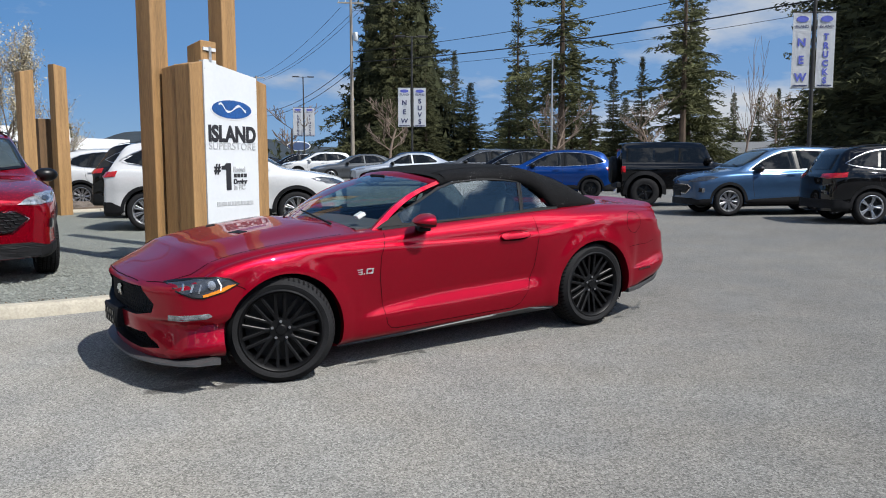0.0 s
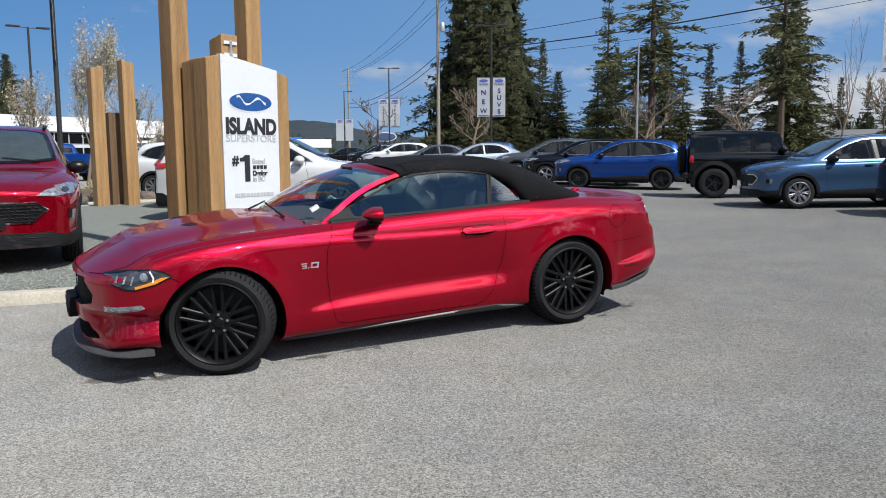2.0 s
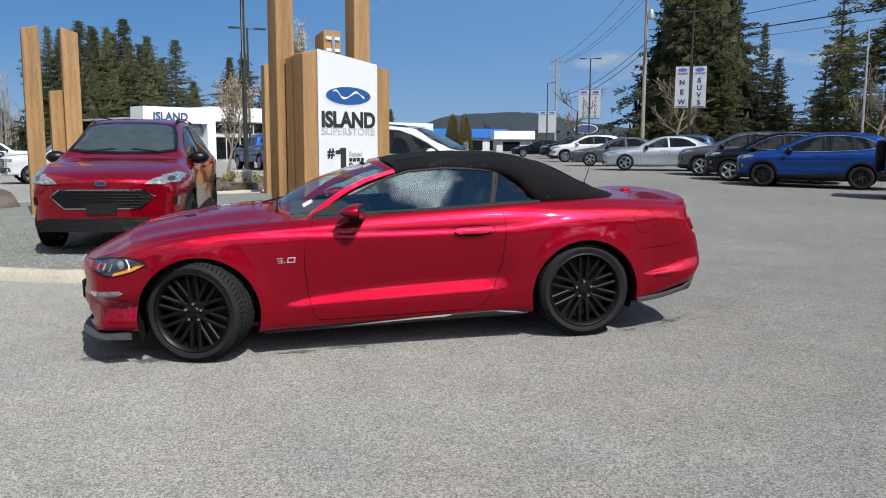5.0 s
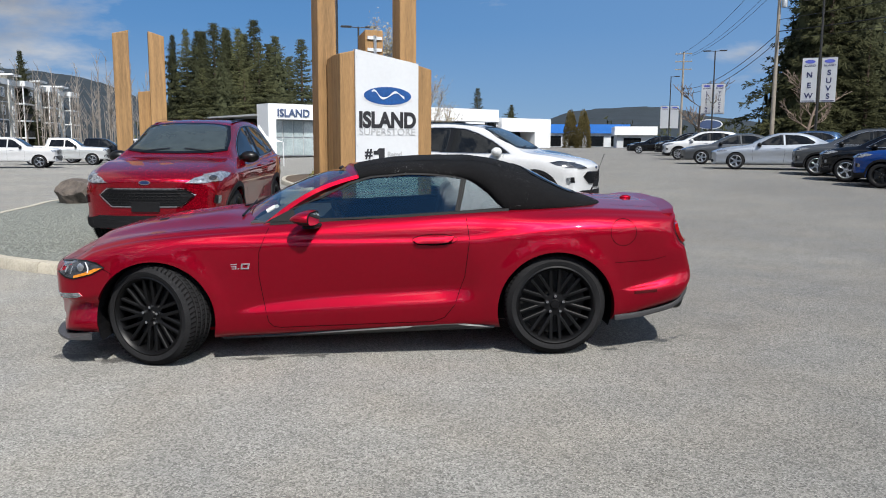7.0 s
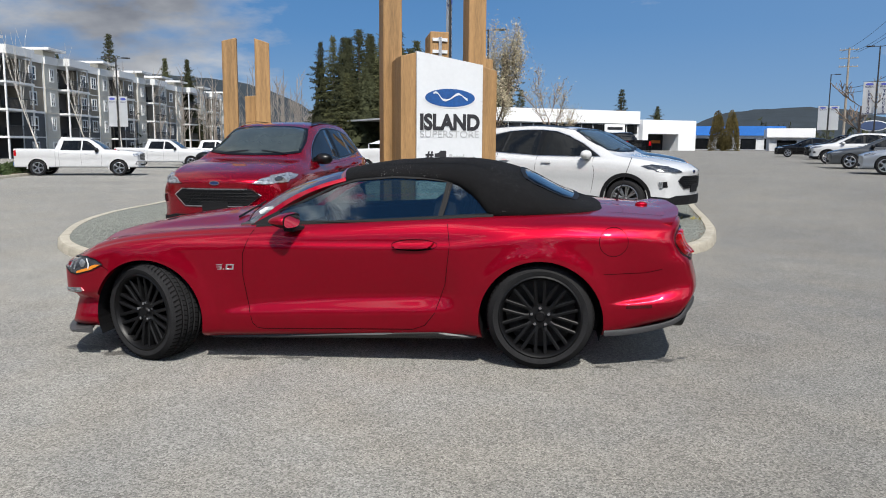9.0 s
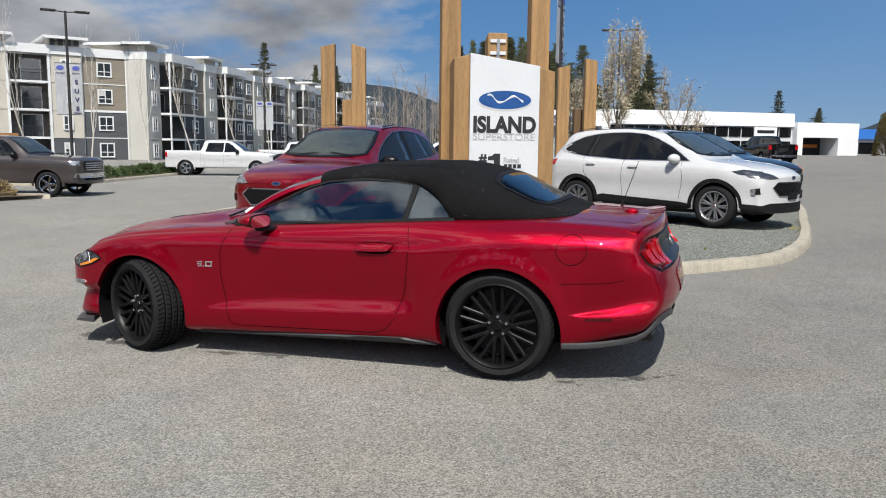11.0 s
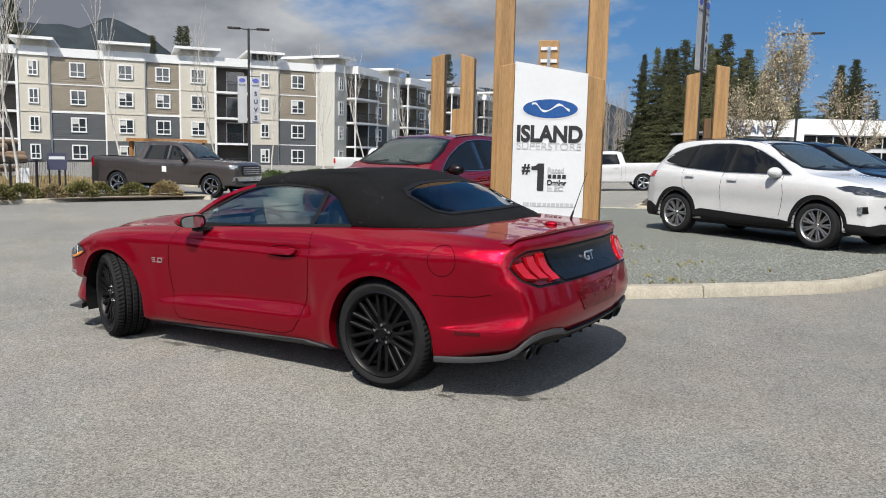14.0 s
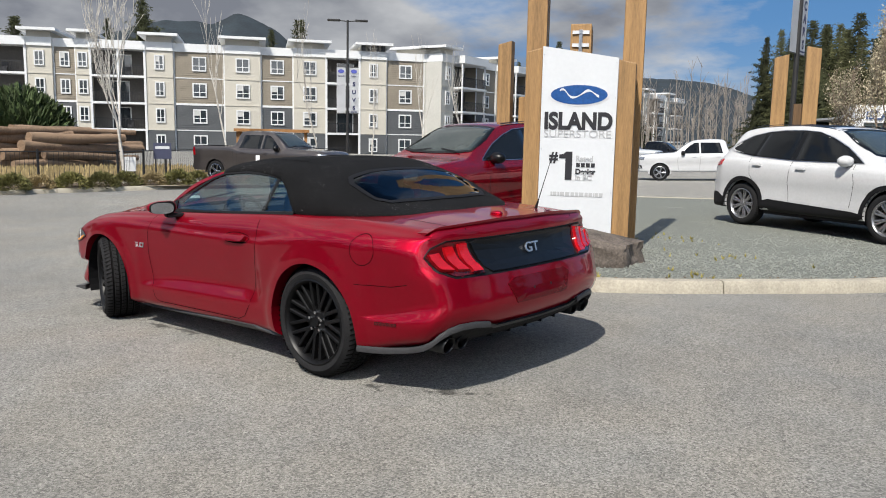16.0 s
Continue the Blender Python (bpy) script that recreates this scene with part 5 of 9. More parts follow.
P_WHITE = paint("white", (0.53, 0.535, 0.54), 0.0, 0.3)
P_DEEP_RED = paint("deep_red", (0.29, 0.0020, 0.012), 0.65, 0.26)
P_BLACK = paint("black", (0.005, 0.005, 0.0055), 0.0)
P_BLUE = paint("bright_blue", (0.007, 0.042, 0.20), 0.4)
P_STEEL_BLUE = paint("steel_blue", (0.045, 0.092, 0.18), 0.5)
P_GREY = paint("warm_grey", (0.085, 0.075, 0.072), 0.5)
P_SILVER = paint("silver_blue", (0.42, 0.45, 0.49), 0.6)
P_DARK_GREY = paint("dark_grey", (0.09, 0.095, 0.10), 0.5)
P_PALE = paint("pale_silver", (0.62, 0.63, 0.62), 0.5)

KINDS = {
    "suv": dict(
        x0=-2.27, x1=2.23, axle=1.355, r=0.355, arch=0.395, tw=0.225, zb=0.27, track=0.80,
        W=[(-2.27, 0.80), (-1.9, 0.88), (-1.36, 0.935), (0, 0.915), (1.36, 0.94), (1.9, 0.915), (2.23, 0.83)],
        ZT=[(-2.27, 0.83), (-2.1, 0.90), (-1.6, 0.985), (-1.0, 1.03), (0, 1.05), (1.0, 1.09), (1.7, 1.12), (2.0, 1.08), (2.23, 0.97)],
        ZC=[(-2.27, 0.86), (-2.1, 0.96), (-1.6, 1.06), (-1.12, 1.12), (-0.75, 1.32), (-0.3, 1.545), (0.0, 1.62), (0.6, 1.655), (1.3, 1.640), (1.66, 1.590), (1.80, 1.520), (1.97, 1.29), (2.10, 1.11), (2.23, 1.0)],
        YT=[(-2.27, 0.62), (-1.12, 0.70), (-0.3, 0.60), (0.5, 0.60), (1.8, 0.57), (2.23, 0.66)],
        bend=(0.30, 0.16), side_win=[[(-0.78, 1.10), (-0.45, 1.30), (-0.15, 1.44), (0.12, 1.525), (0.32, 1.545), (0.36, 1.11)], [(0.43, 1.11), (0.40, 1.55), (0.75, 1.55), (1.08, 1.53), (1.17, 1.16)], [(1.22, 1.165), (1.14, 1.52), (1.36, 1.47), (1.60, 1.37), (1.76, 1.27), (1.68, 1.235)]], band=[(-0.86, 1.085), (-0.47, 1.32), (-0.17, 1.46), (0.10, 1.545), (0.40, 1.572), (0.78, 1.572), (1.10, 1.548), (1.40, 1.49), (1.64, 1.39), (1.84, 1.27), (1.70, 1.215), (1.25, 1.145), (0.40, 1.092)],
        screen=[(-1.0, 0.0), (-0.98, 0.40), (-0.90, 0.66), (-0.55, 0.615), (-0.26, 0.55), (-0.22, 0.3), (-0.21, 0.0), (-0.22, -0.3), (-0.26, -0.55), (-0.55, -0.615), (-0.90, -0.66), (-0.98, -0.40)], screen_view="top",
        rear_win=[(-0.54, 1.14), (0.54, 1.14), (0.47, 1.46), (-0.47, 1.46)],
        head=[(-2.06, 0.865), (-1.75, 0.885), (-1.62, 0.935), (-1.78, 0.965), (-2.04, 0.935)], head_front=[(0.47, 0.835), (0.62, 0.825), (0.84, 0.845), (0.86, 0.945), (0.72, 0.935), (0.57, 0.890)],
        tail_side=[(1.88, 0.985), (2.17, 0.955), (2.17, 1.04), (1.84, 1.085)], tail=[(0.40, 0.98), (0.80, 0.97), (0.80, 1.07), (0.42, 1.05)],
        grille=[(-0.58, 0.685), (-0.47, 0.765), (0.47, 0.765), (0.58, 0.685), (0.42, 0.545), (-0.42, 0.545)],
        intake=[(-0.80, 0.385), (-0.60, 0.435), (0.60, 0.435), (0.80, 0.385), (0.78, 0.275), (-0.78, 0.275)],
        doors=[[(-0.72, 1.08), (-0.78, 0.80), (-0.72, 0.45)], [(0.39, 1.09), (0.42, 0.75), (0.38, 0.40)], [(1.24, 1.13), (1.20, 0.85), (0.98, 0.55)]],
        handles=[(0.18, 0.975), (1.05, 1.01)], clad=True, mirror=(-0.62, 1.12)),
    "sedan": dict(
        x0=-2.38, x1=2.46, axle=1.42, r=0.335, arch=0.365, tw=0.22, zb=0.20, track=0.79,
        W=[(-2.38, 0.78), (-1.9, 0.87), (-1.4, 0.92), (0, 0.91), (1.4, 0.92), (2.0, 0.89), (2.46, 0.80)],
        ZT=[(-2.38, 0.66), (-2.1, 0.74), (-1.4, 0.84), (-0.9, 0.89), (0, 0.92), (1.0, 0.95), (1.7, 0.98), (2.46, 0.94)],
        ZC=[(-2.38, 0.70), (-2.1, 0.80), (-1.5, 0.91), (-1.0, 0.97), (-0.5, 1.22), (-0.1, 1.38), (0.3, 1.455), (0.8, 1.46), (1.3, 1.37), (1.8, 1.16), (2.05, 1.06), (2.4, 1.03), (2.46, 1.0)],
        YT=[(-2.38, 0.60), (-1.0, 0.68), (-0.1, 0.58), (0.8, 0.57), (1.8, 0.58), (2.46, 0.66)],
        bend=(0.34, 0.22), side_win=[[(-0.70, 0.96), (-0.12, 1.28), (0.18, 1.365), (0.30, 1.375), (0.34, 0.975)], [(0.40, 0.98), (0.36, 1.378), (0.85, 1.365), (1.15, 1.30), (1.48, 1.09), (1.40, 1.03)]],
        screen=[(-0.88, -0.60), (-0.88, 0.60), (-0.12, 0.50), (-0.12, -0.50)], screen_view="top",
        rear_win=[(-0.50, 1.12), (0.50, 1.12), (0.44, 1.34), (-0.44, 1.34)],
        head=[(-2.16, 0.68), (-1.85, 0.71), (-1.72, 0.77), (-1.95, 0.775), (-2.14, 0.735)],
        tail_side=[(2.10, 0.84), (2.40, 0.83), (2.40, 0.92), (2.02, 0.94)], tail=[(0.42, 0.84), (0.78, 0.84), (0.78, 0.93), (0.42, 0.92)],
        grille=[(-0.42, 0.64), (-0.36, 0.70), (0.36, 0.70), (0.42, 0.64), (0.30, 0.48), (-0.30, 0.48)],
        intake=[(-0.6, 0.33), (-0.5, 0.40), (0.5, 0.40), (0.6, 0.33), (0.5, 0.28), (-0.5, 0.28)],
        doors=[[(-0.78, 0.92), (-0.82, 0.6), (-0.76, 0.30)], [(0.37, 0.96), (0.38, 0.6), (0.34, 0.28)], [(1.40, 1.0), (1.28, 0.75), (1.05, 0.5)]],
        handles=[(0.14, 0.86), (1.05, 0.89)], clad=False, mirror=(-0.55, 0.99)),
    "pickup": dict(
        x0=-3.02, x1=3.10, axle=1.96, r=0.405, arch=0.465, tw=0.27, zb=0.42, track=0.84,
        W=[(-3.02, 0.90), (-2.7, 0.97), (-2.0, 1.0), (0, 0.985), (2.0, 1.0), (3.10, 0.96)],
        ZT=[(-3.02, 1.10), (-2.8, 1.17), (-2.0, 1.20), (-1.3, 1.22), (0.9, 1.25), (1.15, 1.34), (3.10, 1.36)],
        ZC=[(-3.02, 1.14), (-2.85, 1.24), (-2.0, 1.30), (-1.36, 1.33), (-0.95, 1.62), (-0.60, 1.84), (-0.30, 1.92), (0.5, 1.945), (0.88, 1.91), (1.02, 1.74), (1.10, 1.42), (1.15, 1.36), (3.10, 1.37)],
        YT=[(-3.02, 0.74), (-1.36, 0.80), (-0.5, 0.66), (0.8, 0.65), (1.05, 0.70), (1.15, 0.90), (3.10, 0.90)],
        bend=(0.14, 0.03), side_win=[[(-1.02, 1.29), (-0.62, 1.66), (-0.42, 1.785), (-0.22, 1.80), (-0.18, 1.29)], [(-0.12, 1.29), (-0.15, 1.80), (0.72, 1.79), (0.86, 1.30)]],
        screen=[(-1.25, -0.70), (-1.25, 0.70), (-0.56, 0.58), (-0.56, -0.58)], screen_view="top",
        rear_win=[(-0.55, 1.46), (0.55, 1.46), (0.52, 1.72), (-0.52, 1.72)],
        head=[(-2.94, 1.0), (-2.72, 1.0), (-2.66, 1.14), (-2.92, 1.15)],
        tail_side=[(2.94, 1.0), (3.08, 1.0), (3.08, 1.30), (2.96, 1.30)], tail=[(0.80, 1.0), (0.93, 1.0), (0.93, 1.30), (0.80, 1.30)],
        grille=[(-0.60, 1.14), (0.60, 1.14), (0.64, 1.02), (0.58, 0.80), (-0.58, 0.80), (-0.64, 1.02)],
        intake=[(-0.6, 0.58), (-0.55, 0.68), (0.55, 0.68), (0.6, 0.58), (0.5, 0.52), (-0.5, 0.52)],
        doors=[[(-1.12, 1.25), (-1.16, 0.9), (-1.10, 0.50)], [(-0.15, 1.28), (-0.14, 0.9), (-0.16, 0.48)], [(0.92, 1.28), (0.93, 0.9), (0.90, 0.48)], [(1.10, 1.30), (1.10, 0.9), (1.10, 0.48)]],
        handles=[(-0.40, 1.13), (0.66, 1.14)], clad=False, mirror=(-0.92, 1.32)),
    "jeep": dict(
        x0=-2.05, x1=1.98, axle=1.32, r=0.41, arch=0.50, tw=0.27, zb=0.48, track=0.76,
        W=[(-2.05, 0.66), (-1.2, 0.72), (-0.7, 0.80), (1.98, 0.80)],
        ZT=[(-2.05, 1.12), (-0.8, 1.20), (0, 1.22), (1.98, 1.22)],
        ZC=[(-2.05, 1.16), (-0.78, 1.24), (-0.62, 1.30), (-0.36, 1.74), (-0.20, 1.82), (1.0, 1.85), (1.90, 1.83), (1.98, 1.78)],
        YT=[(-2.05, 0.60), (-0.78, 0.66), (-0.3, 0.66), (1.98, 0.67)],
        bend=(0.06, 0.03), side_win=[[(-0.42, 1.26), (-0.24, 1.66), (0.36, 1.68), (0.38, 1.26)], [(0.46, 1.26), (0.46, 1.68), (1.02, 1.68), (1.02, 1.26)], [(1.10, 1.27), (1.10, 1.68), (1.84, 1.67), (1.84, 1.27)]],
        screen=[(-0.60, -0.58), (-0.60, 0.58), (-0.34, 0.56), (-0.34, -0.56)], screen_view="top",
        rear_win=[(-0.55, 1.28), (0.55, 1.28), (0.52, 1.66), (-0.52, 1.66)],
        head=[(-2.0, 0.95), (-1.85, 0.95), (-1.85, 1.06), (-2.0, 1.06)],
        tail_side=[(1.86, 0.98), (1.96, 0.98), (1.96, 1.16), (1.86, 1.16)], tail=[(0.68, 0.98), (0.78, 0.98), (0.78, 1.16), (0.68, 1.16)],
        grille=[(-0.50, 1.06), (0.50, 1.06), (0.46, 0.80), (-0.46, 0.80)],
        intake=[(-0.6, 0.60), (0.6, 0.60), (0.6, 0.52), (-0.6, 0.52)],
        doors=[[(-0.66, 1.20), (-0.66, 0.56)], [(0.42, 1.23), (0.42, 0.56)]],
        handles=[(0.28, 1.08), (1.0, 1.08)], clad=False, mirror=(-0.45, 1.32)),
}


def hull_section(k):
    W, ZT_, ZC_, YT = (curve_of(k[n]) for n in ("W", "ZT", "ZC", "YT"))
    zb = k["zb"]

    def section(x):
        w, zt, zc, yt = W(x), ZT_(x), ZC_(x), YT(x)
        g = smooth_step((zc - zt - 0.06) / 0.25)          # how much of a cabin stands here
        mid = zb + (zt - zb) * 0.55
        ys = w - 0.05
        a = (ys - 0.02, zt + 0.004)
        top = (yt if g > 0.02 else min(yt + 0.06, ys - 0.05), zc - 0.03 * (0.4 + 0.6 * g))
        top = (top[0] * g + (ys - 0.12) * (1 - g), top[1])
        pts = [(0, zb), (w - 0.22, zb), (w - 0.05, zb + 0.02), (w - 0.02, zb + 0.10), (w - 0.028, mid - 0.08), (w - 0.004, mid + 0.10), (w - 0.015, zt - 0.07), (ys, zt - 0.012), a,
               (a[0] + (top[0] - a[0]) * 0.5, a[1] + (top[1] - a[1]) * 0.5 + 0.012 * g), top, (top[0] * 0.86, zc - 0.008), (top[0] * 0.5, zc + 0.008), (0, zc + 0.012)]
        return rounded(pts, 2)

    return section


VEHICLE_MESHES = {}
# opaque pane: cabin haze and mirrored sky are put into its grey green colour
SCREEN_GLASS = surf("windscreen_haze", (0.045, 0.056, 0.054), 0.02, var=0.15, scale=0.8, spec=0.7)


def vehicle(kind, name, label, category, paint_mat, m, wheel="alloy", group="", roof=None, plate=True, steer=0, sticker=False, lamp=None, trim_chrome=False):
    k = KINDS[kind]
    car = thing(name, label, category, m, group)
    x0, x1 = k["x0"], k["x1"]
    if kind not in VEHICLE_MESHES:
        f1, f2 = k["bend"]

        def bend(x, y, z):
            a = max(0.0, (x0 + 1.0 - x) / 1.0)
            b = max(0.0, (x - x1 + 0.8) / 0.8)
            x += f1 * a * a * (abs(y) / 0.9) ** 2.6
            x -= f2 * b * b * (abs(y) / 0.9) ** 2.6
            if kind == "suv" and b > 0.6:
                x -= 0.05 * (b - 0.6) * math.exp(-((z - 0.85) / 0.12) ** 2)
            return x, y, z

        bm = shell(x0, x1, hull_section(k), 72, bend, 7)
        ref = bpy.data.meshes.new("hull_shape")
        bm.to_mesh(ref)
        cut = bmesh.new()
        for x in (-k["axle"], k["axle"]):
            for s in (-1, 1):
                disc(cut, x, k["r"] + 0.0, k["arch"], s * (k["track"] - 0.22), s * 1.3, 36)
        if kind == "pickup":
            prism(cut, [(1.20, -0.78), (3.02, -0.78), (3.02, 0.78), (1.20, 0.78)], 0.82, 1.7)
        me = carve(bm, cut)
        me.polygons.foreach_set("use_smooth", [True] * len(me.polygons))
        me.set_sharp_from_angle(angle=radians(33))
        if kind == "suv":
            keep_shading(me, ref, tree_of(ref))
        bpy.data.meshes.remove(ref)
        VEHICLE_MESHES[kind] = (me, tree_of(me), {})
    me, T, cache = VEHICLE_MESHES[kind]
    body = me.copy()
    body.materials.clear()
    body.materials.append(paint_mat)
    part("body", body, None, car)

    def shared(key, build, mat, smooth=None):
        """Alike parts of one kind of vehicle share their mesh."""
        kk = (key, mat.name)
        if kk not in cache:
            cache[kk] = mesh_from(key.split("|")[0], build(), mat, smooth)
        return cache[kk]

    for sx in (-1, 1):
        for s in (-1, 1):
            part("wheel_arch_liner", shared(f"wheel_arch_liner|{sx}{s}", lambda: liner(k["arch"] - 0.002, sx * k["axle"], k["r"], s * (k["track"] - 0.218), s * (k["track"] + 0.06)), BLACK_TRIM), None, car)
    if k["clad"]:
        def pan():
            bm = bmesh.new()
            hx = k["axle"] - k["arch"] - 0.02
            prism(bm, [(-hx, -0.83), (hx, -0.83), (hx, 0.83), (-hx, 0.83)], k["zb"] - 0.05, k["zb"] + 0.03)
            return bm

        part("underbody", shared("underbody", pan, BLACK_TRIM), None, car)
    for side, s in (("left", -1), ("right", 1)):
        if "band" in k:
            part("window_surround", shared(f"window_surround|{side}", lambda: patch(T, side, k["band"], 0.002, 0.08, 4), BLACK_GLOSS, 60), None, car)
            part("window_trim", shared(f"window_trim|{side}", lambda: ribbon(T, side, k["band"], 0.009, 0.006, 0.05, True), STEEL), None, car)
            hf = k["head_front"]
            part("headlight", shared(f"headlight|f{side}", lambda: patch(T, "front", [(s * u, v) for u, v in hf], 0.012, 0.03, 3), lamp or LAMP_CLEAR, 50), None, car)
            part("lamp_projector", shared(f"lamp_projector|{side}", lambda: patch(T, "front", [(s * u, v) for u, v in circle(0.75, 0.885, 0.036, 0.028, 12)], 0.018, 0.02, 2), LAMP_DARK), None, car)
            part("air_vent", shared(f"air_vent|{side}", lambda: patch(T, "front", [(s * u, v) for u, v in [(0.775, 0.58), (0.80, 0.58), (0.82, 0.67), (0.79, 0.68)]], 0.012, 0.03, 2), BLACK_TRIM), None, car)
        for i, w in enumerate(k["side_win"]):
            part("side_window", shared(f"side_window|{side}{i}", lambda: patch(T, side, w, 0.004, 0.08, 3), DARK_GLASS, 60), None, car)
        for i, d in enumerate(k["doors"]):
            part("door_gap", shared(f"door_gap|{side}{i}", lambda: ribbon(T, side, d, 0.008, 0.002, 0.06), SEAM_DARK), None, car)
        for i, (hx, hz) in enumerate(k["handles"]):
            part("door_handle", shared(f"door_handle|{side}{i}", lambda: patch(T, side, [(hx - 0.09, hz - 0.014), (hx + 0.09, hz - 0.010), (hx + 0.09, hz + 0.016), (hx - 0.09, hz + 0.012)], 0.03, 0.04, 2), paint_mat, 50), None, car)
        part("headlight", shared(f"headlight|{side}", lambda: patch(T, side, k["head"], 0.008, 0.04, 4), lamp or LAMP_CLEAR, 50), None, car)
        part("tail_light", shared(f"tail_light|{side}", lambda: patch(T, side, k["tail_side"], 0.010, 0.04, 3), LAMP_RED, 50), None, car)
        part("tail_light", shared(f"tail_light|r{side}", lambda: patch(T, "rear", [(s * u, v) for u, v in k["tail"]], 0.012, 0.04, 3), LAMP_RED, 50), None, car)
        if k["clad"]:
            z = k["zb"]
            part("sill_cladding", shared(f"sill_cladding|{side}", lambda: patch(T, side, [(-0.95, z + 0.004), (0.95, z + 0.004), (0.96, z + 0.16), (0.80, z + 0.20), (0.2, z + 0.17), (-0.75, z + 0.13), (-0.97, z + 0.10)], 0.016, 0.04, 5, 0.012), BLACK_TRIM, 50), None, car)
            part("bumper_cladding", shared(f"bumper_cladding|{side}", lambda: patch(T, side, [(-2.13, z + 0.006), (-1.79, z + 0.006), (-1.80, z + 0.15), (-1.98, z + 0.14), (-2.15, z + 0.12)], 0.020, 0.035, 5, 0.012), BLACK_TRIM, 50), None, car)
            part("bumper_cladding", shared(f"bumper_cladding|r{side}", lambda: patch(T, side, [(2.12, z + 0.006), (1.79, z + 0.006), (1.80, z + 0.17), (1.98, z + 0.25), (2.13, z + 0.25)], 0.016, 0.035, 5, 0.012), BLACK_TRIM, 50), None, car)
        if kind in ("suv", "jeep", "pickup"):
            for sx in (-1, 1):
                cx = sx * k["axle"]
                a0, rr = k["arch"], 0.065 if kind != "jeep" else 0.11

                def flare():
                    bm = bmesh.new()
                    rows = []
                    for i in range(25):
                        t = -0.12 + (math.pi + 0.24) * i / 24
                        row = []
                        for q, o in ((0.0, -0.03), (0.0, 0.014 if kind != "jeep" else 0.12), (rr, 0.012 if kind != "jeep" else 0.10), (rr, -0.02)):
                            x, z = cx + (a0 + q) * math.cos(t), k["r"] + (a0 + q) * math.sin(t)
                            y = abs(lay(T, side, cx + (a0 + rr + 0.01) * math.cos(t), max(k["zb"] + 0.03, k["r"] + (a0 + rr + 0.01) * math.sin(t)), 0.0).y)
                            row.append(bm.verts.new((x, s * (y + o), z)))
                        rows.append(row)
                    for a, b in zip(rows, rows[1:]):
                        for j in range(4):
                            bm.faces.new((a[j], a[(j + 1) % 4], b[(j + 1) % 4], b[j]))
                    bm.faces.new(rows[0]), bm.faces.new(rows[-1][::-1])
                    bmesh.ops.recalc_face_normals(bm, faces=bm.faces)
                    return bm

                part("arch_trim", shared(f"arch_trim|{side}{sx}", flare, BLACK_TRIM if kind != "pickup" else paint_mat, 45), None, car)
        # mirror
        mx, mz = k["mirror"]

        def mirror_shape():
            bm = bmesh.new()
            bmesh.ops.create_uvsphere(bm, u_segments=14, v_segments=8, radius=1.0, matrix=Matrix.Diagonal((0.10, 0.135, 0.085 if kind != "pickup" else 0.12, 1)))
            y = abs(lay(T, side, mx, mz, 0.0).y)
            box(bm, -0.03, -0.02, -0.06, 0.03, 0.10, -0.03, m=Matrix.Translation((0, -0.13 * s if s > 0 else 0.05, 0)))
            return bm

        y = abs(lay(T, side, mx, mz, 0.0).y)
        part("door_mirror", shared(f"door_mirror|{side}", mirror_shape, P_WHITE if paint_mat is P_WHITE and kind == "suv" else BLACK_GLOSS, 50), None, car, m=pose(mx, s * (y + 0.12), mz, 0, 0, 0))
    ws = part("windscreen", shared("windscreen", lambda: patch(T, "top", k["screen"], 0.006, 0.08, 5), SCREEN_GLASS, 60), None, car)
    part("screen_surround", shared("screen_surround", lambda: ribbon(T, "top", k["screen"], 0.05, 0.0075, 0.06, True), BLACK_GLOSS), None, ws)
    for s in (-1, 1):
        part("wiper", shared(f"wiper|{s}", lambda: ribbon(T, "top", [(k["screen"][1][0], s * 0.50), (k["screen"][1][0] + 0.06, s * 0.10)], 0.02, 0.02), BLACK_TRIM), None, ws)
    part("rear_window", shared("rear_window", lambda: patch(T, "rear", k["rear_win"], 0.004, 0.08, 4), DARK_GLASS, 60), None, car)
    grille = part("grille", shared("grille", lambda: patch(T, "front", k["grille"], 0.006, 0.06, 4), BLACK_GLOSS), None, car)
    zs = [v for _, v in k["grille"]]
    us = [u for u, _ in k["grille"]]
    lo, hi, wd = min(zs), max(zs), max(us)
    if kind == "suv":
        def mesh_bars():
            bm = bmesh.new()
            for i in range(6):
                z = lo + (hi - lo) * (i + 0.6) / 6.2
                for j in range(-8, 9):
                    u = (j + 0.5 * (i % 2)) * 0.066
                    if not within(k["grille"], u - 0.03, z) or not within(k["grille"], u + 0.03, z):
                        continue
                    a, b = lay(T, "front", u - 0.022, z, 0.012), lay(T, "front", u + 0.022, z, 0.012)
                    tube(bm, a, b, 0.0055, 0.0055, 5)
                    tube(bm, b, lay(T, "front", u + 0.033, z + (hi - lo) / 6.2, 0.010), 0.003, 0.003, 4, False)
            return bm

        part("grille_mesh", shared("grille_mesh", mesh_bars, BLACK_TRIM), None, grille)
    for i in range(0 if kind == "suv" else 4):
        z = lo + (hi - lo) * (i + 0.8) / 4.8
        part("grille_bar", shared(f"grille_bar|{i}", lambda: ribbon(T, "front", [(-wd * 0.82, z), (wd * 0.82, z)], 0.016 if kind != "pickup" else 0.03, 0.014), STEEL if kind == "pickup" or trim_chrome else BLACK_TRIM), None, grille)
    if kind in ("suv", "sedan"):
        part("grille_rim", shared("grille_rim", lambda: ribbon(T, "front", k["grille"], 0.016, 0.012, 0.05, True), CHROME), None, grille)
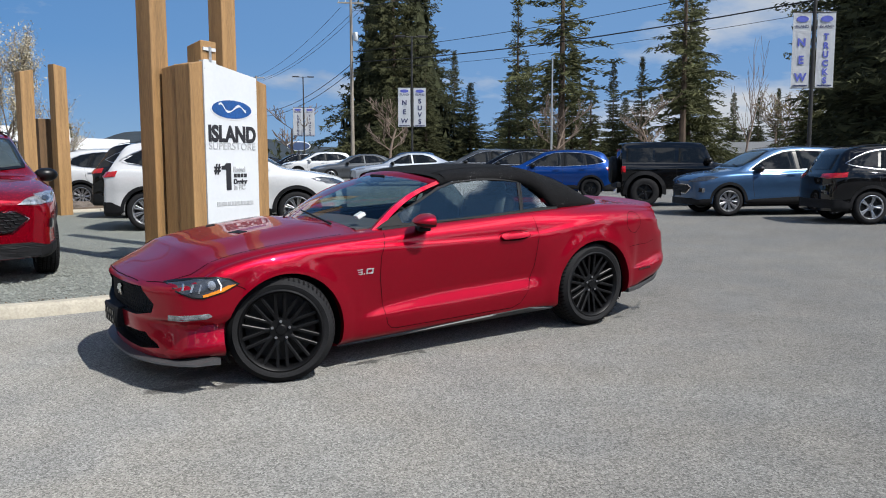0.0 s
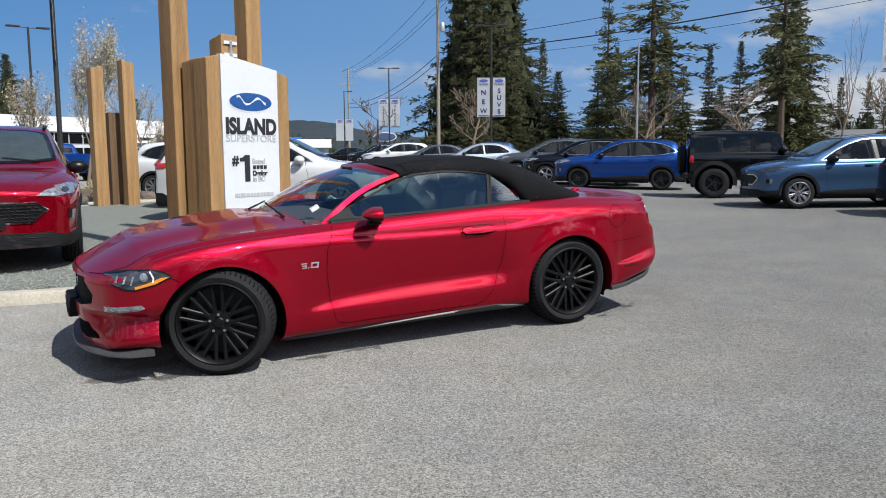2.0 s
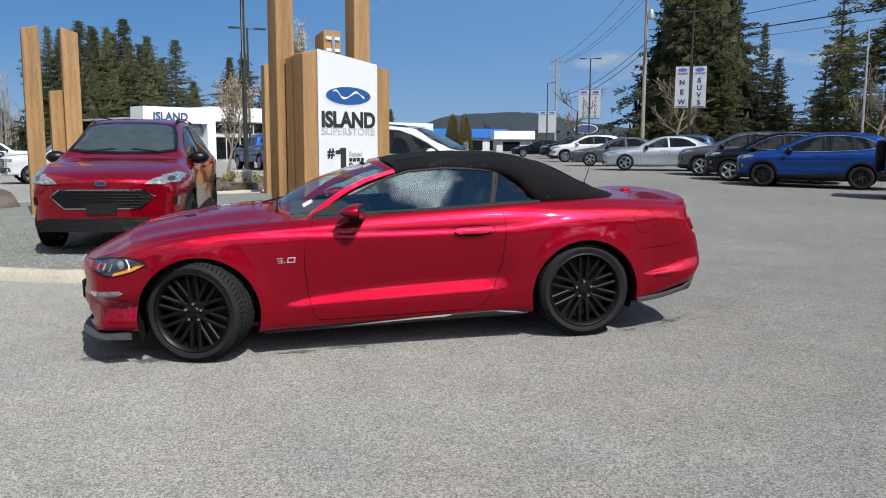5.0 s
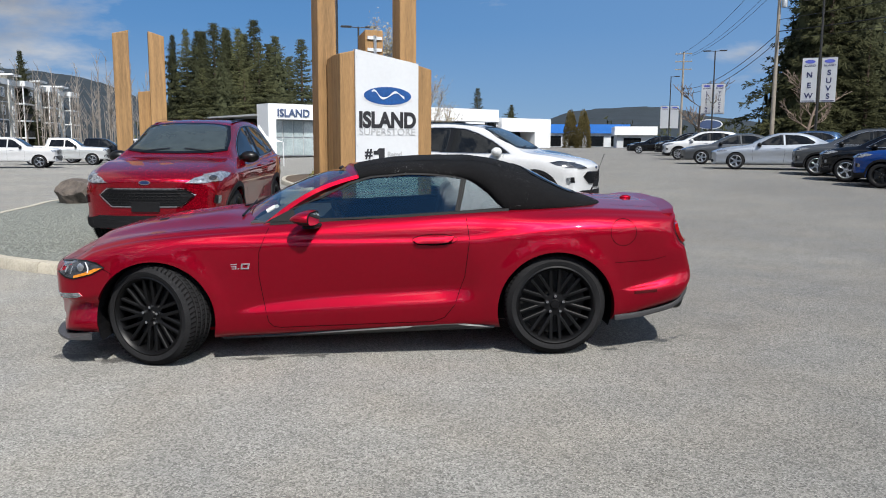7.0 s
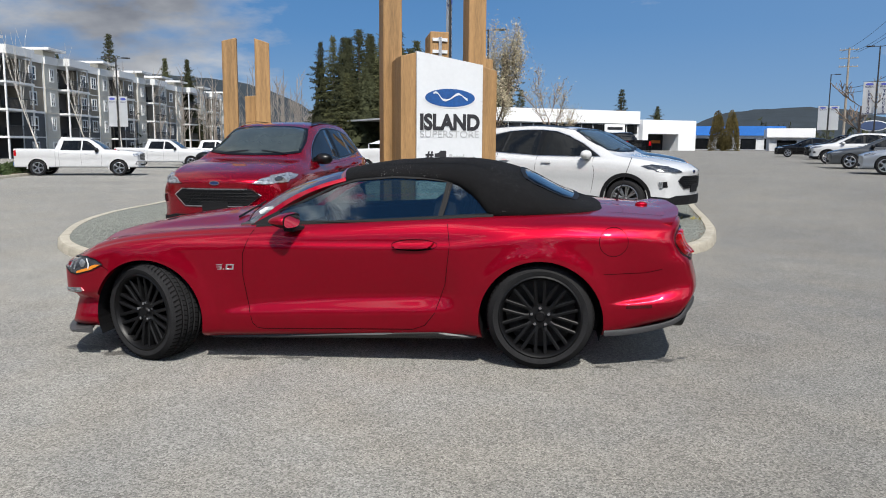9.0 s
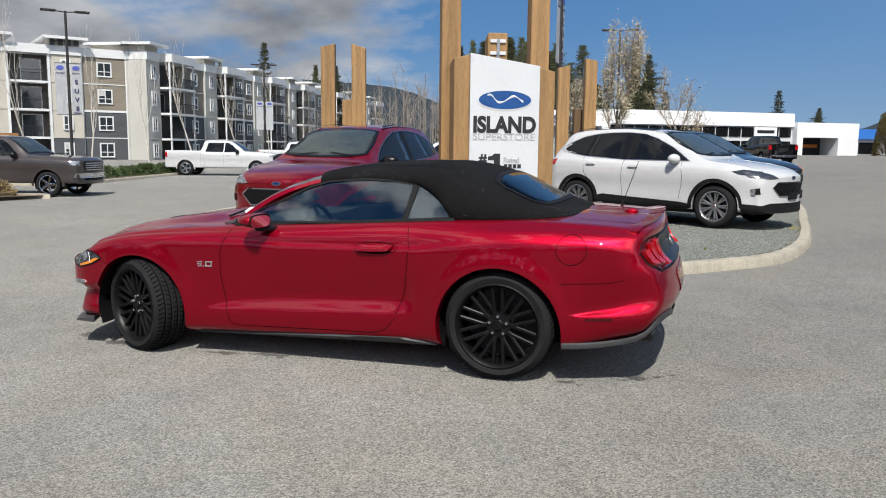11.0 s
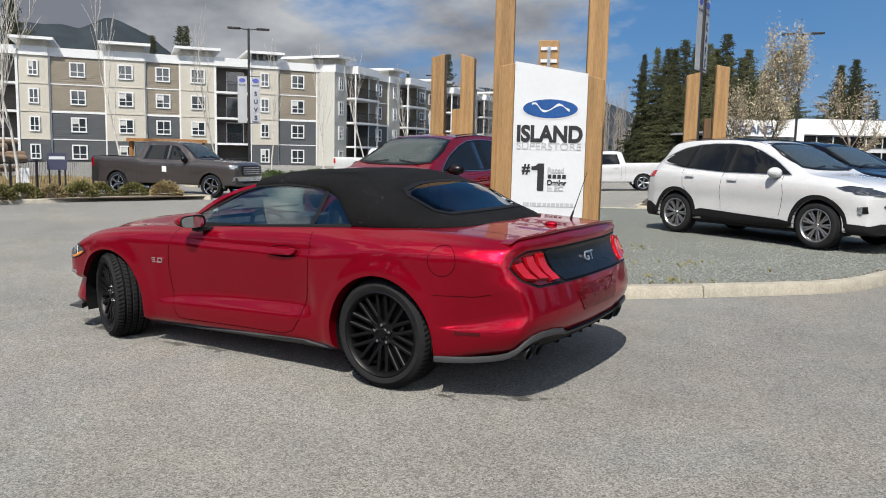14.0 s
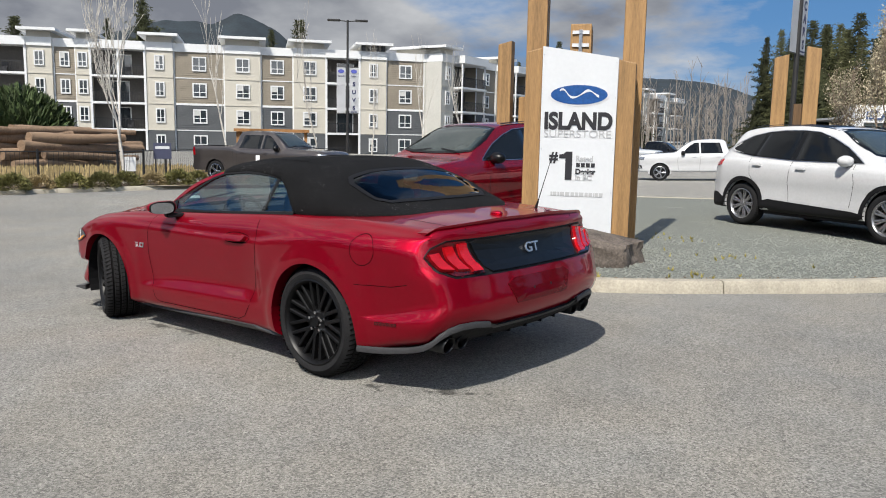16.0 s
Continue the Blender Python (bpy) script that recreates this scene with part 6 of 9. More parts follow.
    part("badge", shared("badge", lambda: patch(T, "front", circle(0, hi + 0.075 if kind == "suv" else (lo + hi) / 2, 0.072, 0.028, 18), 0.012, 0.03, 2), CHROME), None, car)
    part("badge_field", shared("badge_field", lambda: patch(T, "front", circle(0, hi + 0.075 if kind == "suv" else (lo + hi) / 2, 0.060, 0.021, 18), 0.015, 0.03, 2), BLUE_BADGE), None, car)
    part("lower_intake", shared("lower_intake", lambda: patch(T, "front", k["intake"], 0.022, 0.035, 7, 0.012), BLACK_TRIM), None, car)
    if plate:
        part("plate_holder", shared("plate_holder", lambda: patch(T, "front", [(-0.17, 0.485), (0.17, 0.485), (0.17, 0.60), (-0.17, 0.60)] if kind == "suv" else [(-0.16, k["zb"] + 0.16), (0.16, k["zb"] + 0.16), (0.16, k["zb"] + 0.27), (-0.16, k["zb"] + 0.27)], 0.022, 0.05, 2), BLACK_TRIM), None, car)
    if kind == "suv":
        part("skid_plate", shared("skid_plate", lambda: ribbon(T, "front", [(-0.60, 0.305), (0.60, 0.305)], 0.035, 0.012), GREY_TRIM), None, car)
        part("rear_bumper_trim", shared("rear_bumper_trim", lambda: patch(T, "rear", [(-0.78, 0.33), (0.78, 0.33), (0.80, 0.52), (-0.80, 0.52)], 0.008, 0.08, 3), BLACK_TRIM, 50), None, car)
        for s in (-1, 1):
            part("roof_rail", shared(f"roof_rail|{s}", lambda: ribbon(T, "top", [(-0.1, s * 0.56), (1.6, s * 0.54)], 0.035, 0.03), BLACK_TRIM), None, car)
            part("fog_lamp", shared(f"fog_lamp|{s}", lambda: patch(T, "front", [(s * 0.80, 0.57), (s * 0.815, 0.57), (s * 0.83, 0.67), (s * 0.81, 0.67)], 0.020, 0.03, 2), LAMP_CLEAR), None, car)
    if roof is not None:
        part("roof_panel", shared("roof_panel", lambda: patch(T, "top", [(-0.20, -0.585), (-0.20, 0.585), (1.70, 0.56), (1.70, -0.56)], 0.004, 0.1, 4), roof, 60), None, car)
    if kind == "pickup":
        part("front_bumper", shared("front_bumper", lambda: patch(T, "front", [(-0.92, 0.60), (0.92, 0.60), (0.90, 0.76), (-0.90, 0.76)], 0.05, 0.08, 3, 0.02), CHROME if trim_chrome else GREY_TRIM, 45), None, car)
        part("rear_bumper", shared("rear_bumper", lambda: patch(T, "rear", [(-0.92, 0.52), (0.92, 0.52), (0.90, 0.68), (-0.90, 0.68)], 0.06, 0.08, 3, 0.02), CHROME, 45), None, car)
    if kind == "jeep":
        bm = bmesh.new()
        lathe(bm, [(0.0, -0.10), (0.34, -0.11), (0.40, -0.06), (0.41, 0.0), (0.40, 0.08), (0.34, 0.12), (0.0, 0.12)], 32, "X")
        bmesh.ops.recalc_face_normals(bm, faces=bm.faces)
        part("spare_wheel", bm, BLACK_TRIM, car, "black covered spare wheel", smooth=40, m=Matrix.Translation((2.12, 0.0, 1.05)))
        bm = bmesh.new()
        box(bm, 1.95, -0.76, 0.52, 2.12, 0.76, 0.70, bevel=0.03)
        part("rear_bumper", bm, BLACK_TRIM, car)
    if sticker:
        bm = bmesh.new()
        y = lay(T, "right", 0.0 if kind == "pickup" else 0.1, 1.0, 0.0).y
        box(bm, -0.16, y - 0.005, 0.86, 0.02, y + 0.006, 1.06)
        part("door_notice", bm, WHITE_LABEL, car, "white paper on the door")
    key = (kind, wheel)
    mats = {"alloy": STEEL, "black": BLACK_GLOSS, "chrome": CHROME, "two_tone": surf("two_tone_alloy", (0.36, 0.36, 0.37), 0.28, metal=0.9, var=0.3, scale=30)}
    styles = {"alloy": "split", "black": "five", "chrome": "five", "two_tone": "split"}
    wheel_set(key, k["r"], k["tw"], k["r"] * (0.70 if kind not in ("jeep",) else 0.58), styles[wheel], mats[wheel], 5 if wheel == "alloy" else 9)
    t, ax_ = k["track"], k["axle"]
    add_wheels(car, key, [(-ax_, -t, k["r"], steer), (-ax_, t, k["r"], steer), (ax_, -t, k["r"], 0), (ax_, t, k["r"], 0)], detail=wheel != "chrome")
    return car


def stand(x, y, rear_deg, lift=0.0):
    """The pose of a vehicle whose middle is at x, y and whose rear points to that bearing, on the ground."""
    a = radians(rear_deg)
    d, l = Vector((math.cos(a), math.sin(a))), 1.35
    zf = ground_z(x - d.x * l, y - d.y * l)
    zr = ground_z(x + d.x * l, y + d.y * l)
    return Matrix.Translation((x, y, (zf + zr) / 2 + lift)) @ pose(0, 0, 0, 0, 0, rear_deg) @ pose(0, 0, 0, 0, -math.degrees(math.atan2(zr - zf, 2 * l)), 0)


vehicle("suv", "compact_suv", "glossy deep red compact crossover parked nose out on the gravel island", "car", P_DEEP_RED, stand(-2.82, 5.90, 89, KERB_H), "black", lamp=LAMP_CLEAR)
vehicle("suv", "compact_suv", "white compact crossover with black roof parked on the gravel island", "car", P_WHITE, stand(1.82, 9.55, 153.9, KERB_H), "two_tone", roof=BLACK_GLOSS, lamp=LAMP_DARK)
vehicle("suv", "compact_suv", "black crossover with amber side lamp parked behind the white one", "car", P_BLACK, stand(2.2, 12.9, 153.9, KERB_H), "alloy", lamp=AMBER)
vehicle("suv", "compact_suv", "second white crossover parked further along the row", "car", P_WHITE, stand(2.1, 18.2, 153.9, 0.0), "two_tone", lamp=LAMP_DARK)
vehicle("suv", "crossover", "steel blue crossover parked along the lot edge", "car", P_STEEL_BLUE, stand(14.6, 6.44, -29, 0), "two_tone", lamp=LAMP_DARK)
vehicle("suv", "crossover", "black crossover with red tail lights seen from behind", "car", P_BLACK, stand(14.85, 3.0, 145, 0), "alloy")
vehicle("jeep", "off_road_vehicle", "boxy black off-road vehicle with a spare wheel on its tail", "car", P_BLACK, stand(15.69, 9.8, 140, 0), "black")
vehicle("suv", "compact_suv", "bright blue compact crossover with black wheels", "car", P_BLUE, stand(15.35, 15.4, -43, 0), "black")
ROW = "cars parked along the far edge of the lot"
vehicle("suv", "crossover", "black crossover with bright alloy wheels", "car", P_BLACK, stand(15.7, 17.95, -38, 0), "alloy", ROW)
vehicle("suv", "crossover", "dark crossover with bright alloy wheels", "car", P_DARK_GREY, stand(16.2, 20.75, -36, 0), "alloy", ROW)
vehicle("sedan", "sedan", "silver sedan parked in the row", "car", P_SILVER, stand(15.1, 25.2, -24, 0), "alloy", ROW)
vehicle("sedan", "sedan", "dark grey sedan parked in the row", "car", P_DARK_GREY, stand(16.05, 31.6, -20, 0), "alloy", ROW)
vehicle("suv", "crossover", "white crossover parked in the row", "car", P_WHITE, stand(17.7, 39.9, -18, 0), "two_tone", ROW)
vehicle("suv", "crossover", "black crossover parked far along the row", "car", P_BLACK, stand(20.6, 50.5, -18, 0), "alloy", ROW)
vehicle("sedan", "sedan", "dark sedan parked far along the row", "car", P_BLACK, stand(21.0, 59.0, -15, 0), "alloy", ROW)
BACK = "cars parked behind the front row"
vehicle("suv", "crossover", "silver crossover parked behind the front row", "car", P_SILVER, stand(23.5, 31.0, -38, 0), "alloy", BACK)
vehicle("suv", "crossover", "dark blue crossover parked behind the front row", "car", P_STEEL_BLUE, stand(22.0, 36.5, -38, 0), "alloy", BACK)
vehicle("suv", "crossover", "dark red crossover parked behind the front row", "car", P_DEEP_RED, stand(23.0, 25.5, -40, 0), "alloy", BACK)
vehicle("pickup", "pickup_truck", "grey crew cab pickup truck with a paper on its door", "truck", P_GREY, stand(-19.4, 14.5, 195, 0), "chrome", sticker=True, trim_chrome=True)
vehicle("pickup", "pickup_truck", "white crew cab pickup truck by the planted strip", "truck", P_WHITE, stand(-23.1, 32.5, 198, 0), "alloy", trim_chrome=True)
LOT = "trucks parked in front of the apartments"
vehicle("pickup", "pickup_truck", "white pickup truck in the far row", "truck", P_WHITE, stand(-25.0, 45.0, 192, 0), "alloy", LOT)
vehicle("pickup", "pickup_truck", "silver pickup truck in the far row", "truck", P_PALE, stand(-24.5, 52.0, 192, 0), "alloy", LOT)
vehicle("pickup", "pickup_truck", "black pickup truck in the far row", "truck", P_BLACK, stand(-24.3, 58.0, 192, 0), "alloy", LOT)
vehicle("pickup", "pickup_truck", "white pickup truck at the end of the row", "truck", P_WHITE, stand(-24.0, 65.0, 192, 0), "alloy", LOT)
vehicle("pickup", "pickup_truck", "white pickup truck parked across the lane", "truck", P_WHITE, stand(-10.15, 32.8, 25, 0), "alloy")
vehicle("pickup", "pickup_truck", "black pickup truck near the showroom", "truck", P_BLACK, stand(6.1, 52.7, -70, 0), "chrome")
vehicle("pickup", "pickup_truck", "bright blue pickup truck near the blossoming tree", "truck", P_BLUE, stand(-1.8, 40.0, -70, 0), "alloy")


# ---- gravel island, kerbs and beds ----
CONCRETE = surf("kerb_concrete", (0.38, 0.345, 0.275), 0.85, var=0.22, scale=4, bump=0.3, bscale=120, island=0.25)
GRAVEL = surf("grey_green_gravel", (0.160, 0.168, 0.146), 0.9, var=0.7, scale=40, bump=1.0, bscale=75)
STONE_CHIP = surf("gravel_chip", (0.152, 0.160, 0.142), 0.85, var=0.32, scale=30, island=0.7)
SOIL = surf("bark_soil", (0.10, 0.07, 0.045), 0.95, var=0.5, scale=7, bump=0.8, bscale=45)
ROCK = surf("field_rock", (0.098, 0.080, 0.066), 0.80, var=0.6, scale=3.5, bump=0.7, bscale=14)
MOSS = surf("dry_moss", (0.24, 0.21, 0.06), 0.9, var=0.4, scale=30, island=0.6)


def smooth_loop(pts, step=0.35, closed=True):
    """A rounded line through the corner points."""
    out = []
    n = len(pts)
    for i in range(n if closed else n - 1):
        p0, p1, p2, p3 = (pts[(i + k) % n] if closed else pts[min(n - 1, max(0, i + k))] for k in (-1, 0, 1, 2))
        m = max(1, int(math.hypot(p2[0] - p1[0], p2[1] - p1[1]) / step))
        for j in range(m):
            u = j / m
            out.append(tuple(0.5 * (2 * b + (c - a) * u + (2 * a - 5 * b + 4 * c - d) * u * u + (3 * b - a - 3 * c + d) * u ** 3) for a, b, c, d in zip(p0, p1, p2, p3)))
    if not closed:
        out.append(pts[-1])
    return out


def inset(loop, d):
    n = len(loop)
    out = []
    for i in range(n):
        a, b = loop[(i - 1) % n], loop[(i + 1) % n]
        dx, dy = b[0] - a[0], b[1] - a[1]
        ln = math.hypot(dx, dy) or 1
        out.append((loop[i][0] - dy / ln * d, loop[i][1] + dx / ln * d))
    return out


def kerb_and_fill(name, corners, label, fill_mat, fill_name, fill_label, stone=3.0, high=KERB_H, width=0.17, crown=0.02):
    """A bed edged by kerb stones; corners run counter-clockwise along the outer foot of the kerb."""
    loop = smooth_loop(corners)
    inner = inset(loop, width)
    n = len(loop)
    kerb = tagged(new("kerb"), label, "kerb", kind="structure")
    lengths = [0.0]
    for i in range(n):
        a, b = loop[i], loop[(i + 1) % n]
        lengths.append(lengths[-1] + math.hypot(b[0] - a[0], b[1] - a[1]))
    start = 0
    while start < n:
        end = start + 1
        while end < n and lengths[end] - lengths[start] < stone:
            end += 1
        bm = bmesh.new()
        rows = []
        for i in range(start, end + 1):
            (xo, yo), (xi, yi) = loop[i % n], inner[i % n]
            if i in (start, end):
                k = 0.006 if i == start else -0.006
                j = (i + (1 if i == start else -1)) % n
                dx, dy = loop[j][0] - xo, loop[j][1] - yo
                ln = math.hypot(dx, dy) or 1
                xo, yo, xi, yi = xo + dx / ln * abs(k), yo + dy / ln * abs(k), xi + dx / ln * abs(k), yi + dy / ln * abs(k)
            z = ground_z(xo, yo)
            q = 0.03
            rows.append([bm.verts.new(p) for p in ((xo, yo, z - 0.05), (xo + (xi - xo) * 0.08, yo + (yi - yo) * 0.08, z + high - q), (xo + (xi - xo) * 0.25, yo + (yi - yo) * 0.25, z + high),
                                                  (xi, yi, z + high), (xi, yi, z - 0.05))])
        for a, b in zip(rows, rows[1:]):
            for k in range(4):
                bm.faces.new((a[k], a[k + 1], b[k + 1], b[k]))
        bm.faces.new(rows[0]), bm.faces.new(rows[-1][::-1])
        bmesh.ops.recalc_face_normals(bm, faces=bm.faces)
        part("kerb_stone", bm, CONCRETE, kerb, smooth=40)
        start = end
    bm = bmesh.new()
    cx, cy = sum(p[0] for p in inner) / n, sum(p[1] for p in inner) / n
    last = None
    R = 14
    for k in range(R):
        s = 1 - k / R
        ring = []
        for x, y in inner:
            X, Y = cx + (x - cx) * s, cy + (y - cy) * s
            ring.append(bm.verts.new((X, Y, ground_z(X, Y) + high - 0.015 + crown * (1 - s) + (0.012 * noise.noise(Vector((X * 1.3, Y * 1.3, 0))) if k else 0))))
        if last:
            for i in range(n):
                bm.faces.new((last[i], last[(i + 1) % n], ring[(i + 1) % n], ring[i]))
        last = ring
    bm.faces.new(last)
    thing(fill_name, fill_label, fill_name, kind="structure", bm=bm, material=fill_mat, smooth=60)
    return inner


ISLAND = [(-8.69, 14.3), (-8.38, 12.06), (-8.11, 10.1), (-7.64, 8.44), (-7.0, 6.85), (-5.9, 4.82), (-5.0, 3.72), (-4.2, 3.08), (-3.15, 2.5), (-2.5, 2.33), (-1.8, 2.28), (-0.8, 2.25), (0.2, 2.30),
          (1.15, 2.60), (1.9, 3.15), (2.8, 4.08), (3.3, 4.70), (3.62, 5.4), (3.97, 6.87), (4.2, 8.6), (4.36, 10.4), (4.6, 13.2), (4.5, 14.6), (3.6, 15.3), (0.5, 15.6), (-2.0, 15.3), (-4.5, 14.9), (-7.6, 15.2)]
island_inner = kerb_and_fill("island", ISLAND, "sand coloured concrete kerb round the gravel island", GRAVEL, "gravel_bed", "grey green crushed gravel of the sign island")


def inside(x, y, loop):
    c = False
    n = len(loop)
    for i in range(n):
        (x1, y1), (x2, y2) = loop[i], loop[(i + 1) % n]
        if (y1 > y) != (y2 > y) and x < (x2 - x1) * (y - y1) / (y2 - y1) + x1:
            c = not c
    return c


def pebble(bm, x, y, z, r, rng):
    a = rng.uniform(0, 6.28)
    vs = [bm.verts.new((x + r * rng.uniform(0.7, 1.2) * math.cos(a + k * 1.57), y + r * rng.uniform(0.7, 1.2) * math.sin(a + k * 1.57), z + r * 0.1)) for k in range(4)]
    t = bm.verts.new((x + r * rng.uniform(-0.3, 0.3), y + r * rng.uniform(-0.3, 0.3), z + r * rng.uniform(0.5, 0.9)))
    for k in range(4):
        bm.faces.new((vs[k], vs[(k + 1) % 4], t))


def scatter_gravel():
    rng = random.Random(5)
    bm = bmesh.new()
    n = 0
    while n < 30000:
        x, y = rng.uniform(-8, 4.4), rng.uniform(2.4, 12)
        if rng.random() > 1.25 - (y - 2.4) / 11 or not inside(x, y, island_inner):
            continue
        z = ground_z(x, y) + KERB_H - 0.012
        pebble(bm, x, y, z, rng.uniform(0.010, 0.024), rng)
        n += 1
    thing("gravel_chips", "loose grey green gravel chips on the island", "gravel", kind="stuff", bm=bm, material=STONE_CHIP)
    bm = bmesh.new()
    for cx, cy, s, k in ((0.95, 2.80, 0.5, 34), (0.5, 2.75, 0.4, 26), (2.0, 3.75, 0.5, 12), (4.0, 8.6, 0.35, 16), (0.4, 6.6, 0.7, 14), (1.5, 5.2, 0.8, 12)):
        for _ in range(k):
            x, y = rng.gauss(cx, s * 0.5), rng.gauss(cy, s * 0.3)
            if not inside(x, y, island_inner):
                continue
            z = ground_z(x, y) + KERB_H - 0.01
            for _ in range(5):
                a = rng.uniform(0, 6.28)
                h = rng.uniform(0.02, 0.06)
                dx, dy = math.cos(a) * 0.012, math.sin(a) * 0.012
                lx, ly = rng.uniform(-0.03, 0.03), rng.uniform(-0.03, 0.03)
                bm.faces.new([bm.verts.new(p) for p in ((x - dx, y - dy, z), (x + dx, y + dy, z), (x + lx, y + ly, z + h))])
    litter = bmesh.new()
    for _ in range(14000):
        x, y = rng.uniform(-3, 4.4), rng.uniform(1.8, 10.5)
        if not inside(x, y, island_inner):
            continue
        near = 9.0
        for (x1, y1), (x2, y2) in zip(island_inner, island_inner[1:] + island_inner[:1]):
            dx, dy = x2 - x1, y2 - y1
            q = max(0.0, min(1.0, ((x - x1) * dx + (y - y1) * dy) / (dx * dx + dy * dy or 1)))
            near = min(near, math.hypot(x - x1 - q * dx, y - y1 - q * dy))
        if near < rng.uniform(0.02, 0.14):
            pebble(litter, x, y, ground_z(x, y) + KERB_H - 0.01, rng.uniform(0.008, 0.02), rng)
    thing("dry_litter", "brown dry needles and dirt along the kerb", "litter", kind="stuff", bm=litter, material=surf("dry_litter", (0.14, 0.095, 0.055), 0.95, var=0.5, scale=40, island=0.6))
    thing("moss_tufts", "small yellow green weeds in the gravel", "weeds", kind="stuff", bm=bm, material=MOSS)


scatter_gravel()


def rock(x, y, z, sx, sy, sz, seed, name="boulder", label="weathered brown boulder on the gravel", rz=0.0, wedge=0.0):
    bm = bmesh.new()
    bmesh.ops.create_icosphere(bm, subdivisions=5, radius=1.0)
    off = Vector((seed * 7.1, seed * 3.3, seed * 1.7))
    rng = random.Random(int(seed * 10))
    cuts = [(Vector((rng.gauss(0, 1), rng.gauss(0, 1), rng.gauss(0.2, 0.7))).normalized(), rng.uniform(0.50, 0.78)) for _ in range(11)] + [(Vector((0.12, -0.05, 1)).normalized(), 0.52)]
    for v in bm.verts:
        p = v.co.copy()
        for nrm, h in cuts:                                     # broken flat faces
            e = p.dot(nrm) - h
            if e > 0:
                p -= nrm * e
        ridge = abs(noise.noise(p * 3.2 + off)) + 0.5 * abs(noise.noise(p * 6.5 + off))
        p *= 1.04 - 0.09 * ridge + 0.10 * noise.noise(p * 2.5 + off) + 0.025 * noise.noise(p * 9 + off) + 0.012 * noise.noise(p * 20 + off)
        p.z *= 1 - wedge * (0.35 + 0.65 * p.x)                  # one end runs out to a point
        p.y *= 1 - wedge * 0.6 * max(0.0, p.x)
        p.x *= 1 + wedge * 0.35
        v.co = Vector((p.x * sx, p.y * sy, max(-0.25, p.z) * sz))
    ob = thing(name, label, "rock", pose(x, y, z, 0, 0, rz), bm=bm, material=ROCK, smooth=28)
    return ob


rock(0.56, 3.86, ground_z(0.5, 4.0) + KERB_H + 0.04, 0.76, 0.50, 0.66, 1.0, rz=20, wedge=0.55, label="weathered brown boulder at the foot of the sign")
rock(-7.2, 13.0, ground_z(-7.6, 13.0) + KERB_H + 0.08, 0.85, 0.7, 0.75, 2.0, label="grey boulder at the edge of the gravel")

# ---- the dealer's sign ----
def wood_material():
    m = surf("cedar_timber", (0.285, 0.165, 0.066), 0.62, var=0.34, scale=1.6, bump=0.35, bscale=14, stretch=(9, 9, 0.5), island=0.25)
    return m


WOOD = wood_material()
WOOD_DARK = surf("weathered_timber", (0.13, 0.075, 0.035), 0.7, var=0.3, scale=1.6, bump=0.35, bscale=14, stretch=(9, 9, 0.5))
PANEL_WHITE = surf("sign_white", (0.62, 0.64, 0.66), 0.35, var=0.03, scale=2)
INK = surf("sign_ink", (0.018, 0.018, 0.022), 0.5, var=0.1)
INK_GREY = surf("sign_grey", (0.42, 0.43, 0.44), 0.5, var=0.05)
SIGN_BLUE = surf("sign_blue", (0.016, 0.075, 0.25), 0.3, var=0.25, scale=3)
SIGN_ANGLE = math.degrees(math.atan2(0.379, 0.792))
SIGN_W = 0.878


def flat(pts, y0, y1):
    """A plate of outline (x, z), from y0 to y1."""
    bm = bmesh.new()
    a = [bm.verts.new((x, y0, z)) for x, z in pts]
    b = [bm.verts.new((x, y1, z)) for x, z in pts]
    n = len(pts)
    bm.faces.new(a), bm.faces.new(b[::-1])
    for i in range(n):
        bm.faces.new((a[i], a[(i + 1) % n], b[(i + 1) % n], b[i]))
    bmesh.ops.recalc_face_normals(bm, faces=bm.faces)
    return bm


def timber(bm, x0, y0, x1, y1, z0, tops, bevel=0.012):
    vs = box(bm, x0, y0, z0, x1, y1, z0 + 1)
    for v in vs:
        if v.co.z > z0 + 0.5:
            v.co.z = tops(v.co.x, v.co.y)
    es = list({e for v in vs for e in v.link_edges})
    bmesh.ops.bevel(bm, geom=es, offset=bevel, segments=2, affect="EDGES", profile=0.6)


def lettered(name, body, size, mat, x, z, y, parent, fit_w=None, align="LEFT", label="", bold=0.0):
    """Raised lettering facing -Y, scaled to a width."""
    me = text_mesh(body, size, 0.006, mat, align, bold)
    xs = [v.co.x for v in me.vertices]
    w = max(xs) - min(xs)
    k = (fit_w / w) if fit_w else 1.0
    for v in me.vertices:
        v.co.x = (v.co.x - (min(xs) if align == "LEFT" else 0)) * k
    return part(name, me, None, parent, label, m=pose(x, y, z, 90, 0, 0))


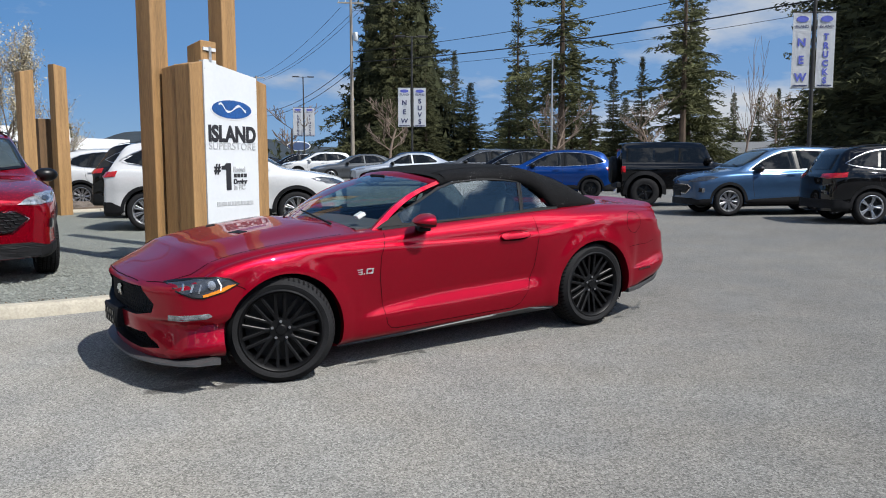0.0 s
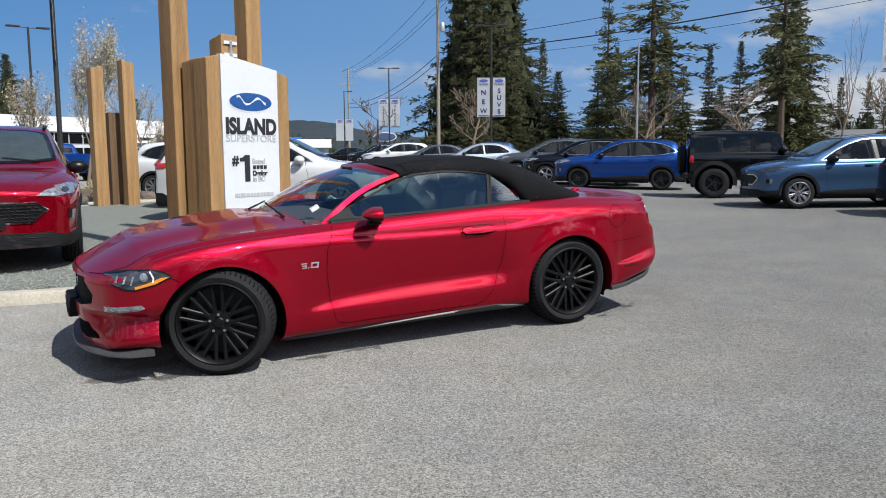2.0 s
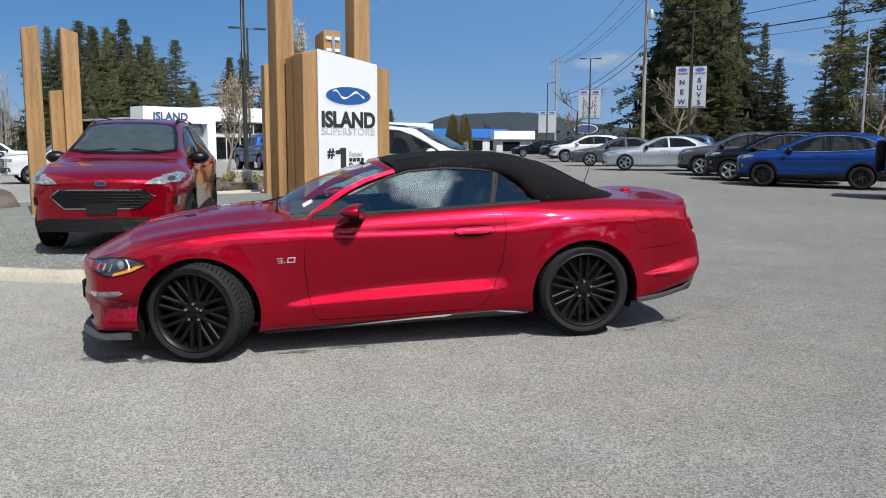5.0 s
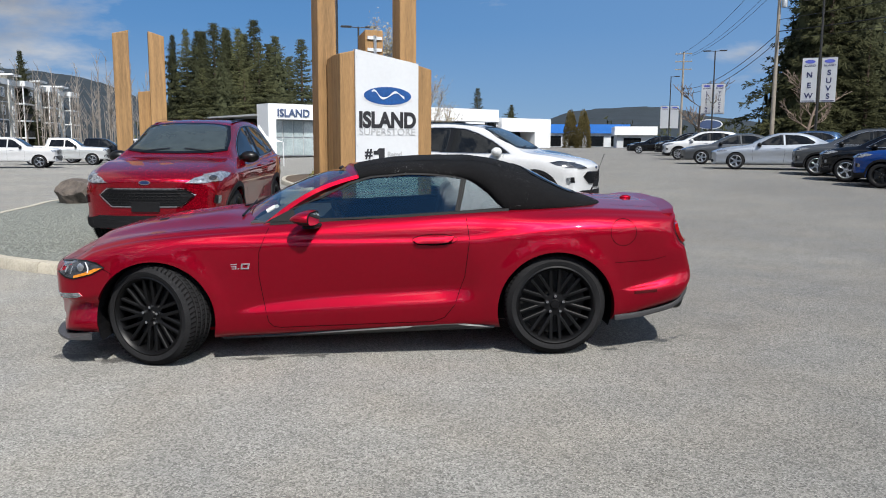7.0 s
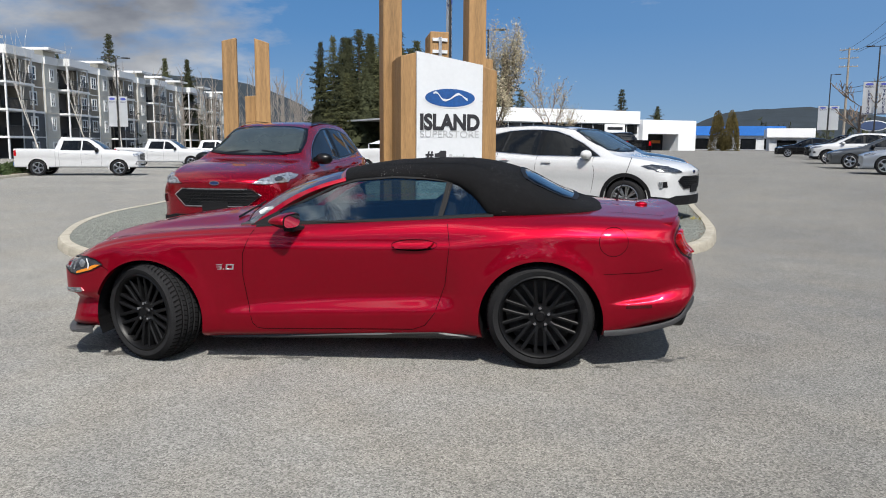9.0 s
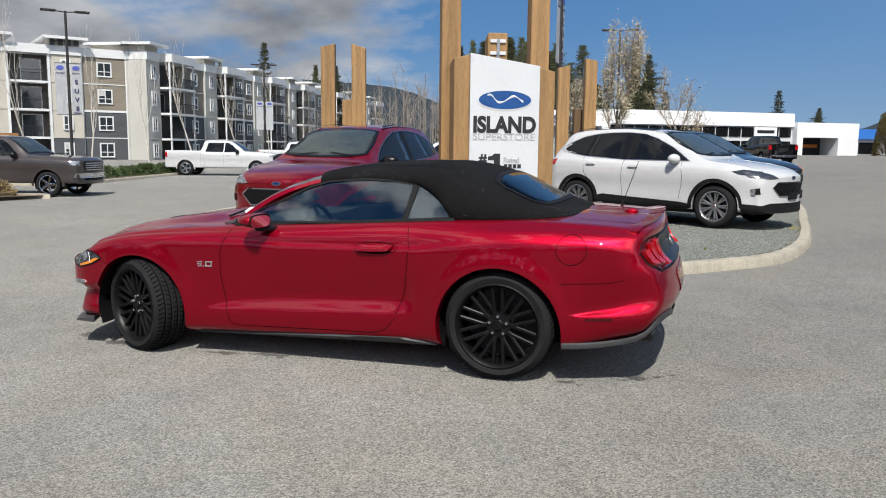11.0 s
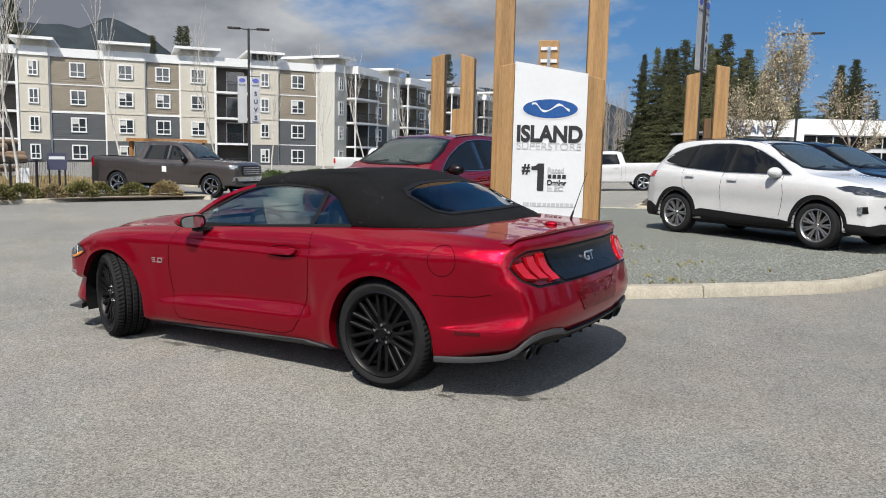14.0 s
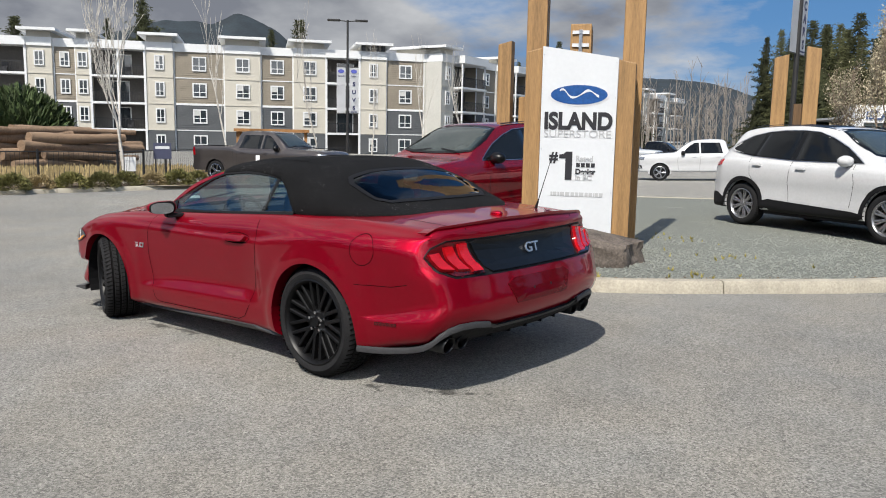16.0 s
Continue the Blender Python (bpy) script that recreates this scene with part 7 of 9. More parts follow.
def build_sign():
    g = ground_z(0, 4.2) + KERB_H - 0.03
    s = thing("dealer_sign", "timber framed white sign panel with a blue oval on the gravel", "sign", pose(-0.32, 3.966, 0, 0, 0, SIGN_ANGLE))
    W = SIGN_W
    top = lambda x: 2.597 - (2.597 - 2.456) * x / W
    for x0, x1, d0, d1 in ((-0.20, -0.004, 0.0, 0.25), (-0.19, -0.010, 0.256, 0.50), (W + 0.004, W + 0.20, 0.0, 0.25), (W + 0.010, W + 0.19, 0.256, 0.50)):
        bm = bmesh.new()
        timber(bm, x0, d0, x1, d1, g - 0.1, lambda x, y: (top(0) if x < 0.3 else top(W)) - 0.24 * max(0.0, -x if x < 0.3 else x - W) - 0.015 - (0.03 if y > 0.3 else 0))
        part("side_timber", bm, WOOD, s, "square brown cedar timber")
    face = part("sign_panel", flat([(0, 0.40), (W, 0.40), (W, top(W)), (0, top(0))], -0.012, 0.06), PANEL_WHITE, s, "white printed panel with a slanted top")
    part("back_panel", flat([(0, 0.40), (W, 0.40), (W, top(W) - 0.02), (0, top(0) - 0.02)], 0.43, 0.49), PANEL_WHITE, s)
    y = -0.016
    oval = part("oval_emblem", flat(circle(0.44, 2.035, 0.355, 0.132, 48), y, -0.010), PANEL_WHITE, face, "white rimmed blue oval")
    part("oval_field", flat(circle(0.44, 2.035, 0.330, 0.112, 48), y - 0.004, y), SIGN_BLUE, oval)
    run = [(u, 0.044 * math.sin(u * 9.5 + 1.0) * (1.15 - 0.4 * u) + 0.012) for u in [n / 44 for n in range(45)]]
    top_ = [(0.205 + 0.47 * u + 0.22 * v, 2.032 + v + 0.011 + 0.006 * math.sin(u * 21)) for u, v in run]
    low_ = [(0.205 + 0.47 * u + 0.22 * v, 2.032 + v - 0.011 + 0.004 * math.sin(u * 17)) for u, v in run[::-1]]
    part("oval_stroke", flat(low_ + top_, y - 0.007, y - 0.004), PANEL_WHITE, oval, "white flourish")
    lettered("lettering", "ISLAND", 0.268, INK, 0.045, 1.640, y, face, 0.795, bold=0.012)
    lettered("lettering", "SUPERSTORE", 0.125, INK_GREY, 0.045, 1.540, y, face, 0.785)
    lettered("lettering", "#", 0.17, INK, 0.118, 1.252, y, face, 0.105, bold=0.006)
    part("numeral", flat([(0.238, 1.292), (0.238, 1.335), (0.285, 1.342), (0.318, 1.372), (0.392, 1.372), (0.392, 1.038), (0.312, 1.038), (0.312, 1.292)], y - 0.003, y + 0.003), INK, face, "thick black figure one")
    lettered("lettering", "Rated", 0.092, INK_GREY, 0.435, 1.262, y, face, 0.20, bold=0.003)
    for k in range(4):
        part("word_bar", flat([(0.440 + k * 0.058, 1.193), (0.485 + k * 0.058, 1.193), (0.485 + k * 0.058, 1.240), (0.440 + k * 0.058, 1.240)], y - 0.003, y + 0.003), INK, face)
    lettered("lettering", "Dealer", 0.085, INK, 0.435, 1.112, y, face, 0.235, bold=0.004)
    lettered("lettering", "in BC", 0.088, INK_GREY, 0.435, 1.040, y, face, 0.195, bold=0.003)
    x = 0.15
    for w in (0.03, 0.06, 0.03, 0.07, 0.07, 0.06, 0.05, 0.07, 0.05, 0.06, 0.02, 0.05, 0.06):
        part("word_bar", flat([(x, 0.845), (x + w * 0.72, 0.845), (x + w * 0.72, 0.892), (x, 0.892)], y - 0.002, y + 0.003), INK_GREY, face)
        x += w * 0.92
    for bx, bz in ((0.02, 2.5), (W - 0.02, 2.40), (0.02, 1.4), (W - 0.02, 1.4), (W - 0.02, 2.0), (W - 0.02, 0.9)):
        part("panel_screw", flat(circle(bx, bz, 0.007, n=8), -0.016, -0.011), STEEL, face)
    # tall posts behind and the short block between them
    for (px, py), nm in (((-0.76, 4.5), "a"), ((0.29, 5.05), "b")):
        bm = bmesh.new()
        timber(bm, -0.125, -0.125, 0.125, 0.125, g - 0.15, lambda x, y: 5.6 + x * 0.4)
        thing("timber_post", "tall square cedar post behind the sign", "post", pose(px, py, 0, 0, 0, SIGN_ANGLE), "tall posts behind the sign", bm=bm, material=WOOD)
    bm = bmesh.new()
    timber(bm, -0.125, -0.10, 0.125, 0.15, g - 0.1, lambda x, y: 2.87 - y * 0.25)
    st = thing("timber_stub", "short cedar post with a steel bracket behind the sign panel", "post", pose(-0.14, 4.52, 0, 0, 0, SIGN_ANGLE), bm=bm, material=WOOD)
    part("bracket", flat([(-0.02, 2.55), (0.02, 2.55), (0.02, 2.82), (-0.02, 2.82)], -0.13, -0.104), STEEL, st)
    for z in (2.64, 2.79):
        part("bracket_arm", flat([(-0.10, z - 0.02), (0.10, z - 0.02), (0.10, z + 0.02), (-0.10, z + 0.02)], -0.12, -0.102), PANEL_WHITE, st)


build_sign()


def post_group(places, group):
    for x, y, z, mat, tilt in places:
        g = ground_z(x, y) - 0.1
        bm = bmesh.new()
        timber(bm, -0.15, -0.13, 0.15, 0.13, 0, lambda px, py: z - g + px * tilt)
        thing("timber_post", "square cedar post with a slanted top" if mat is WOOD else "short dark weathered timber post", "post", pose(x, y, g, 0, 0, 20), group, bm=bm, material=mat)


post_group([(-5.36, 10.11, 3.58, WOOD, 0.25), (-4.73, 10.31, 3.57, WOOD, -0.3), (-5.02, 10.45, 2.45, WOOD, 0.1)], "timber posts on the gravel island")
post_group([(-1.09, 14.85, 3.50, WOOD, 0.25), (-0.40, 14.82, 3.65, WOOD, -0.2), (-0.72, 15.25, 2.45, WOOD_DARK, 0.0)], "timber posts by the planted bed")


# ---- lamps, banners, poles and wires ----
POLE_DARK = surf("dark_bronze_pole", (0.035, 0.034, 0.033), 0.5, metal=0.3, var=0.2)
POLE_WOOD = surf("weathered_pole", (0.27, 0.24, 0.20), 0.9, var=0.3, scale=2, bump=0.3, bscale=20, stretch=(6, 6, 0.6))
GALV = surf("galvanised_steel", (0.5, 0.52, 0.53), 0.4, metal=0.7, var=0.15)
BANNER = surf("banner_vinyl", (0.70, 0.71, 0.72), 0.5, var=0.06, scale=2)
BANNER_INK = surf("banner_navy", (0.03, 0.035, 0.10), 0.5, var=0.1)
BANNER_BLUE = surf("banner_blue", (0.08, 0.10, 0.42), 0.5, var=0.1)
CABLE = surf("black_cable", (0.012, 0.012, 0.012), 0.6)


def lamp_post(x, y, height, yaw=0.0, heads=2, banners=(), ban_z=0.0, ban_h=2.4, ban_w=0.75, ink=None, label="dark slim lamp post with a flat lamp head"):
    g = ground_z(x, y)
    lp = thing("street_lamp", label, "lamp", pose(x, y, g - 0.05, 0, 0, yaw))
    bm = bmesh.new()
    tube(bm, (0, 0, 0), (0, 0, height), 0.075, 0.055, 10)
    part("pole", bm, POLE_DARK, lp, smooth=50)
    bm = bmesh.new()
    tube(bm, (0, 0, -0.1), (0, 0, 0.5), 0.22, 0.20, 14)
    part("base", bm, CONCRETE, lp, smooth=50)
    for s in ((-1, 1) if heads == 2 else (1,)):
        bm = bmesh.new()
        tube(bm, (0, 0, height - 0.06), (s * 0.45, 0, height - 0.02), 0.03, 0.03, 6)
        box(bm, s * 0.40 if s > 0 else -1.05, -0.16, height - 0.06, 1.05 if s > 0 else -0.40, 0.16, height + 0.03, bevel=0.02)
        part("lamp_head", bm, POLE_DARK, lp)
    for s, word in banners:
        bm = bmesh.new()
        x0 = s * 0.10 if s > 0 else -0.10 - ban_w
        n = 8
        rows = []
        for i in range(n + 1):
            z = ban_z + ban_h * i / n
            k = 0.006 * math.sin(i * 0.9 + s)
            rows.append([bm.verts.new((x0, k * 0.5, z)), bm.verts.new((x0 + ban_w / 2, k, z)), bm.verts.new((x0 + ban_w, k * 0.4, z))])
        for a, b in zip(rows, rows[1:]):
            for k in range(2):
                bm.faces.new((a[k], a[k + 1], b[k + 1], b[k]))
        bmesh.ops.solidify(bm, geom=bm.faces[:], thickness=0.008)
        ban = part("banner", bm, BANNER, lp, "white vinyl banner", smooth=40)
        for z in (ban_z, ban_z + ban_h):
            bm = bmesh.new()
            tube(bm, (0, 0, z), (s * (ban_w + 0.12), 0, z), 0.018, 0.014, 6)
            part("banner_arm", bm, POLE_DARK, lp)
        part("oval_emblem", flat(circle(x0 + ban_w / 2, ban_z + ban_h - 0.22, ban_w * 0.34, 0.10, 20), -0.022, -0.016), BANNER_BLUE, ban)
        part("banner_word", text_mesh("ISLAND", ban_w * 0.22, 0.003, BANNER_INK, "CENTER", bold=0.002), None, ban, m=pose(x0 + ban_w / 2, -0.018, ban_z + ban_h - 0.50, 90, 0, 0))
        if word:
            step = (ban_h - 0.75) / len(word)
            size = min(0.42, step * 0.95, ban_w * 0.62)
            for i, ch in enumerate(word):
                me = text_mesh(ch, size, 0.006, ink or BANNER_INK, "CENTER", bold=0.012)
                part("letter", me, None, ban, m=pose(x0 + ban_w / 2, -0.019, ban_z + ban_h - 0.68 - step * (i + 0.72), 90, 0, 0))
            part("word_bar", flat([(x0 + 0.06, ban_z + 0.06), (x0 + ban_w - 0.06, ban_z + 0.06), (x0 + ban_w - 0.06, ban_z + 0.10), (x0 + 0.06, ban_z + 0.10)], -0.022, -0.016), BANNER_INK, ban)
    return lp


lamp_post(23.61, 38.24, 9.1, -28, 2, ((-1, "NEW"), (1, "SUVS")), 3.35, 2.5, 0.80, label="dark lamp post with two white banners by the parked cars")
lamp_post(21.6, 9.6, 9.5, -38, 2, ((-1, "NEW"), (1, "TRUCKS")), 3.75, 2.45, 0.58, ink=BANNER_BLUE, label="dark lamp post with two white banners by the woods")
lamp_post(28.8, 67.2, 9.4, -22, 2, ((-1, "LEASING"), (1, "TRUCKS")), 3.6, 2.8, 0.95, label="far lamp post with two white banners")
lamp_post(33.0, 92.0, 9.0, -18, 1, ((-1, ""), (1, "")), 2.6, 2.8, 1.0, label="farther lamp post with two white banners")
lamp_post(-1.85, 18.4, 8.8, 90, 1, ((-1, ""), (1, "CARS")), 3.9, 2.1, 0.55, label="dark lamp post with banners in the planted bed")
lamp_post(-2.64, 41.9, 8.2, 10, 2, label="lamp post with two flat lamp heads before the showroom")
lamp_post(-26.4, 24.7, 7.9, 46, 2, ((-1, ""), (1, "SUVS")), 3.1, 2.4, 0.47, label="dark lamp post with banners before the apartments")
lamp_post(-33.0, 53.0, 8.4, 35, 2, ((-1, ""), (1, "")), 3.0, 2.4, 0.6, label="dark lamp post with banners by the truck row")


def utility_pole(x, y, height, yaw, label, transformer=True, arms=1):
    g = ground_z(x, y)
    up_ = thing("utility_pole", label, "pole", pose(x, y, g - 0.2, 0, 0, yaw))
    bm = bmesh.new()
    tube(bm, (0, 0, 0), (0, 0, height), 0.24, 0.15, 12)
    part("pole", bm, POLE_WOOD, up_, smooth=50)
    for k in range(arms):
        bm = bmesh.new()
        z = height - 0.35 - 1.4 * k
        box(bm, -1.5, -0.07, z - 0.08, 1.5, 0.07, z + 0.08)
        arm = part("crossarm", bm, POLE_WOOD, up_)
        for px in (-1.35, -0.6, 0.6, 1.35):
            bm = bmesh.new()
            tube(bm, (px, 0, z + 0.08), (px, 0, z + 0.28), 0.05, 0.035, 8)
            part("insulator", bm, GALV, arm)
    if transformer:
        bm = bmesh.new()
        lathe(bm, [(0.0, 0.0), (0.27, 0.0), (0.28, 0.05), (0.28, 0.85), (0.22, 0.95), (0.0, 0.98)], 20, "Z")
        bmesh.ops.recalc_face_normals(bm, faces=bm.faces)
        part("transformer", bm, GALV, up_, smooth=40, m=Matrix.Translation((0.5, -0.2, height - 4.6)))
    return up_


utility_pole(39.0, 76.6, 19.6, -25, "tall weathered wooden utility pole with a transformer")
utility_pole(50.5, 138.0, 17.5, -25, "far utility pole with several crossarms", False, 3)
bm = bmesh.new()
tube(bm, (0, 0, -0.1), (0, 0, 9.0), 0.09, 0.05, 10)
thing("flagpole", "plain white metal pole standing among the cars", "pole", pose(37.7, 40.6, ground_z(37.7, 40.6)), bm=bm, material=GALV, smooth=50)


def wire(a, b, sag, r):
    cu = bpy.data.curves.new("cable", "CURVE")
    cu.dimensions, cu.bevel_depth, cu.bevel_resolution = "3D", r, 1
    sp = cu.splines.new("POLY")
    sp.points.add(24)
    for i in range(25):
        u = i / 24
        p = Vector(a).lerp(Vector(b), u)
        p.z -= sag * 4 * u * (1 - u)
        sp.points[i].co = (*p, 1)
    cu.materials.append(CABLE)
    tagged(new("overhead_cable", cu), "black overhead cable strung between the poles", "cable", "overhead cables")


for z0, z1, x1, y1, r in ((13.2, 13.4, 52, 20, 0.055), (14.4, 15.6, 52.5, 20, 0.03), (12.4, 12.4, 51.5, 19, 0.02), (18.9, 20.4, 54, 18, 0.02), (19.1, 20.9, 52, 18, 0.02), (19.1, 21.0, 50, 18, 0.02)):
    wire((39.0, 76.6, z0), (x1, y1, z1), 0.9, r)
for k in (-1.3, 0.6, 1.3):
    wire((39.0 + k, 76.6, 19.2), (50.5 + k, 138, 17.4), 1.2, 0.025)
for z in (13.0, 12.2):
    wire((39.0, 76.6, z), (50.5, 138, z - 1.5), 1.5, 0.04)

# ---- showroom ----
WHITE_CLAD = surf("white_cladding", (0.80, 0.81, 0.82), 0.4, var=0.04, scale=0.6)
BLUE_CLAD = surf("blue_cladding", (0.03, 0.16, 0.52), 0.4, var=0.1, scale=0.4)
NAVY = surf("navy_letters", (0.06, 0.09, 0.18), 0.4, var=0.1)
INSIDE = surf("dark_interior", (0.03, 0.03, 0.032), 0.8, var=0.3, scale=0.8)
ORANGE = surf("orange_sign", (0.75, 0.22, 0.04), 0.5, var=0.1)
PALE_WALL = surf("pale_shopfront", (0.55, 0.56, 0.57), 0.6, var=0.15, scale=0.7)


def place_wall(ax_, ay, bx, by, z):
    """The pose of a wall that runs from a to b along its local x and looks to local -Y."""
    return pose(ax_, ay, z, 0, 0, math.degrees(math.atan2(by - ay, bx - ax_)))


def showroom():
    ax_, ay, bx, by = -14.9, 79.7, 20.2, 103.9
    L = math.hypot(bx - ax_, by - ay)
    g = -0.1
    b = thing("showroom", "white dealership showroom with dark clerestory windows and a tall entrance block", "building", place_wall(ax_, ay, bx, by, g))
    def blk(x0, x1, y0, y1, z0, z1, mat, nm="wall"):
        bm = bmesh.new()
        box(bm, x0, y0, z0, x1, y1, z1)
        return part(nm, bm, mat, b)
    # entrance block
    blk(0.0, 0.9, -0.4, 2.5, 0, 5.65, WHITE_CLAD)
    blk(7.2, 8.2, -0.4, 2.5, 0, 5.65, WHITE_CLAD)
    blk(0.9, 7.2, -0.4, 2.5, 4.0, 5.65, WHITE_CLAD)
    blk(0.9, 7.2, 0.8, 1.0, 0.0, 4.0, PALE_WALL, "shopfront")
    for i in range(5):
        for j in range(2):
            bm = bmesh.new()
            box(bm, 1.0 + i * 1.24, 0.7, 0.15 + j * 1.95, 2.14 + i * 1.24, 0.78, 1.95 + j * 1.95)
            # pale colour of the entrance panes stands in for their reflection
            part("pane", bm, surf("reflecting_glazing", (0.34, 0.40, 0.41), 0.05, var=0.2, scale=0.6, spec=0.7), b)
    me = text_mesh("ISLAND", 1.15, 0.1, NAVY, "LEFT", bold=0.02)
    part("sign_letters", me, None, b, "navy block letters on the fascia", m=pose(1.0, -0.46, 4.3, 90, 0, 0))
    # main hall
    blk(8.2, 33.5, 0.6, 22, 4.35, 5.95, WHITE_CLAD, "fascia")
    blk(8.2, 33.5, 0.9, 22, 0.0, 4.35, PALE_WALL, "shopfront")
    for i in range(14):
        for j, (z0, z1) in enumerate(((0.2, 2.6), (3.1, 4.2))):
            bm = bmesh.new()
            box(bm, 8.5 + i * 1.78, 0.80, z0, 10.1 + i * 1.78, 0.88, z1)
            part("pane", bm, DARK_GLASS, b)
    bm = bmesh.new()
    box(bm, 27.8, 0.5, 3.2, 31.0, 0.62, 4.25)
    part("sign_board", bm, WHITE_CLAD, b)
    bm = bmesh.new()
    box(bm, 28.2, 0.46, 3.55, 30.6, 0.5, 3.9)
    part("word_bar", bm, INK, b)
    # service bay
    blk(33.5, 34.4, 0.0, 22, 0, 4.9, WHITE_CLAD)
    blk(39.6, L, 0.0, 22, 0, 4.9, WHITE_CLAD)
    blk(34.4, 39.6, 0.0, 22, 3.1, 4.9, WHITE_CLAD)
    blk(34.4, 39.6, 3.0, 3.2, 0.0, 3.1, INSIDE, "back_wall")
    blk(34.9, 39.0, 2.8, 2.95, 1.9, 2.3, ORANGE, "sign_board")
    blk(1.0, L - 0.5, 2.0, 21.5, 4.5, 4.7, PALE_WALL, "roof")


showroom()


def far_shop(name, label, x, y, yaw, w, d, hgt, mat, band=None):
    b = thing(name, label, "building", pose(x, y, ground_z(x, y) - 0.2, 0, 0, yaw))
    bm = bmesh.new()
    box(bm, -w / 2, 0, 0, w / 2, d, hgt * 0.62)
    part("wall", bm, PALE_WALL, b)
    bm = bmesh.new()
    box(bm, -w / 2 - 0.4, -0.6, hgt * 0.62, w / 2 + 0.4, d, hgt)
    part("roof_band", bm, mat, b)
    for i in range(int(w / 4)):
        bm = bmesh.new()
        box(bm, -w / 2 + 1 + i * 4, -0.06, 0.3, -w / 2 + 3.6 + i * 4, 0.02, hgt * 0.5)
        part("window", bm, DARK_GLASS, b)


far_shop("shop", "low shop with a bright blue roof band beyond the lot", 31.5, 142.0, -5, 20, 14, 4.4, BLUE_CLAD)
far_shop("shop", "low white shop beyond the parked cars", 34.6, 112.0, -12, 5.5, 10, 3.4, WHITE_CLAD)
far_shop("shop", "low pale building with a red truck side beyond the trees", 78.0, 52.0, -62, 22, 8, 3.4, WHITE_CLAD)
b = thing("roadside_sign", "dark oval roadside sign on a post", "sign", pose(32.0, 76.0, ground_z(32, 76), 0, 0, -25))
bm = bmesh.new()
tube(bm, (0, 0, 0), (0, 0, 2.4), 0.15, 0.15, 8)
part("post", bm, POLE_DARK, b)
part("oval_rim", flat(circle(0, 2.75, 1.3, 0.52, 32), -0.12, 0.12), WHITE_CLAD, b)
part("oval_field", flat(circle(0, 2.75, 1.2, 0.44, 32), -0.15, -0.121), NAVY, b)
bm = bmesh.new()
r_ = [bm.verts.new((2.2 * math.cos(k * math.pi / 2), 2.2 * math.sin(k * math.pi / 2), 2.1)) for k in range(4)]
top_ = bm.verts.new((0, 0, 3.5))
mid_ = [bm.verts.new((0.7 * math.cos(k * math.pi / 2), 0.7 * math.sin(k * math.pi / 2), 2.55)) for k in range(4)]
for k in range(4):
    bm.faces.new((r_[k], r_[(k + 1) % 4], mid_[(k + 1) % 4], mid_[k]))
    bm.faces.new((mid_[k], mid_[(k + 1) % 4], top_))
for k in range(4):
    tube(bm, (2.2 * math.cos(k * math.pi / 2), 2.2 * math.sin(k * math.pi / 2), 0), (2.2 * math.cos(k * math.pi / 2), 2.2 * math.sin(k * math.pi / 2), 2.1), 0.04, 0.04, 6)
thing("canopy_tent", "white peaked event tent near the showroom", "tent", pose(-9.6, 47.0, ground_z(-9.6, 47) - 0.02) @ Matrix.Diagonal((0.72, 0.72, 0.80, 1)), bm=bm, material=BANNER)

# ---- apartment building ----
CREAM = surf("cream_panel", (0.49, 0.462, 0.395), 0.7, var=0.06, scale=0.5)
TAN = surf("tan_lap_siding", (0.225, 0.195, 0.150), 0.7, var=0.1, scale=0.5)
SLATE = surf("slate_lap_siding", (0.070, 0.076, 0.082), 0.7, var=0.1, scale=0.5)
LIGHT = surf("light_grey_siding", (0.47, 0.46, 0.42), 0.7, var=0.08, scale=0.5)
TRIM = surf("white_trim", (0.66, 0.67, 0.67), 0.5, var=0.04)
RAIL = surf("black_railing", (0.02, 0.02, 0.022), 0.5)
# recess walls: the shade behind the balconies is put into the colour
RECESS_SHADE = surf("balcony_recess", (0.085, 0.078, 0.072), 0.8, var=0.2)
PANE = surf("window_pane", (0.03, 0.038, 0.045), 0.04, var=0.4, scale=0.7, spec=0.8)
CURTAIN = surf("pale_blind", (0.5, 0.5, 0.48), 0.7, var=0.2)
FLOOR = 2.72
WIN = {}


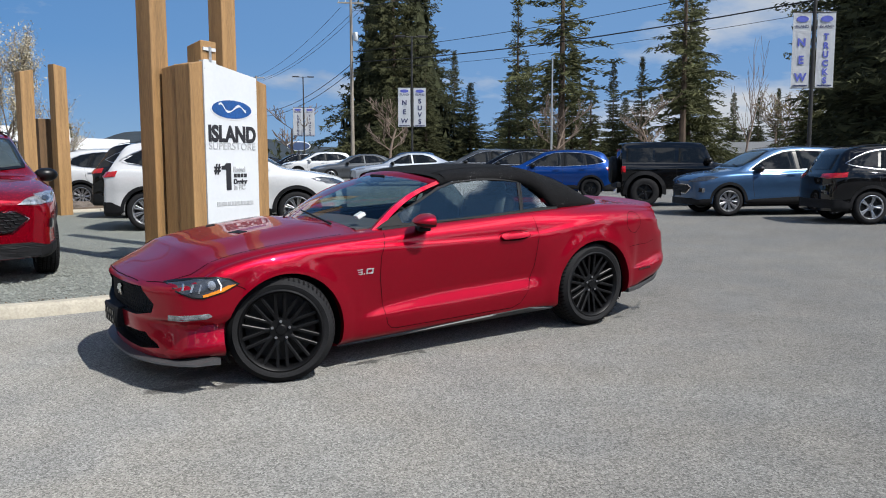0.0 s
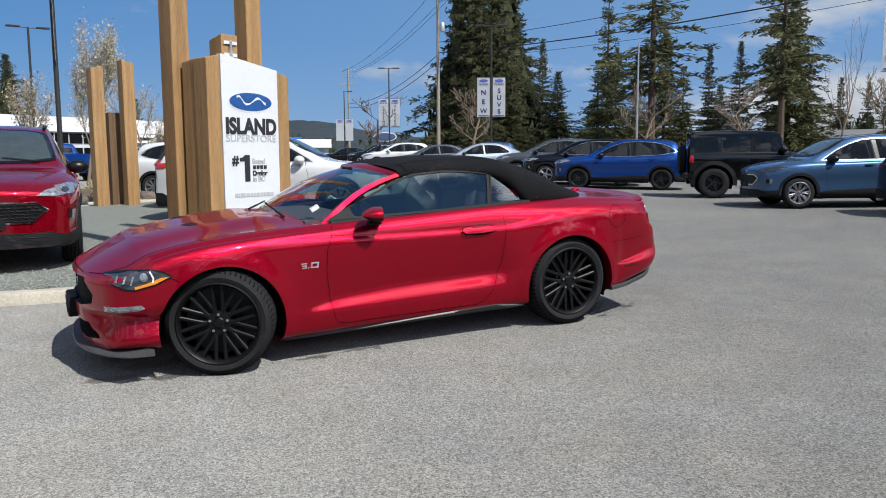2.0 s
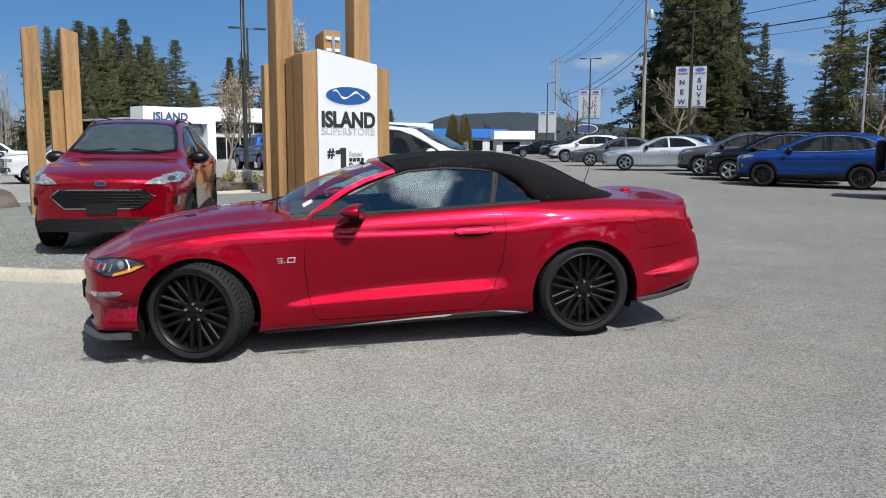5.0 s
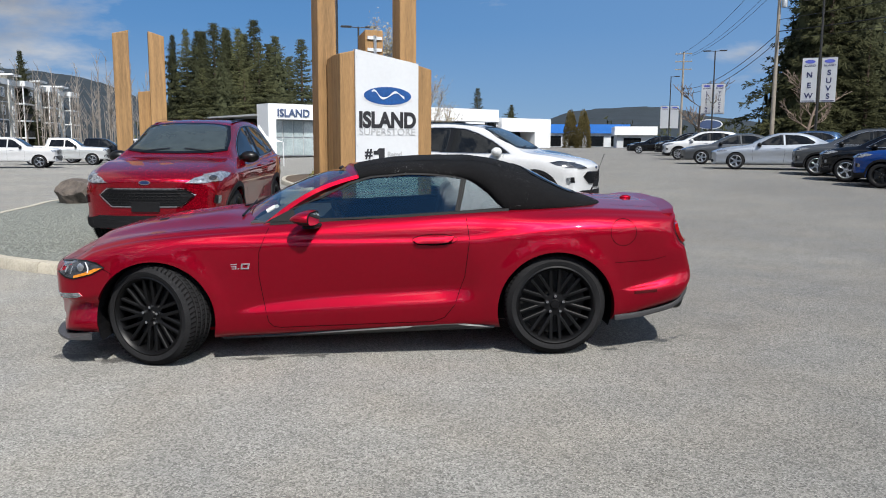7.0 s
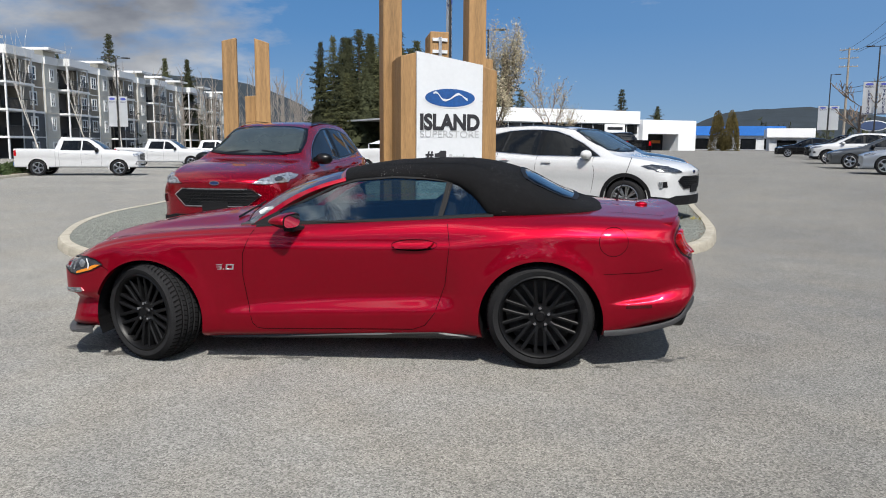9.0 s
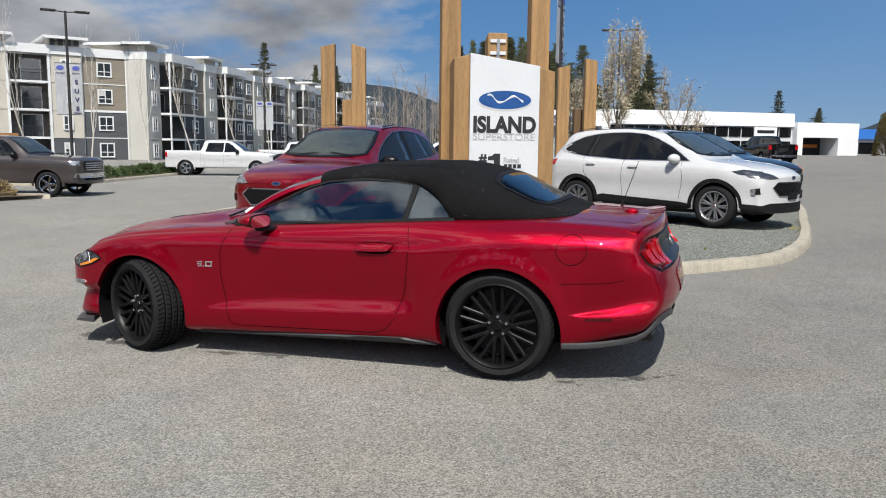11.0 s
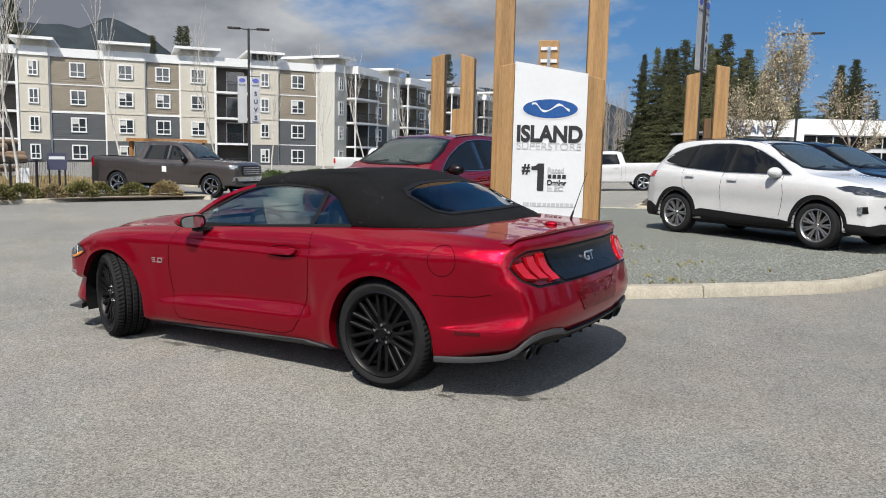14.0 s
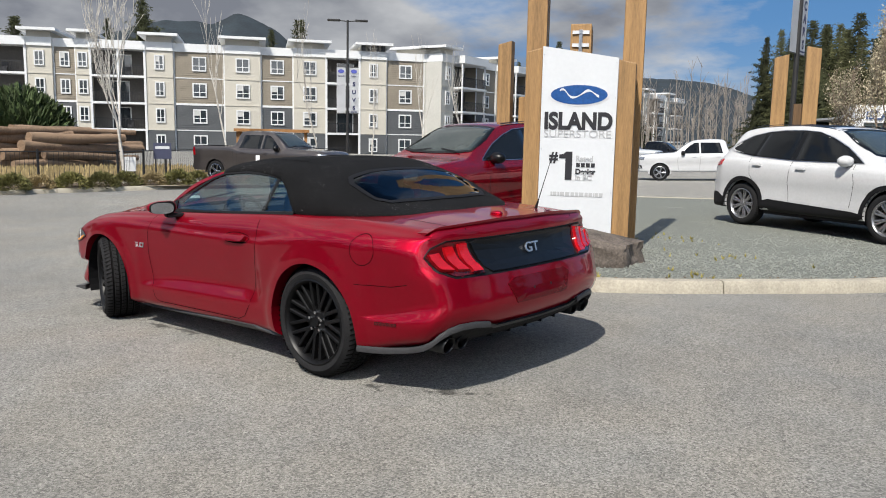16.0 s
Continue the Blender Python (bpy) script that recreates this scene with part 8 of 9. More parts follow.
def window_meshes(w, h):
    if (w, h) in WIN:
        return WIN[(w, h)]
    bm = bmesh.new()
    t = 0.13
    xs = [-w / 2, -w / 2 + t, -0.04, 0.04, w / 2 - t, w / 2]
    zs = [-h / 2, -h / 2 + t, -h * 0.16, -h * 0.16 + 0.07, h / 2 - t, h / 2]
    grid = {(i, k, y): bm.verts.new((xs[i], y, zs[k])) for i in range(6) for k in range(6) for y in (-0.09, 0.03)}
    solid = lambda i, k: 0 <= i < 5 and 0 <= k < 5 and not (i in (1, 3) and k in (1, 3))
    for i in range(5):
        for k in range(5):
            if solid(i, k):
                for y in (-0.09, 0.03):
                    bm.faces.new([grid[q] for q in ((i, k, y), (i + 1, k, y), (i + 1, k + 1, y), (i, k + 1, y))])
                for di, dk, p, q in ((-1, 0, (i, k), (i, k + 1)), (1, 0, (i + 1, k), (i + 1, k + 1)), (0, -1, (i, k), (i + 1, k)), (0, 1, (i, k + 1), (i + 1, k + 1))):
                    if not solid(i + di, k + dk):
                        bm.faces.new([grid[(*p, -0.09)], grid[(*q, -0.09)], grid[(*q, 0.03)], grid[(*p, 0.03)]])
    bmesh.ops.recalc_face_normals(bm, faces=bm.faces)
    frame_ = mesh_from("window", bm, TRIM)
    bm = bmesh.new()
    box(bm, -w / 2 + 0.05, -0.035, -h / 2 + 0.05, w / 2 - 0.05, -0.005, h / 2 - 0.05)
    pane_ = mesh_from("pane", bm, PANE)
    bm = bmesh.new()
    box(bm, -w / 2 + 0.12, -0.040, h * 0.05, -0.02, -0.036, h / 2 - 0.12)
    blind = mesh_from("blind", bm, CURTAIN)
    WIN[(w, h)] = (frame_, pane_, blind)
    return WIN[(w, h)]


def lap_wall(x0, x1, z0, z1, y, depth, lap):
    """A wall block; lap siding gets its own courses."""
    bm = bmesh.new()
    if not lap:
        box(bm, x0, y, z0, x1, y + depth, z1)
        return bm
    n = int((z1 - z0) / 0.22)
    for i in range(n):
        a, b_ = z0 + (z1 - z0) * i / n, z0 + (z1 - z0) * (i + 1) / n
        vs = [bm.verts.new(p) for p in ((x0, y - 0.03, a), (x1, y - 0.03, a), (x1, y, b_), (x0, y, b_))]
        bm.faces.new(vs)
        vs = [bm.verts.new(p) for p in ((x0, y - 0.03, a), (x1, y - 0.03, a), (x1, y, a), (x0, y, a))]
        bm.faces.new(vs[::-1])
    box(bm, x0, y + 0.002, z0, x1, y + depth, z1)
    return bm


def wing(bld, m, bays, rng, floors=4, base=0.4, out=0.45):
    """Bays along local x, looking to -Y: (width, kind). Kinds: c cream, t tan over slate, s light siding, b balconies."""
    root = part("wing", lap_wall(0.2, sum(w for w, _ in bays) - 0.2, 0, base + FLOOR * floors - 0.3, 2.4, 9.0, False), CREAM, bld, m=m)
    x = 0.0
    H = base + FLOOR * floors
    for w, kind in bays:
        proud = {"c": -0.35, "t": 0.0, "s": -0.2, "b": 0.9}[kind]
        if kind == "b":
            for px in (x + 0.12, x + w - 0.12):
                bm = bmesh.new()
                box(bm, px - 0.08, 0.10 - out, 0, px + 0.08, 0.26 - out, H)
                part("balcony_post", bm, TRIM, root)
            part("balcony_recess", lap_wall(x, x + w, 0, H, 1.5, 1.0, False), RECESS_SHADE, root)
            for k in range(1, floors):
                z = base + k * FLOOR
                bm = bmesh.new()
                box(bm, x - 0.02, -out, z - 0.22, x + w + 0.02, 1.5, z)
                bal = part("balcony", bm, TRIM, root)
                bm = bmesh.new()
                box(bm, x + 0.1, 0.03 - out, z + 1.0, x + w - 0.1, 0.08 - out, z + 1.06)
                n = int(w / 0.16)
                for i in range(n + 1):
                    px = x + 0.1 + (w - 0.2) * i / n
                    box(bm, px - 0.012, 0.04 - out, z + 0.05, px + 0.012, 0.065 - out, z + 1.0)
                part("railing", bm, RAIL, bal)
                bm = bmesh.new()
                px = x + w * rng.uniform(0.2, 0.4)
                box(bm, px, 1.44, z + 0.05, px + 1.7, 1.5, z + 2.15)
                part("patio_door", bm, PANE, bal)
                bm = bmesh.new()
                box(bm, px - 0.10, 1.455, z + 0.02, px + 1.8, 1.49, z + 2.25)
                part("door_frame", bm, TRIM, bal)
                if rng.random() < 0.6:
                    bm = bmesh.new()
                    cx_ = x + w * rng.uniform(0.3, 0.8)
                    box(bm, cx_ - 0.3, 0.2, z, cx_ + 0.3, 0.8, z + 0.45)
                    box(bm, cx_ - 0.3, 0.72, z + 0.45, cx_ + 0.3, 0.8, z + 0.95)
                    part("balcony_chair", bm, RAIL, bal)
            for px in () if out > 1 else ((x + 0.08, x + w - 0.08) if w < 5 else (x + 0.08, x + w / 2, x + w - 0.08)):
                bm = bmesh.new()
                box(bm, px - 0.11, -0.46, 0.0, px + 0.11, -0.24, H)
                part("balcony_post", bm, TRIM, root)
        else:
            zones = [(0, H, {"c": CREAM, "s": LIGHT}.get(kind, TAN))] if kind != "t" else [(0, base + 2 * FLOOR, SLATE), (base + 2 * FLOOR, H, TAN)]
            if kind == "c":
                zones = [(0, base + FLOOR - 0.1, SLATE), (base + FLOOR - 0.1, H, CREAM)]
            for z0, z1, mat in zones:
                part("wall_panel", lap_wall(x, x + w, z0, z1, proud, 2.6, mat in (TAN, SLATE, LIGHT)), mat, root)
            for k in range(1, floors):
                z = base + k * FLOOR - 0.06
                bm = bmesh.new()
                wd = 0.10 if not (kind == "t" and k == 2) else 0.22
                box(bm, x, proud - 0.06, z - wd / 2, x + w, proud + 0.02, z + wd / 2)
                part("band", bm, TRIM if kind == "t" else CREAM, root)
            for px in ((x + 0.06, x + w - 0.06) if kind == "t" else ()):
                bm = bmesh.new()
                box(bm, px - 0.09, proud - 0.05, 0, px + 0.09, proud + 0.02, H)
                part("corner_trim", bm, TRIM, root)
            ww = 1.45 if w > 3.0 else 0.95
            fr, pn, bl = window_meshes(ww, 1.5)
            n = 1 if w < 6 else 2
            for k in range(floors):
                for i in range(n):
                    wx = x + w * (i + 0.5) / n
                    win = part("window", fr, None, root, m=pose(wx, proud - 0.035, base + k * FLOOR + 1.42))
                    part("pane", pn, None, win)
                    if rng.random() < 0.45:
                        part("blind", bl, None, win)
        # parapet and flat roofs
        bm = bmesh.new()
        box(bm, x - 0.02, min(proud, -out - 0.05 if kind == "b" else proud) - 0.14, H - 0.1, x + w + 0.02, 3.0, H + 0.75)
        part("parapet", bm, TRIM, root)
        if kind in ("c",) or (kind == "s"):
            bm = bmesh.new()
            box(bm, x + 0.1, proud + 0.1, H + 0.75, x + w - 0.1, 6.0, H + 1.35)
            part("clerestory", bm, CREAM, root)
            bm = bmesh.new()
            vs = box(bm, x - 0.6, proud - 0.9, H + 1.35, x + w + 0.6, 6.5, H + 1.62)
            part("roof_slab", bm, TRIM, root)
        x += w
    return root


def apartments():
    rng = random.Random(3)
    b = thing("apartment_building", "four storey apartment block in cream, tan and slate siding with balconies", "building", Matrix.Identity(4))
    bays = [(8.0, "b"), (2.4, "c"), (2.2, "t"), (1.3, "c"), (5.4, "b"), (2.7, "c"), (5.2, "t"), (3.7, "c"), (3.5, "t"), (3.4, "c"), (3.8, "b"), (2.9, "c"), (4.4, "t"), (1.8, "s")]
    L = sum(w for w, _ in bays)
    d = Vector((26.7, 36.4)).normalized()
    a = Vector((-54.2, 64.2)) - d * L
    g = -1.1
    root = wing(b, place_wall(a.x, a.y, a.x + d.x, a.y + d.y, g), bays, rng)
    # number plate on the fascia, as plain bars
    x = L - 9.0
    for i in range(4):
        bm = bmesh.new()
        box(bm, x + i * 0.72, -0.62, 0.4 + 4 * FLOOR + 0.78, x + 0.45 + i * 0.72, -0.56, 0.4 + 4 * FLOOR + 1.5)
        part("number_bar", bm, INK, root)
    bays2 = [(2.6, "s"), (5.5, "b"), (5.0, "t"), (3.0, "s"), (5.5, "b"), (6.0, "t"), (3.0, "s"), (5.5, "b"), (5.0, "t"), (3.0, "s"), (5.5, "b"), (4.0, "s"), (5.0, "t"), (3.0, "s"), (6.0, "b"), (5.0, "t"), (3.0, "s"), (6.0, "b"), (5.0, "t"), (3.0, "s"), (6.0, "b")]
    a, c = Vector((-53.2, 63.0)), Vector((-61.0, 113.0))
    wing(b, place_wall(a.x, a.y, c.x, c.y, g), bays2, rng, out=1.5)


apartments()

# ---- hills ----
HILL = surf("wooded_hill", (0.016, 0.024, 0.030), 0.95, var=0.45, scale=0.02, bump=0.6, bscale=0.08)


def hills():
    prof = curve_of([(-75, 1.0), (-50, 1.0), (-40, 1.2), (-28, 1.3), (-22, 1.9), (-17, 2.7), (-12, 2.4), (-9, 1.4), (-4, 0.5), (5, 0.5), (13, 0.6), (15, 1.0), (17, 2.2), (19.5, 3.45), (20.7, 3.9), (22.5, 4.35), (24.3, 4.53), (26.6, 4.62), (31, 4.9), (37, 5.2), (44, 5.4), (49, 5.7), (50.6, 6.1), (51.7, 6.75), (52.5, 7.4), (53.6, 7.95), (54.4, 8.2), (55.2, 8.28), (56.1, 8.0), (57.0, 7.6), (57.9, 7.75), (59.5, 7.75), (60.8, 7.45), (64, 6.5), (70, 5.3), (80, 3.0)])
    for name, r0, k, lo, hi, lab in (("hill_range", 1500.0, 1.0, 14, 80, "dark wooded mountain ridge behind the apartments"), ("hill_range", 1900.0, 1.0, -75, 16, "low wooded hills beyond the road")):
        bm = bmesh.new()
        rows = []
        n = 260
        for i in range(n + 1):
            a = lo + (hi - lo) * i / n
            t = radians(a)
            e = prof(a) + 0.05 * noise.noise(Vector((a * 0.9, 0, 3))) + 0.05 * noise.noise(Vector((a * 3.1, 0, 7)))
            e *= smooth_step((a - lo) / 4) * smooth_step((hi - a) / 4)
            col = []
            for j in range(9):
                v = j / 8
                r = r0 + 700 * v
                hgt = math.tan(radians(e)) * r * (v ** 0.7) * (1 + 0.02 * noise.noise(Vector((a * 0.5, v * 6, 1))))
                col.append(bm.verts.new((-math.sin(t) * r, math.cos(t) * r, hgt - 3)))
            rows.append(col)
        for p, q in zip(rows, rows[1:]):
            for j in range(8):
                bm.faces.new((p[j], p[j + 1], q[j + 1], q[j]))
        bmesh.ops.recalc_face_normals(bm, faces=bm.faces)
        thing(name, lab, "hills", kind="structure", bm=bm, material=HILL, smooth=60)


hills()

# ---- trees ----
BARK = surf("fir_bark", (0.085, 0.06, 0.042), 0.9, var=0.3, scale=3, bump=0.4, bscale=18)
NEEDLES = surf("fir_needles", (0.082, 0.086, 0.040), 0.8, var=0.35, scale=0.9, island=0.9, spec=0.12)
NEEDLES_B = surf("dark_fir_needles", (0.052, 0.057, 0.029), 0.8, var=0.35, scale=0.9, island=0.9, spec=0.12)
BIRCH = surf("pale_birch_bark", (0.50, 0.47, 0.42), 0.8, var=0.3, scale=4)
TWIG = surf("bare_twig", (0.20, 0.15, 0.115), 0.85, var=0.25, scale=5)
BLOSSOM = surf("pale_blossom", (0.40, 0.35, 0.24), 0.8, var=0.3, scale=4, island=0.8)
BUD = surf("yellow_green_bud", (0.24, 0.20, 0.07), 0.8, var=0.35, scale=4, island=0.8)
SHRUB = surf("olive_shrub", (0.16, 0.15, 0.045), 0.8, var=0.4, scale=12, island=0.8)
HEDGE = surf("green_hedge", (0.055, 0.085, 0.025), 0.8, var=0.4, scale=8, island=0.8)
STRAW = surf("dry_grass", (0.30, 0.23, 0.11), 0.9, var=0.35, scale=10, island=0.6)


def conifer_meshes(seed, sparse=0.0, width=0.19, dark=False, bare=0.06, dense=0):
    """A fir of height 1: trunk, and a crown of drooping boughs set with needle sprays."""
    rng = random.Random(seed)
    bm = bmesh.new()
    tube(bm, (0, 0, 0), (0, 0, 0.97), 0.014, 0.002, 7)
    trunk = mesh_from("trunk", bm, BARK, 50)
    bm = bmesh.new()
    z = bare
    lobes = [(rng.uniform(0, 6.28), rng.choice((1, 2, 3)), rng.uniform(0.10, 0.24)) for _ in range(3)]
    # the shaded boughs within, close to the trunk
    for k in range(dense):
        u = 1 - math.sqrt(rng.random())
        zz, a = bare + (0.96 - bare) * u, rng.uniform(0, 6.28)
        r = width * (1 - u) * 0.55 * (1 + sum(q * math.sin(m_ * a + p + zz * 9) for p, m_, q in lobes)) * rng.uniform(0.8, 1.1)
        px, py, w_ = r * math.cos(a), r * math.sin(a), 0.10 * width * (1.25 - u)
        bm.faces.new([bm.verts.new((px - math.sin(a) * q * w_ + rng.gauss(0, 0.005), py + math.cos(a) * q * w_ + rng.gauss(0, 0.005), zz + dz)) for q, dz in ((-1, -0.018), (1, -0.018), (rng.uniform(-0.5, 0.5), 0.030))])
    while z < 0.985:
        frac = (z - bare) / (1 - bare)
        reach = width * (1 - frac) ** 1.0 * (0.55 + 0.45 * min(1, frac * 6 + 0.4)) + 0.003
        tier = rng.uniform(0.72, 1.12)
        n = max(4, int((13 if dense else 10) - 5 * frac))
        a0 = rng.uniform(0, 6.28)
        for i in range(n):
            if rng.random() < sparse:
                continue
            a = a0 + 6.28 * i / n + rng.uniform(-0.25, 0.25)
            uneven = 1 + sum(k * math.sin(m_ * a + p + z * 9) for p, m_, k in lobes)
            L = reach * tier * rng.uniform(0.42, 1.32) * uneven
            droop = rng.uniform(0.15, 0.5) - frac * 0.5
            steps = max(3, int(L / 0.014))
            c, s = math.cos(a), math.sin(a)
            for k in range(steps):
                u = (k + 0.6) / steps
                r = L * u
                zz = z + 0.02 * u * (1 if frac > 0.6 else 0.3) - droop * L * u * u
                m = 10
                for q in range(m):
                    ww = 0.020 * (1.15 - u * 0.6) * (0.30 + 0.70 * (1 - frac) ** 0.7) * rng.uniform(0.7, 1.5)
                    px, py, pz = r * c + rng.gauss(0, 0.006), r * s + rng.gauss(0, 0.006), zz + rng.gauss(0, 0.005)
                    sx, sy = -s * ww, c * ww
                    ex, ey, ez = c * ww * 1.2 + rng.gauss(0, 0.006), s * ww * 1.2 + rng.gauss(0, 0.006), rng.uniform(-0.016, 0.006)
                    side = rng.choice((-1, 1))
                    bm.faces.new([bm.verts.new(p) for p in ((px, py, pz), (px + sx * side * 0.5 + ex * 0.4, py + sy * side * 0.5 + ey * 0.4, pz + rng.uniform(-0.010, 0.004)), (px + sx * side + ex, py + sy * side + ey, pz + ez))])
        z += 0.016 + 0.010 * rng.random() + 0.006 * frac + (0.02 if rng.random() < 0.10 + 0.3 * sparse else 0.0)
    crown = mesh_from("crown", bm, NEEDLES_B if dark else NEEDLES)
    return trunk, crown


def cedar_shape(seed):
    """An old fir with long bare lower trunk and ragged, open crown."""
    return conifer_meshes(seed, 0.58, 0.16, False, 0.26)


FIRS = [conifer_meshes(1, 0.05, 0.22), conifer_meshes(2, 0.12, 0.20, True), conifer_meshes(3, 0.02, 0.25, True, dense=700), conifer_meshes(4, 0.25, 0.17), cedar_shape(5)]


def fir(kind, x, y, height, wide=1.0, label="tall dark green fir tree", group=""):
    t, c = FIRS[kind]
    ob = thing("fir_tree", label, "tree", pose(x, y, ground_z(x, y) - 0.3, 0, 0, random.uniform(0, 360)) @ Matrix.Diagonal((height * wide, height * wide, height, 1)), group)
    part("trunk", t, None, ob)
    part("crown", c, None, ob)


def at_bearing(bearing, dist):
    """A place seen from the middle of the walk; bearing in degrees to the left of +Y."""
    t = radians(bearing)
    return 0.4 - math.sin(t) * dist, -6.0 + math.cos(t) * dist


random.seed(11)
EAST = "firs behind the parked cars"
for kind, brg, dist, hgt, wide in ((2, -27.0, 100, 31, 0.95), (0, -28.2, 96, 34, 0.95), (2, -29.9, 99, 31, 1.0), (2, -30.6, 106, 25, 1.1), (1, -32.9, 112, 17, 1.1),
                                   (3, -37.5, 110, 24, 1.2), (1, -38.0, 100, 14, 1.2), (4, -40.3, 88, 30, 1.35), (0, -41.4, 106, 17, 1.3), (1, -44.5, 120, 16, 1.2), (1, -46.5, 122, 17, 1.2),
                                   (4, -48.8, 84, 26, 1.25), (0, -49.3, 90, 24, 1.2), (1, -52.8, 130, 12, 1.3), (1, -54.4, 128, 11, 1.3), (1, -55.6, 125, 12, 1.3), (2, -60.2, 72, 28, 1.3), (2, -62.0, 62, 30, 1.3), (1, -63.7, 54, 31, 1.2), (2, -66.0, 56, 32, 1.3), (0, -69.0, 60, 30, 1.3), (2, -73.5, 58, 28, 1.3), (1, -58.4, 90, 17, 1.3),
                                   (0, -27.6, 90, 10, 1.8), (3, -30.5, 94, 13, 1.6), (0, -33.8, 96, 11, 1.8), (3, -36.6, 92, 12, 1.7), (0, -39.3, 95, 10, 1.8), (3, -42.5, 92, 11, 1.7), (0, -45.0, 96, 9, 1.9), (3, -50.5, 92, 10, 1.8), (0, -57.0, 80, 12, 1.7)):
    x, y = at_bearing(brg, dist)
    fir(kind, x, y, hgt, wide * 0.88, group=EAST)


def fir_to(kind, x, y, top, wide, group):
    """A fir whose tip stands at that height."""
    fir(kind, x, y, top - ground_z(x, y) + 0.3, wide, group=group)


NORTH = "firs behind the showroom"
for kind, x, y, top, wide in ((2, -30.9, 101.4, 15.6, 0.62), (0, -29.2, 101.6, 16.3, 0.80), (2, -27.2, 100.0, 16.0, 0.95), (1, -25.4, 101.2, 16.8, 1.35), (2, -23.8, 101.6, 16.3, 1.0), (0, -22.2, 101.2, 16.4, 1.0), (1, -20.3, 102.1, 17.4, 1.35), (2, -18.6, 103.6, 14.8, 1.0),
                              (2, -27.8, 105.0, 16.6, 0.95), (1, -25.0, 106.0, 16.9, 1.3), (2, -22.4, 105.6, 16.4, 1.1), (0, -26.4, 98.4, 11.0, 1.2), (2, -24.0, 98.6, 11.8, 1.2), (0, -21.2, 99.4, 11.0, 1.3),
                              (2, -17.4, 101.5, 15.6, 1.0), (0, -16.2, 104.8, 13.2, 1.2), (0, -19.4, 100.2, 14.6, 1.1), (1, -14.4, 104.6, 15.3, 1.4), (2, -12.6, 108.0, 10.5, 1.3), (2, -8.1, 114.5, 14.6, 0.95), (2, -5.9, 109.4, 14.7, 0.95), (1, -3.6, 112.0, 9.5, 1.3), (1, 16.8, 183.9, 14.4, 1.3), (2, 26.2, 193.0, 11.2, 1.2)):
    fir_to(kind, x, y, top, wide * 1.3, NORTH)
WEST = "firs behind the apartments"
for kind, x, y, top, wide in ((2, -91.5, 48.9, 19.6, 1.0), (1, -97.9, 47.5, 16.4, 1.1), (2, -88.3, 32.2, 14.2, 1.6), (1, -87.9, 72.0, 18.4, 1.0), (1, -96.5, 78.0, 19.8, 1.25), (1, -99.5, 75.2, 18.2, 1.2), (1, -62.2, 101.3, 16.7, 1.2), (2, -67.4, 127.8, 16.5, 0.95), (2, -63.9, 129.1, 16.4, 0.95), (1, -81.8, 118.4, 16.0, 1.0), (1, -94.0, 26.0, 15.0, 1.3)):
    fir_to(kind, x, y, top, wide, WEST)


def low_woods():
    """A far belt of trees along the skyline, too many to count."""
    rng = random.Random(8)
    bm = bmesh.new()
    for _ in range(420):
        brg = rng.uniform(-72, 20)
        dist = rng.uniform(170, 260)
        x, y = at_bearing(brg, dist)
        h = rng.uniform(4, 9) * (1.25 if brg < -30 else 0.8)
        if -14 < brg < 14:
            h *= 0.55
        for _ in range(46):
            u = rng.random()
            rr = h * 0.26 * (1 - u) + 0.3
            a = rng.uniform(0, 6.28)
            px, py, pz = x + rr * math.cos(a), y + rr * math.sin(a), h * u
            s = h * 0.09
            bm.faces.new([bm.verts.new((px + rng.uniform(-s, s), py + rng.uniform(-s, s), pz + rng.uniform(-s, s) * 1.6)) for _ in range(3)])
    thing("far_woods", "belt of dark trees along the skyline", "trees", kind="stuff", bm=bm, material=NEEDLES_B)


def road_woods():
    """The trees across the road behind the walk, seen in the car's glass and paint."""
    rng = random.Random(18)
    bm = bmesh.new()
    for _ in range(260):
        brg = rng.uniform(96, 268)
        x, y = at_bearing(brg, rng.uniform(52, 85))
        h = rng.uniform(7, 15)
        for _ in range(150):
            u = rng.random() ** 1.2
            rr = h * 0.24 * (1 - u) * rng.uniform(0.5, 1.0) + 0.2
            a = rng.uniform(0, 6.28)
            px, py, pz = x + rr * math.cos(a), y + rr * math.sin(a), ground_z(x, y) + h * (0.03 + u)
            s = h * 0.075
            bm.faces.new([bm.verts.new((px + rng.uniform(-s, s), py + rng.uniform(-s, s), pz + rng.uniform(-s, s) * 1.3)) for _ in range(3)])
    thing("roadside_woods", "dark fir woods across the road", "trees", kind="stuff", bm=bm, material=NEEDLES_B)


low_woods()
road_woods()


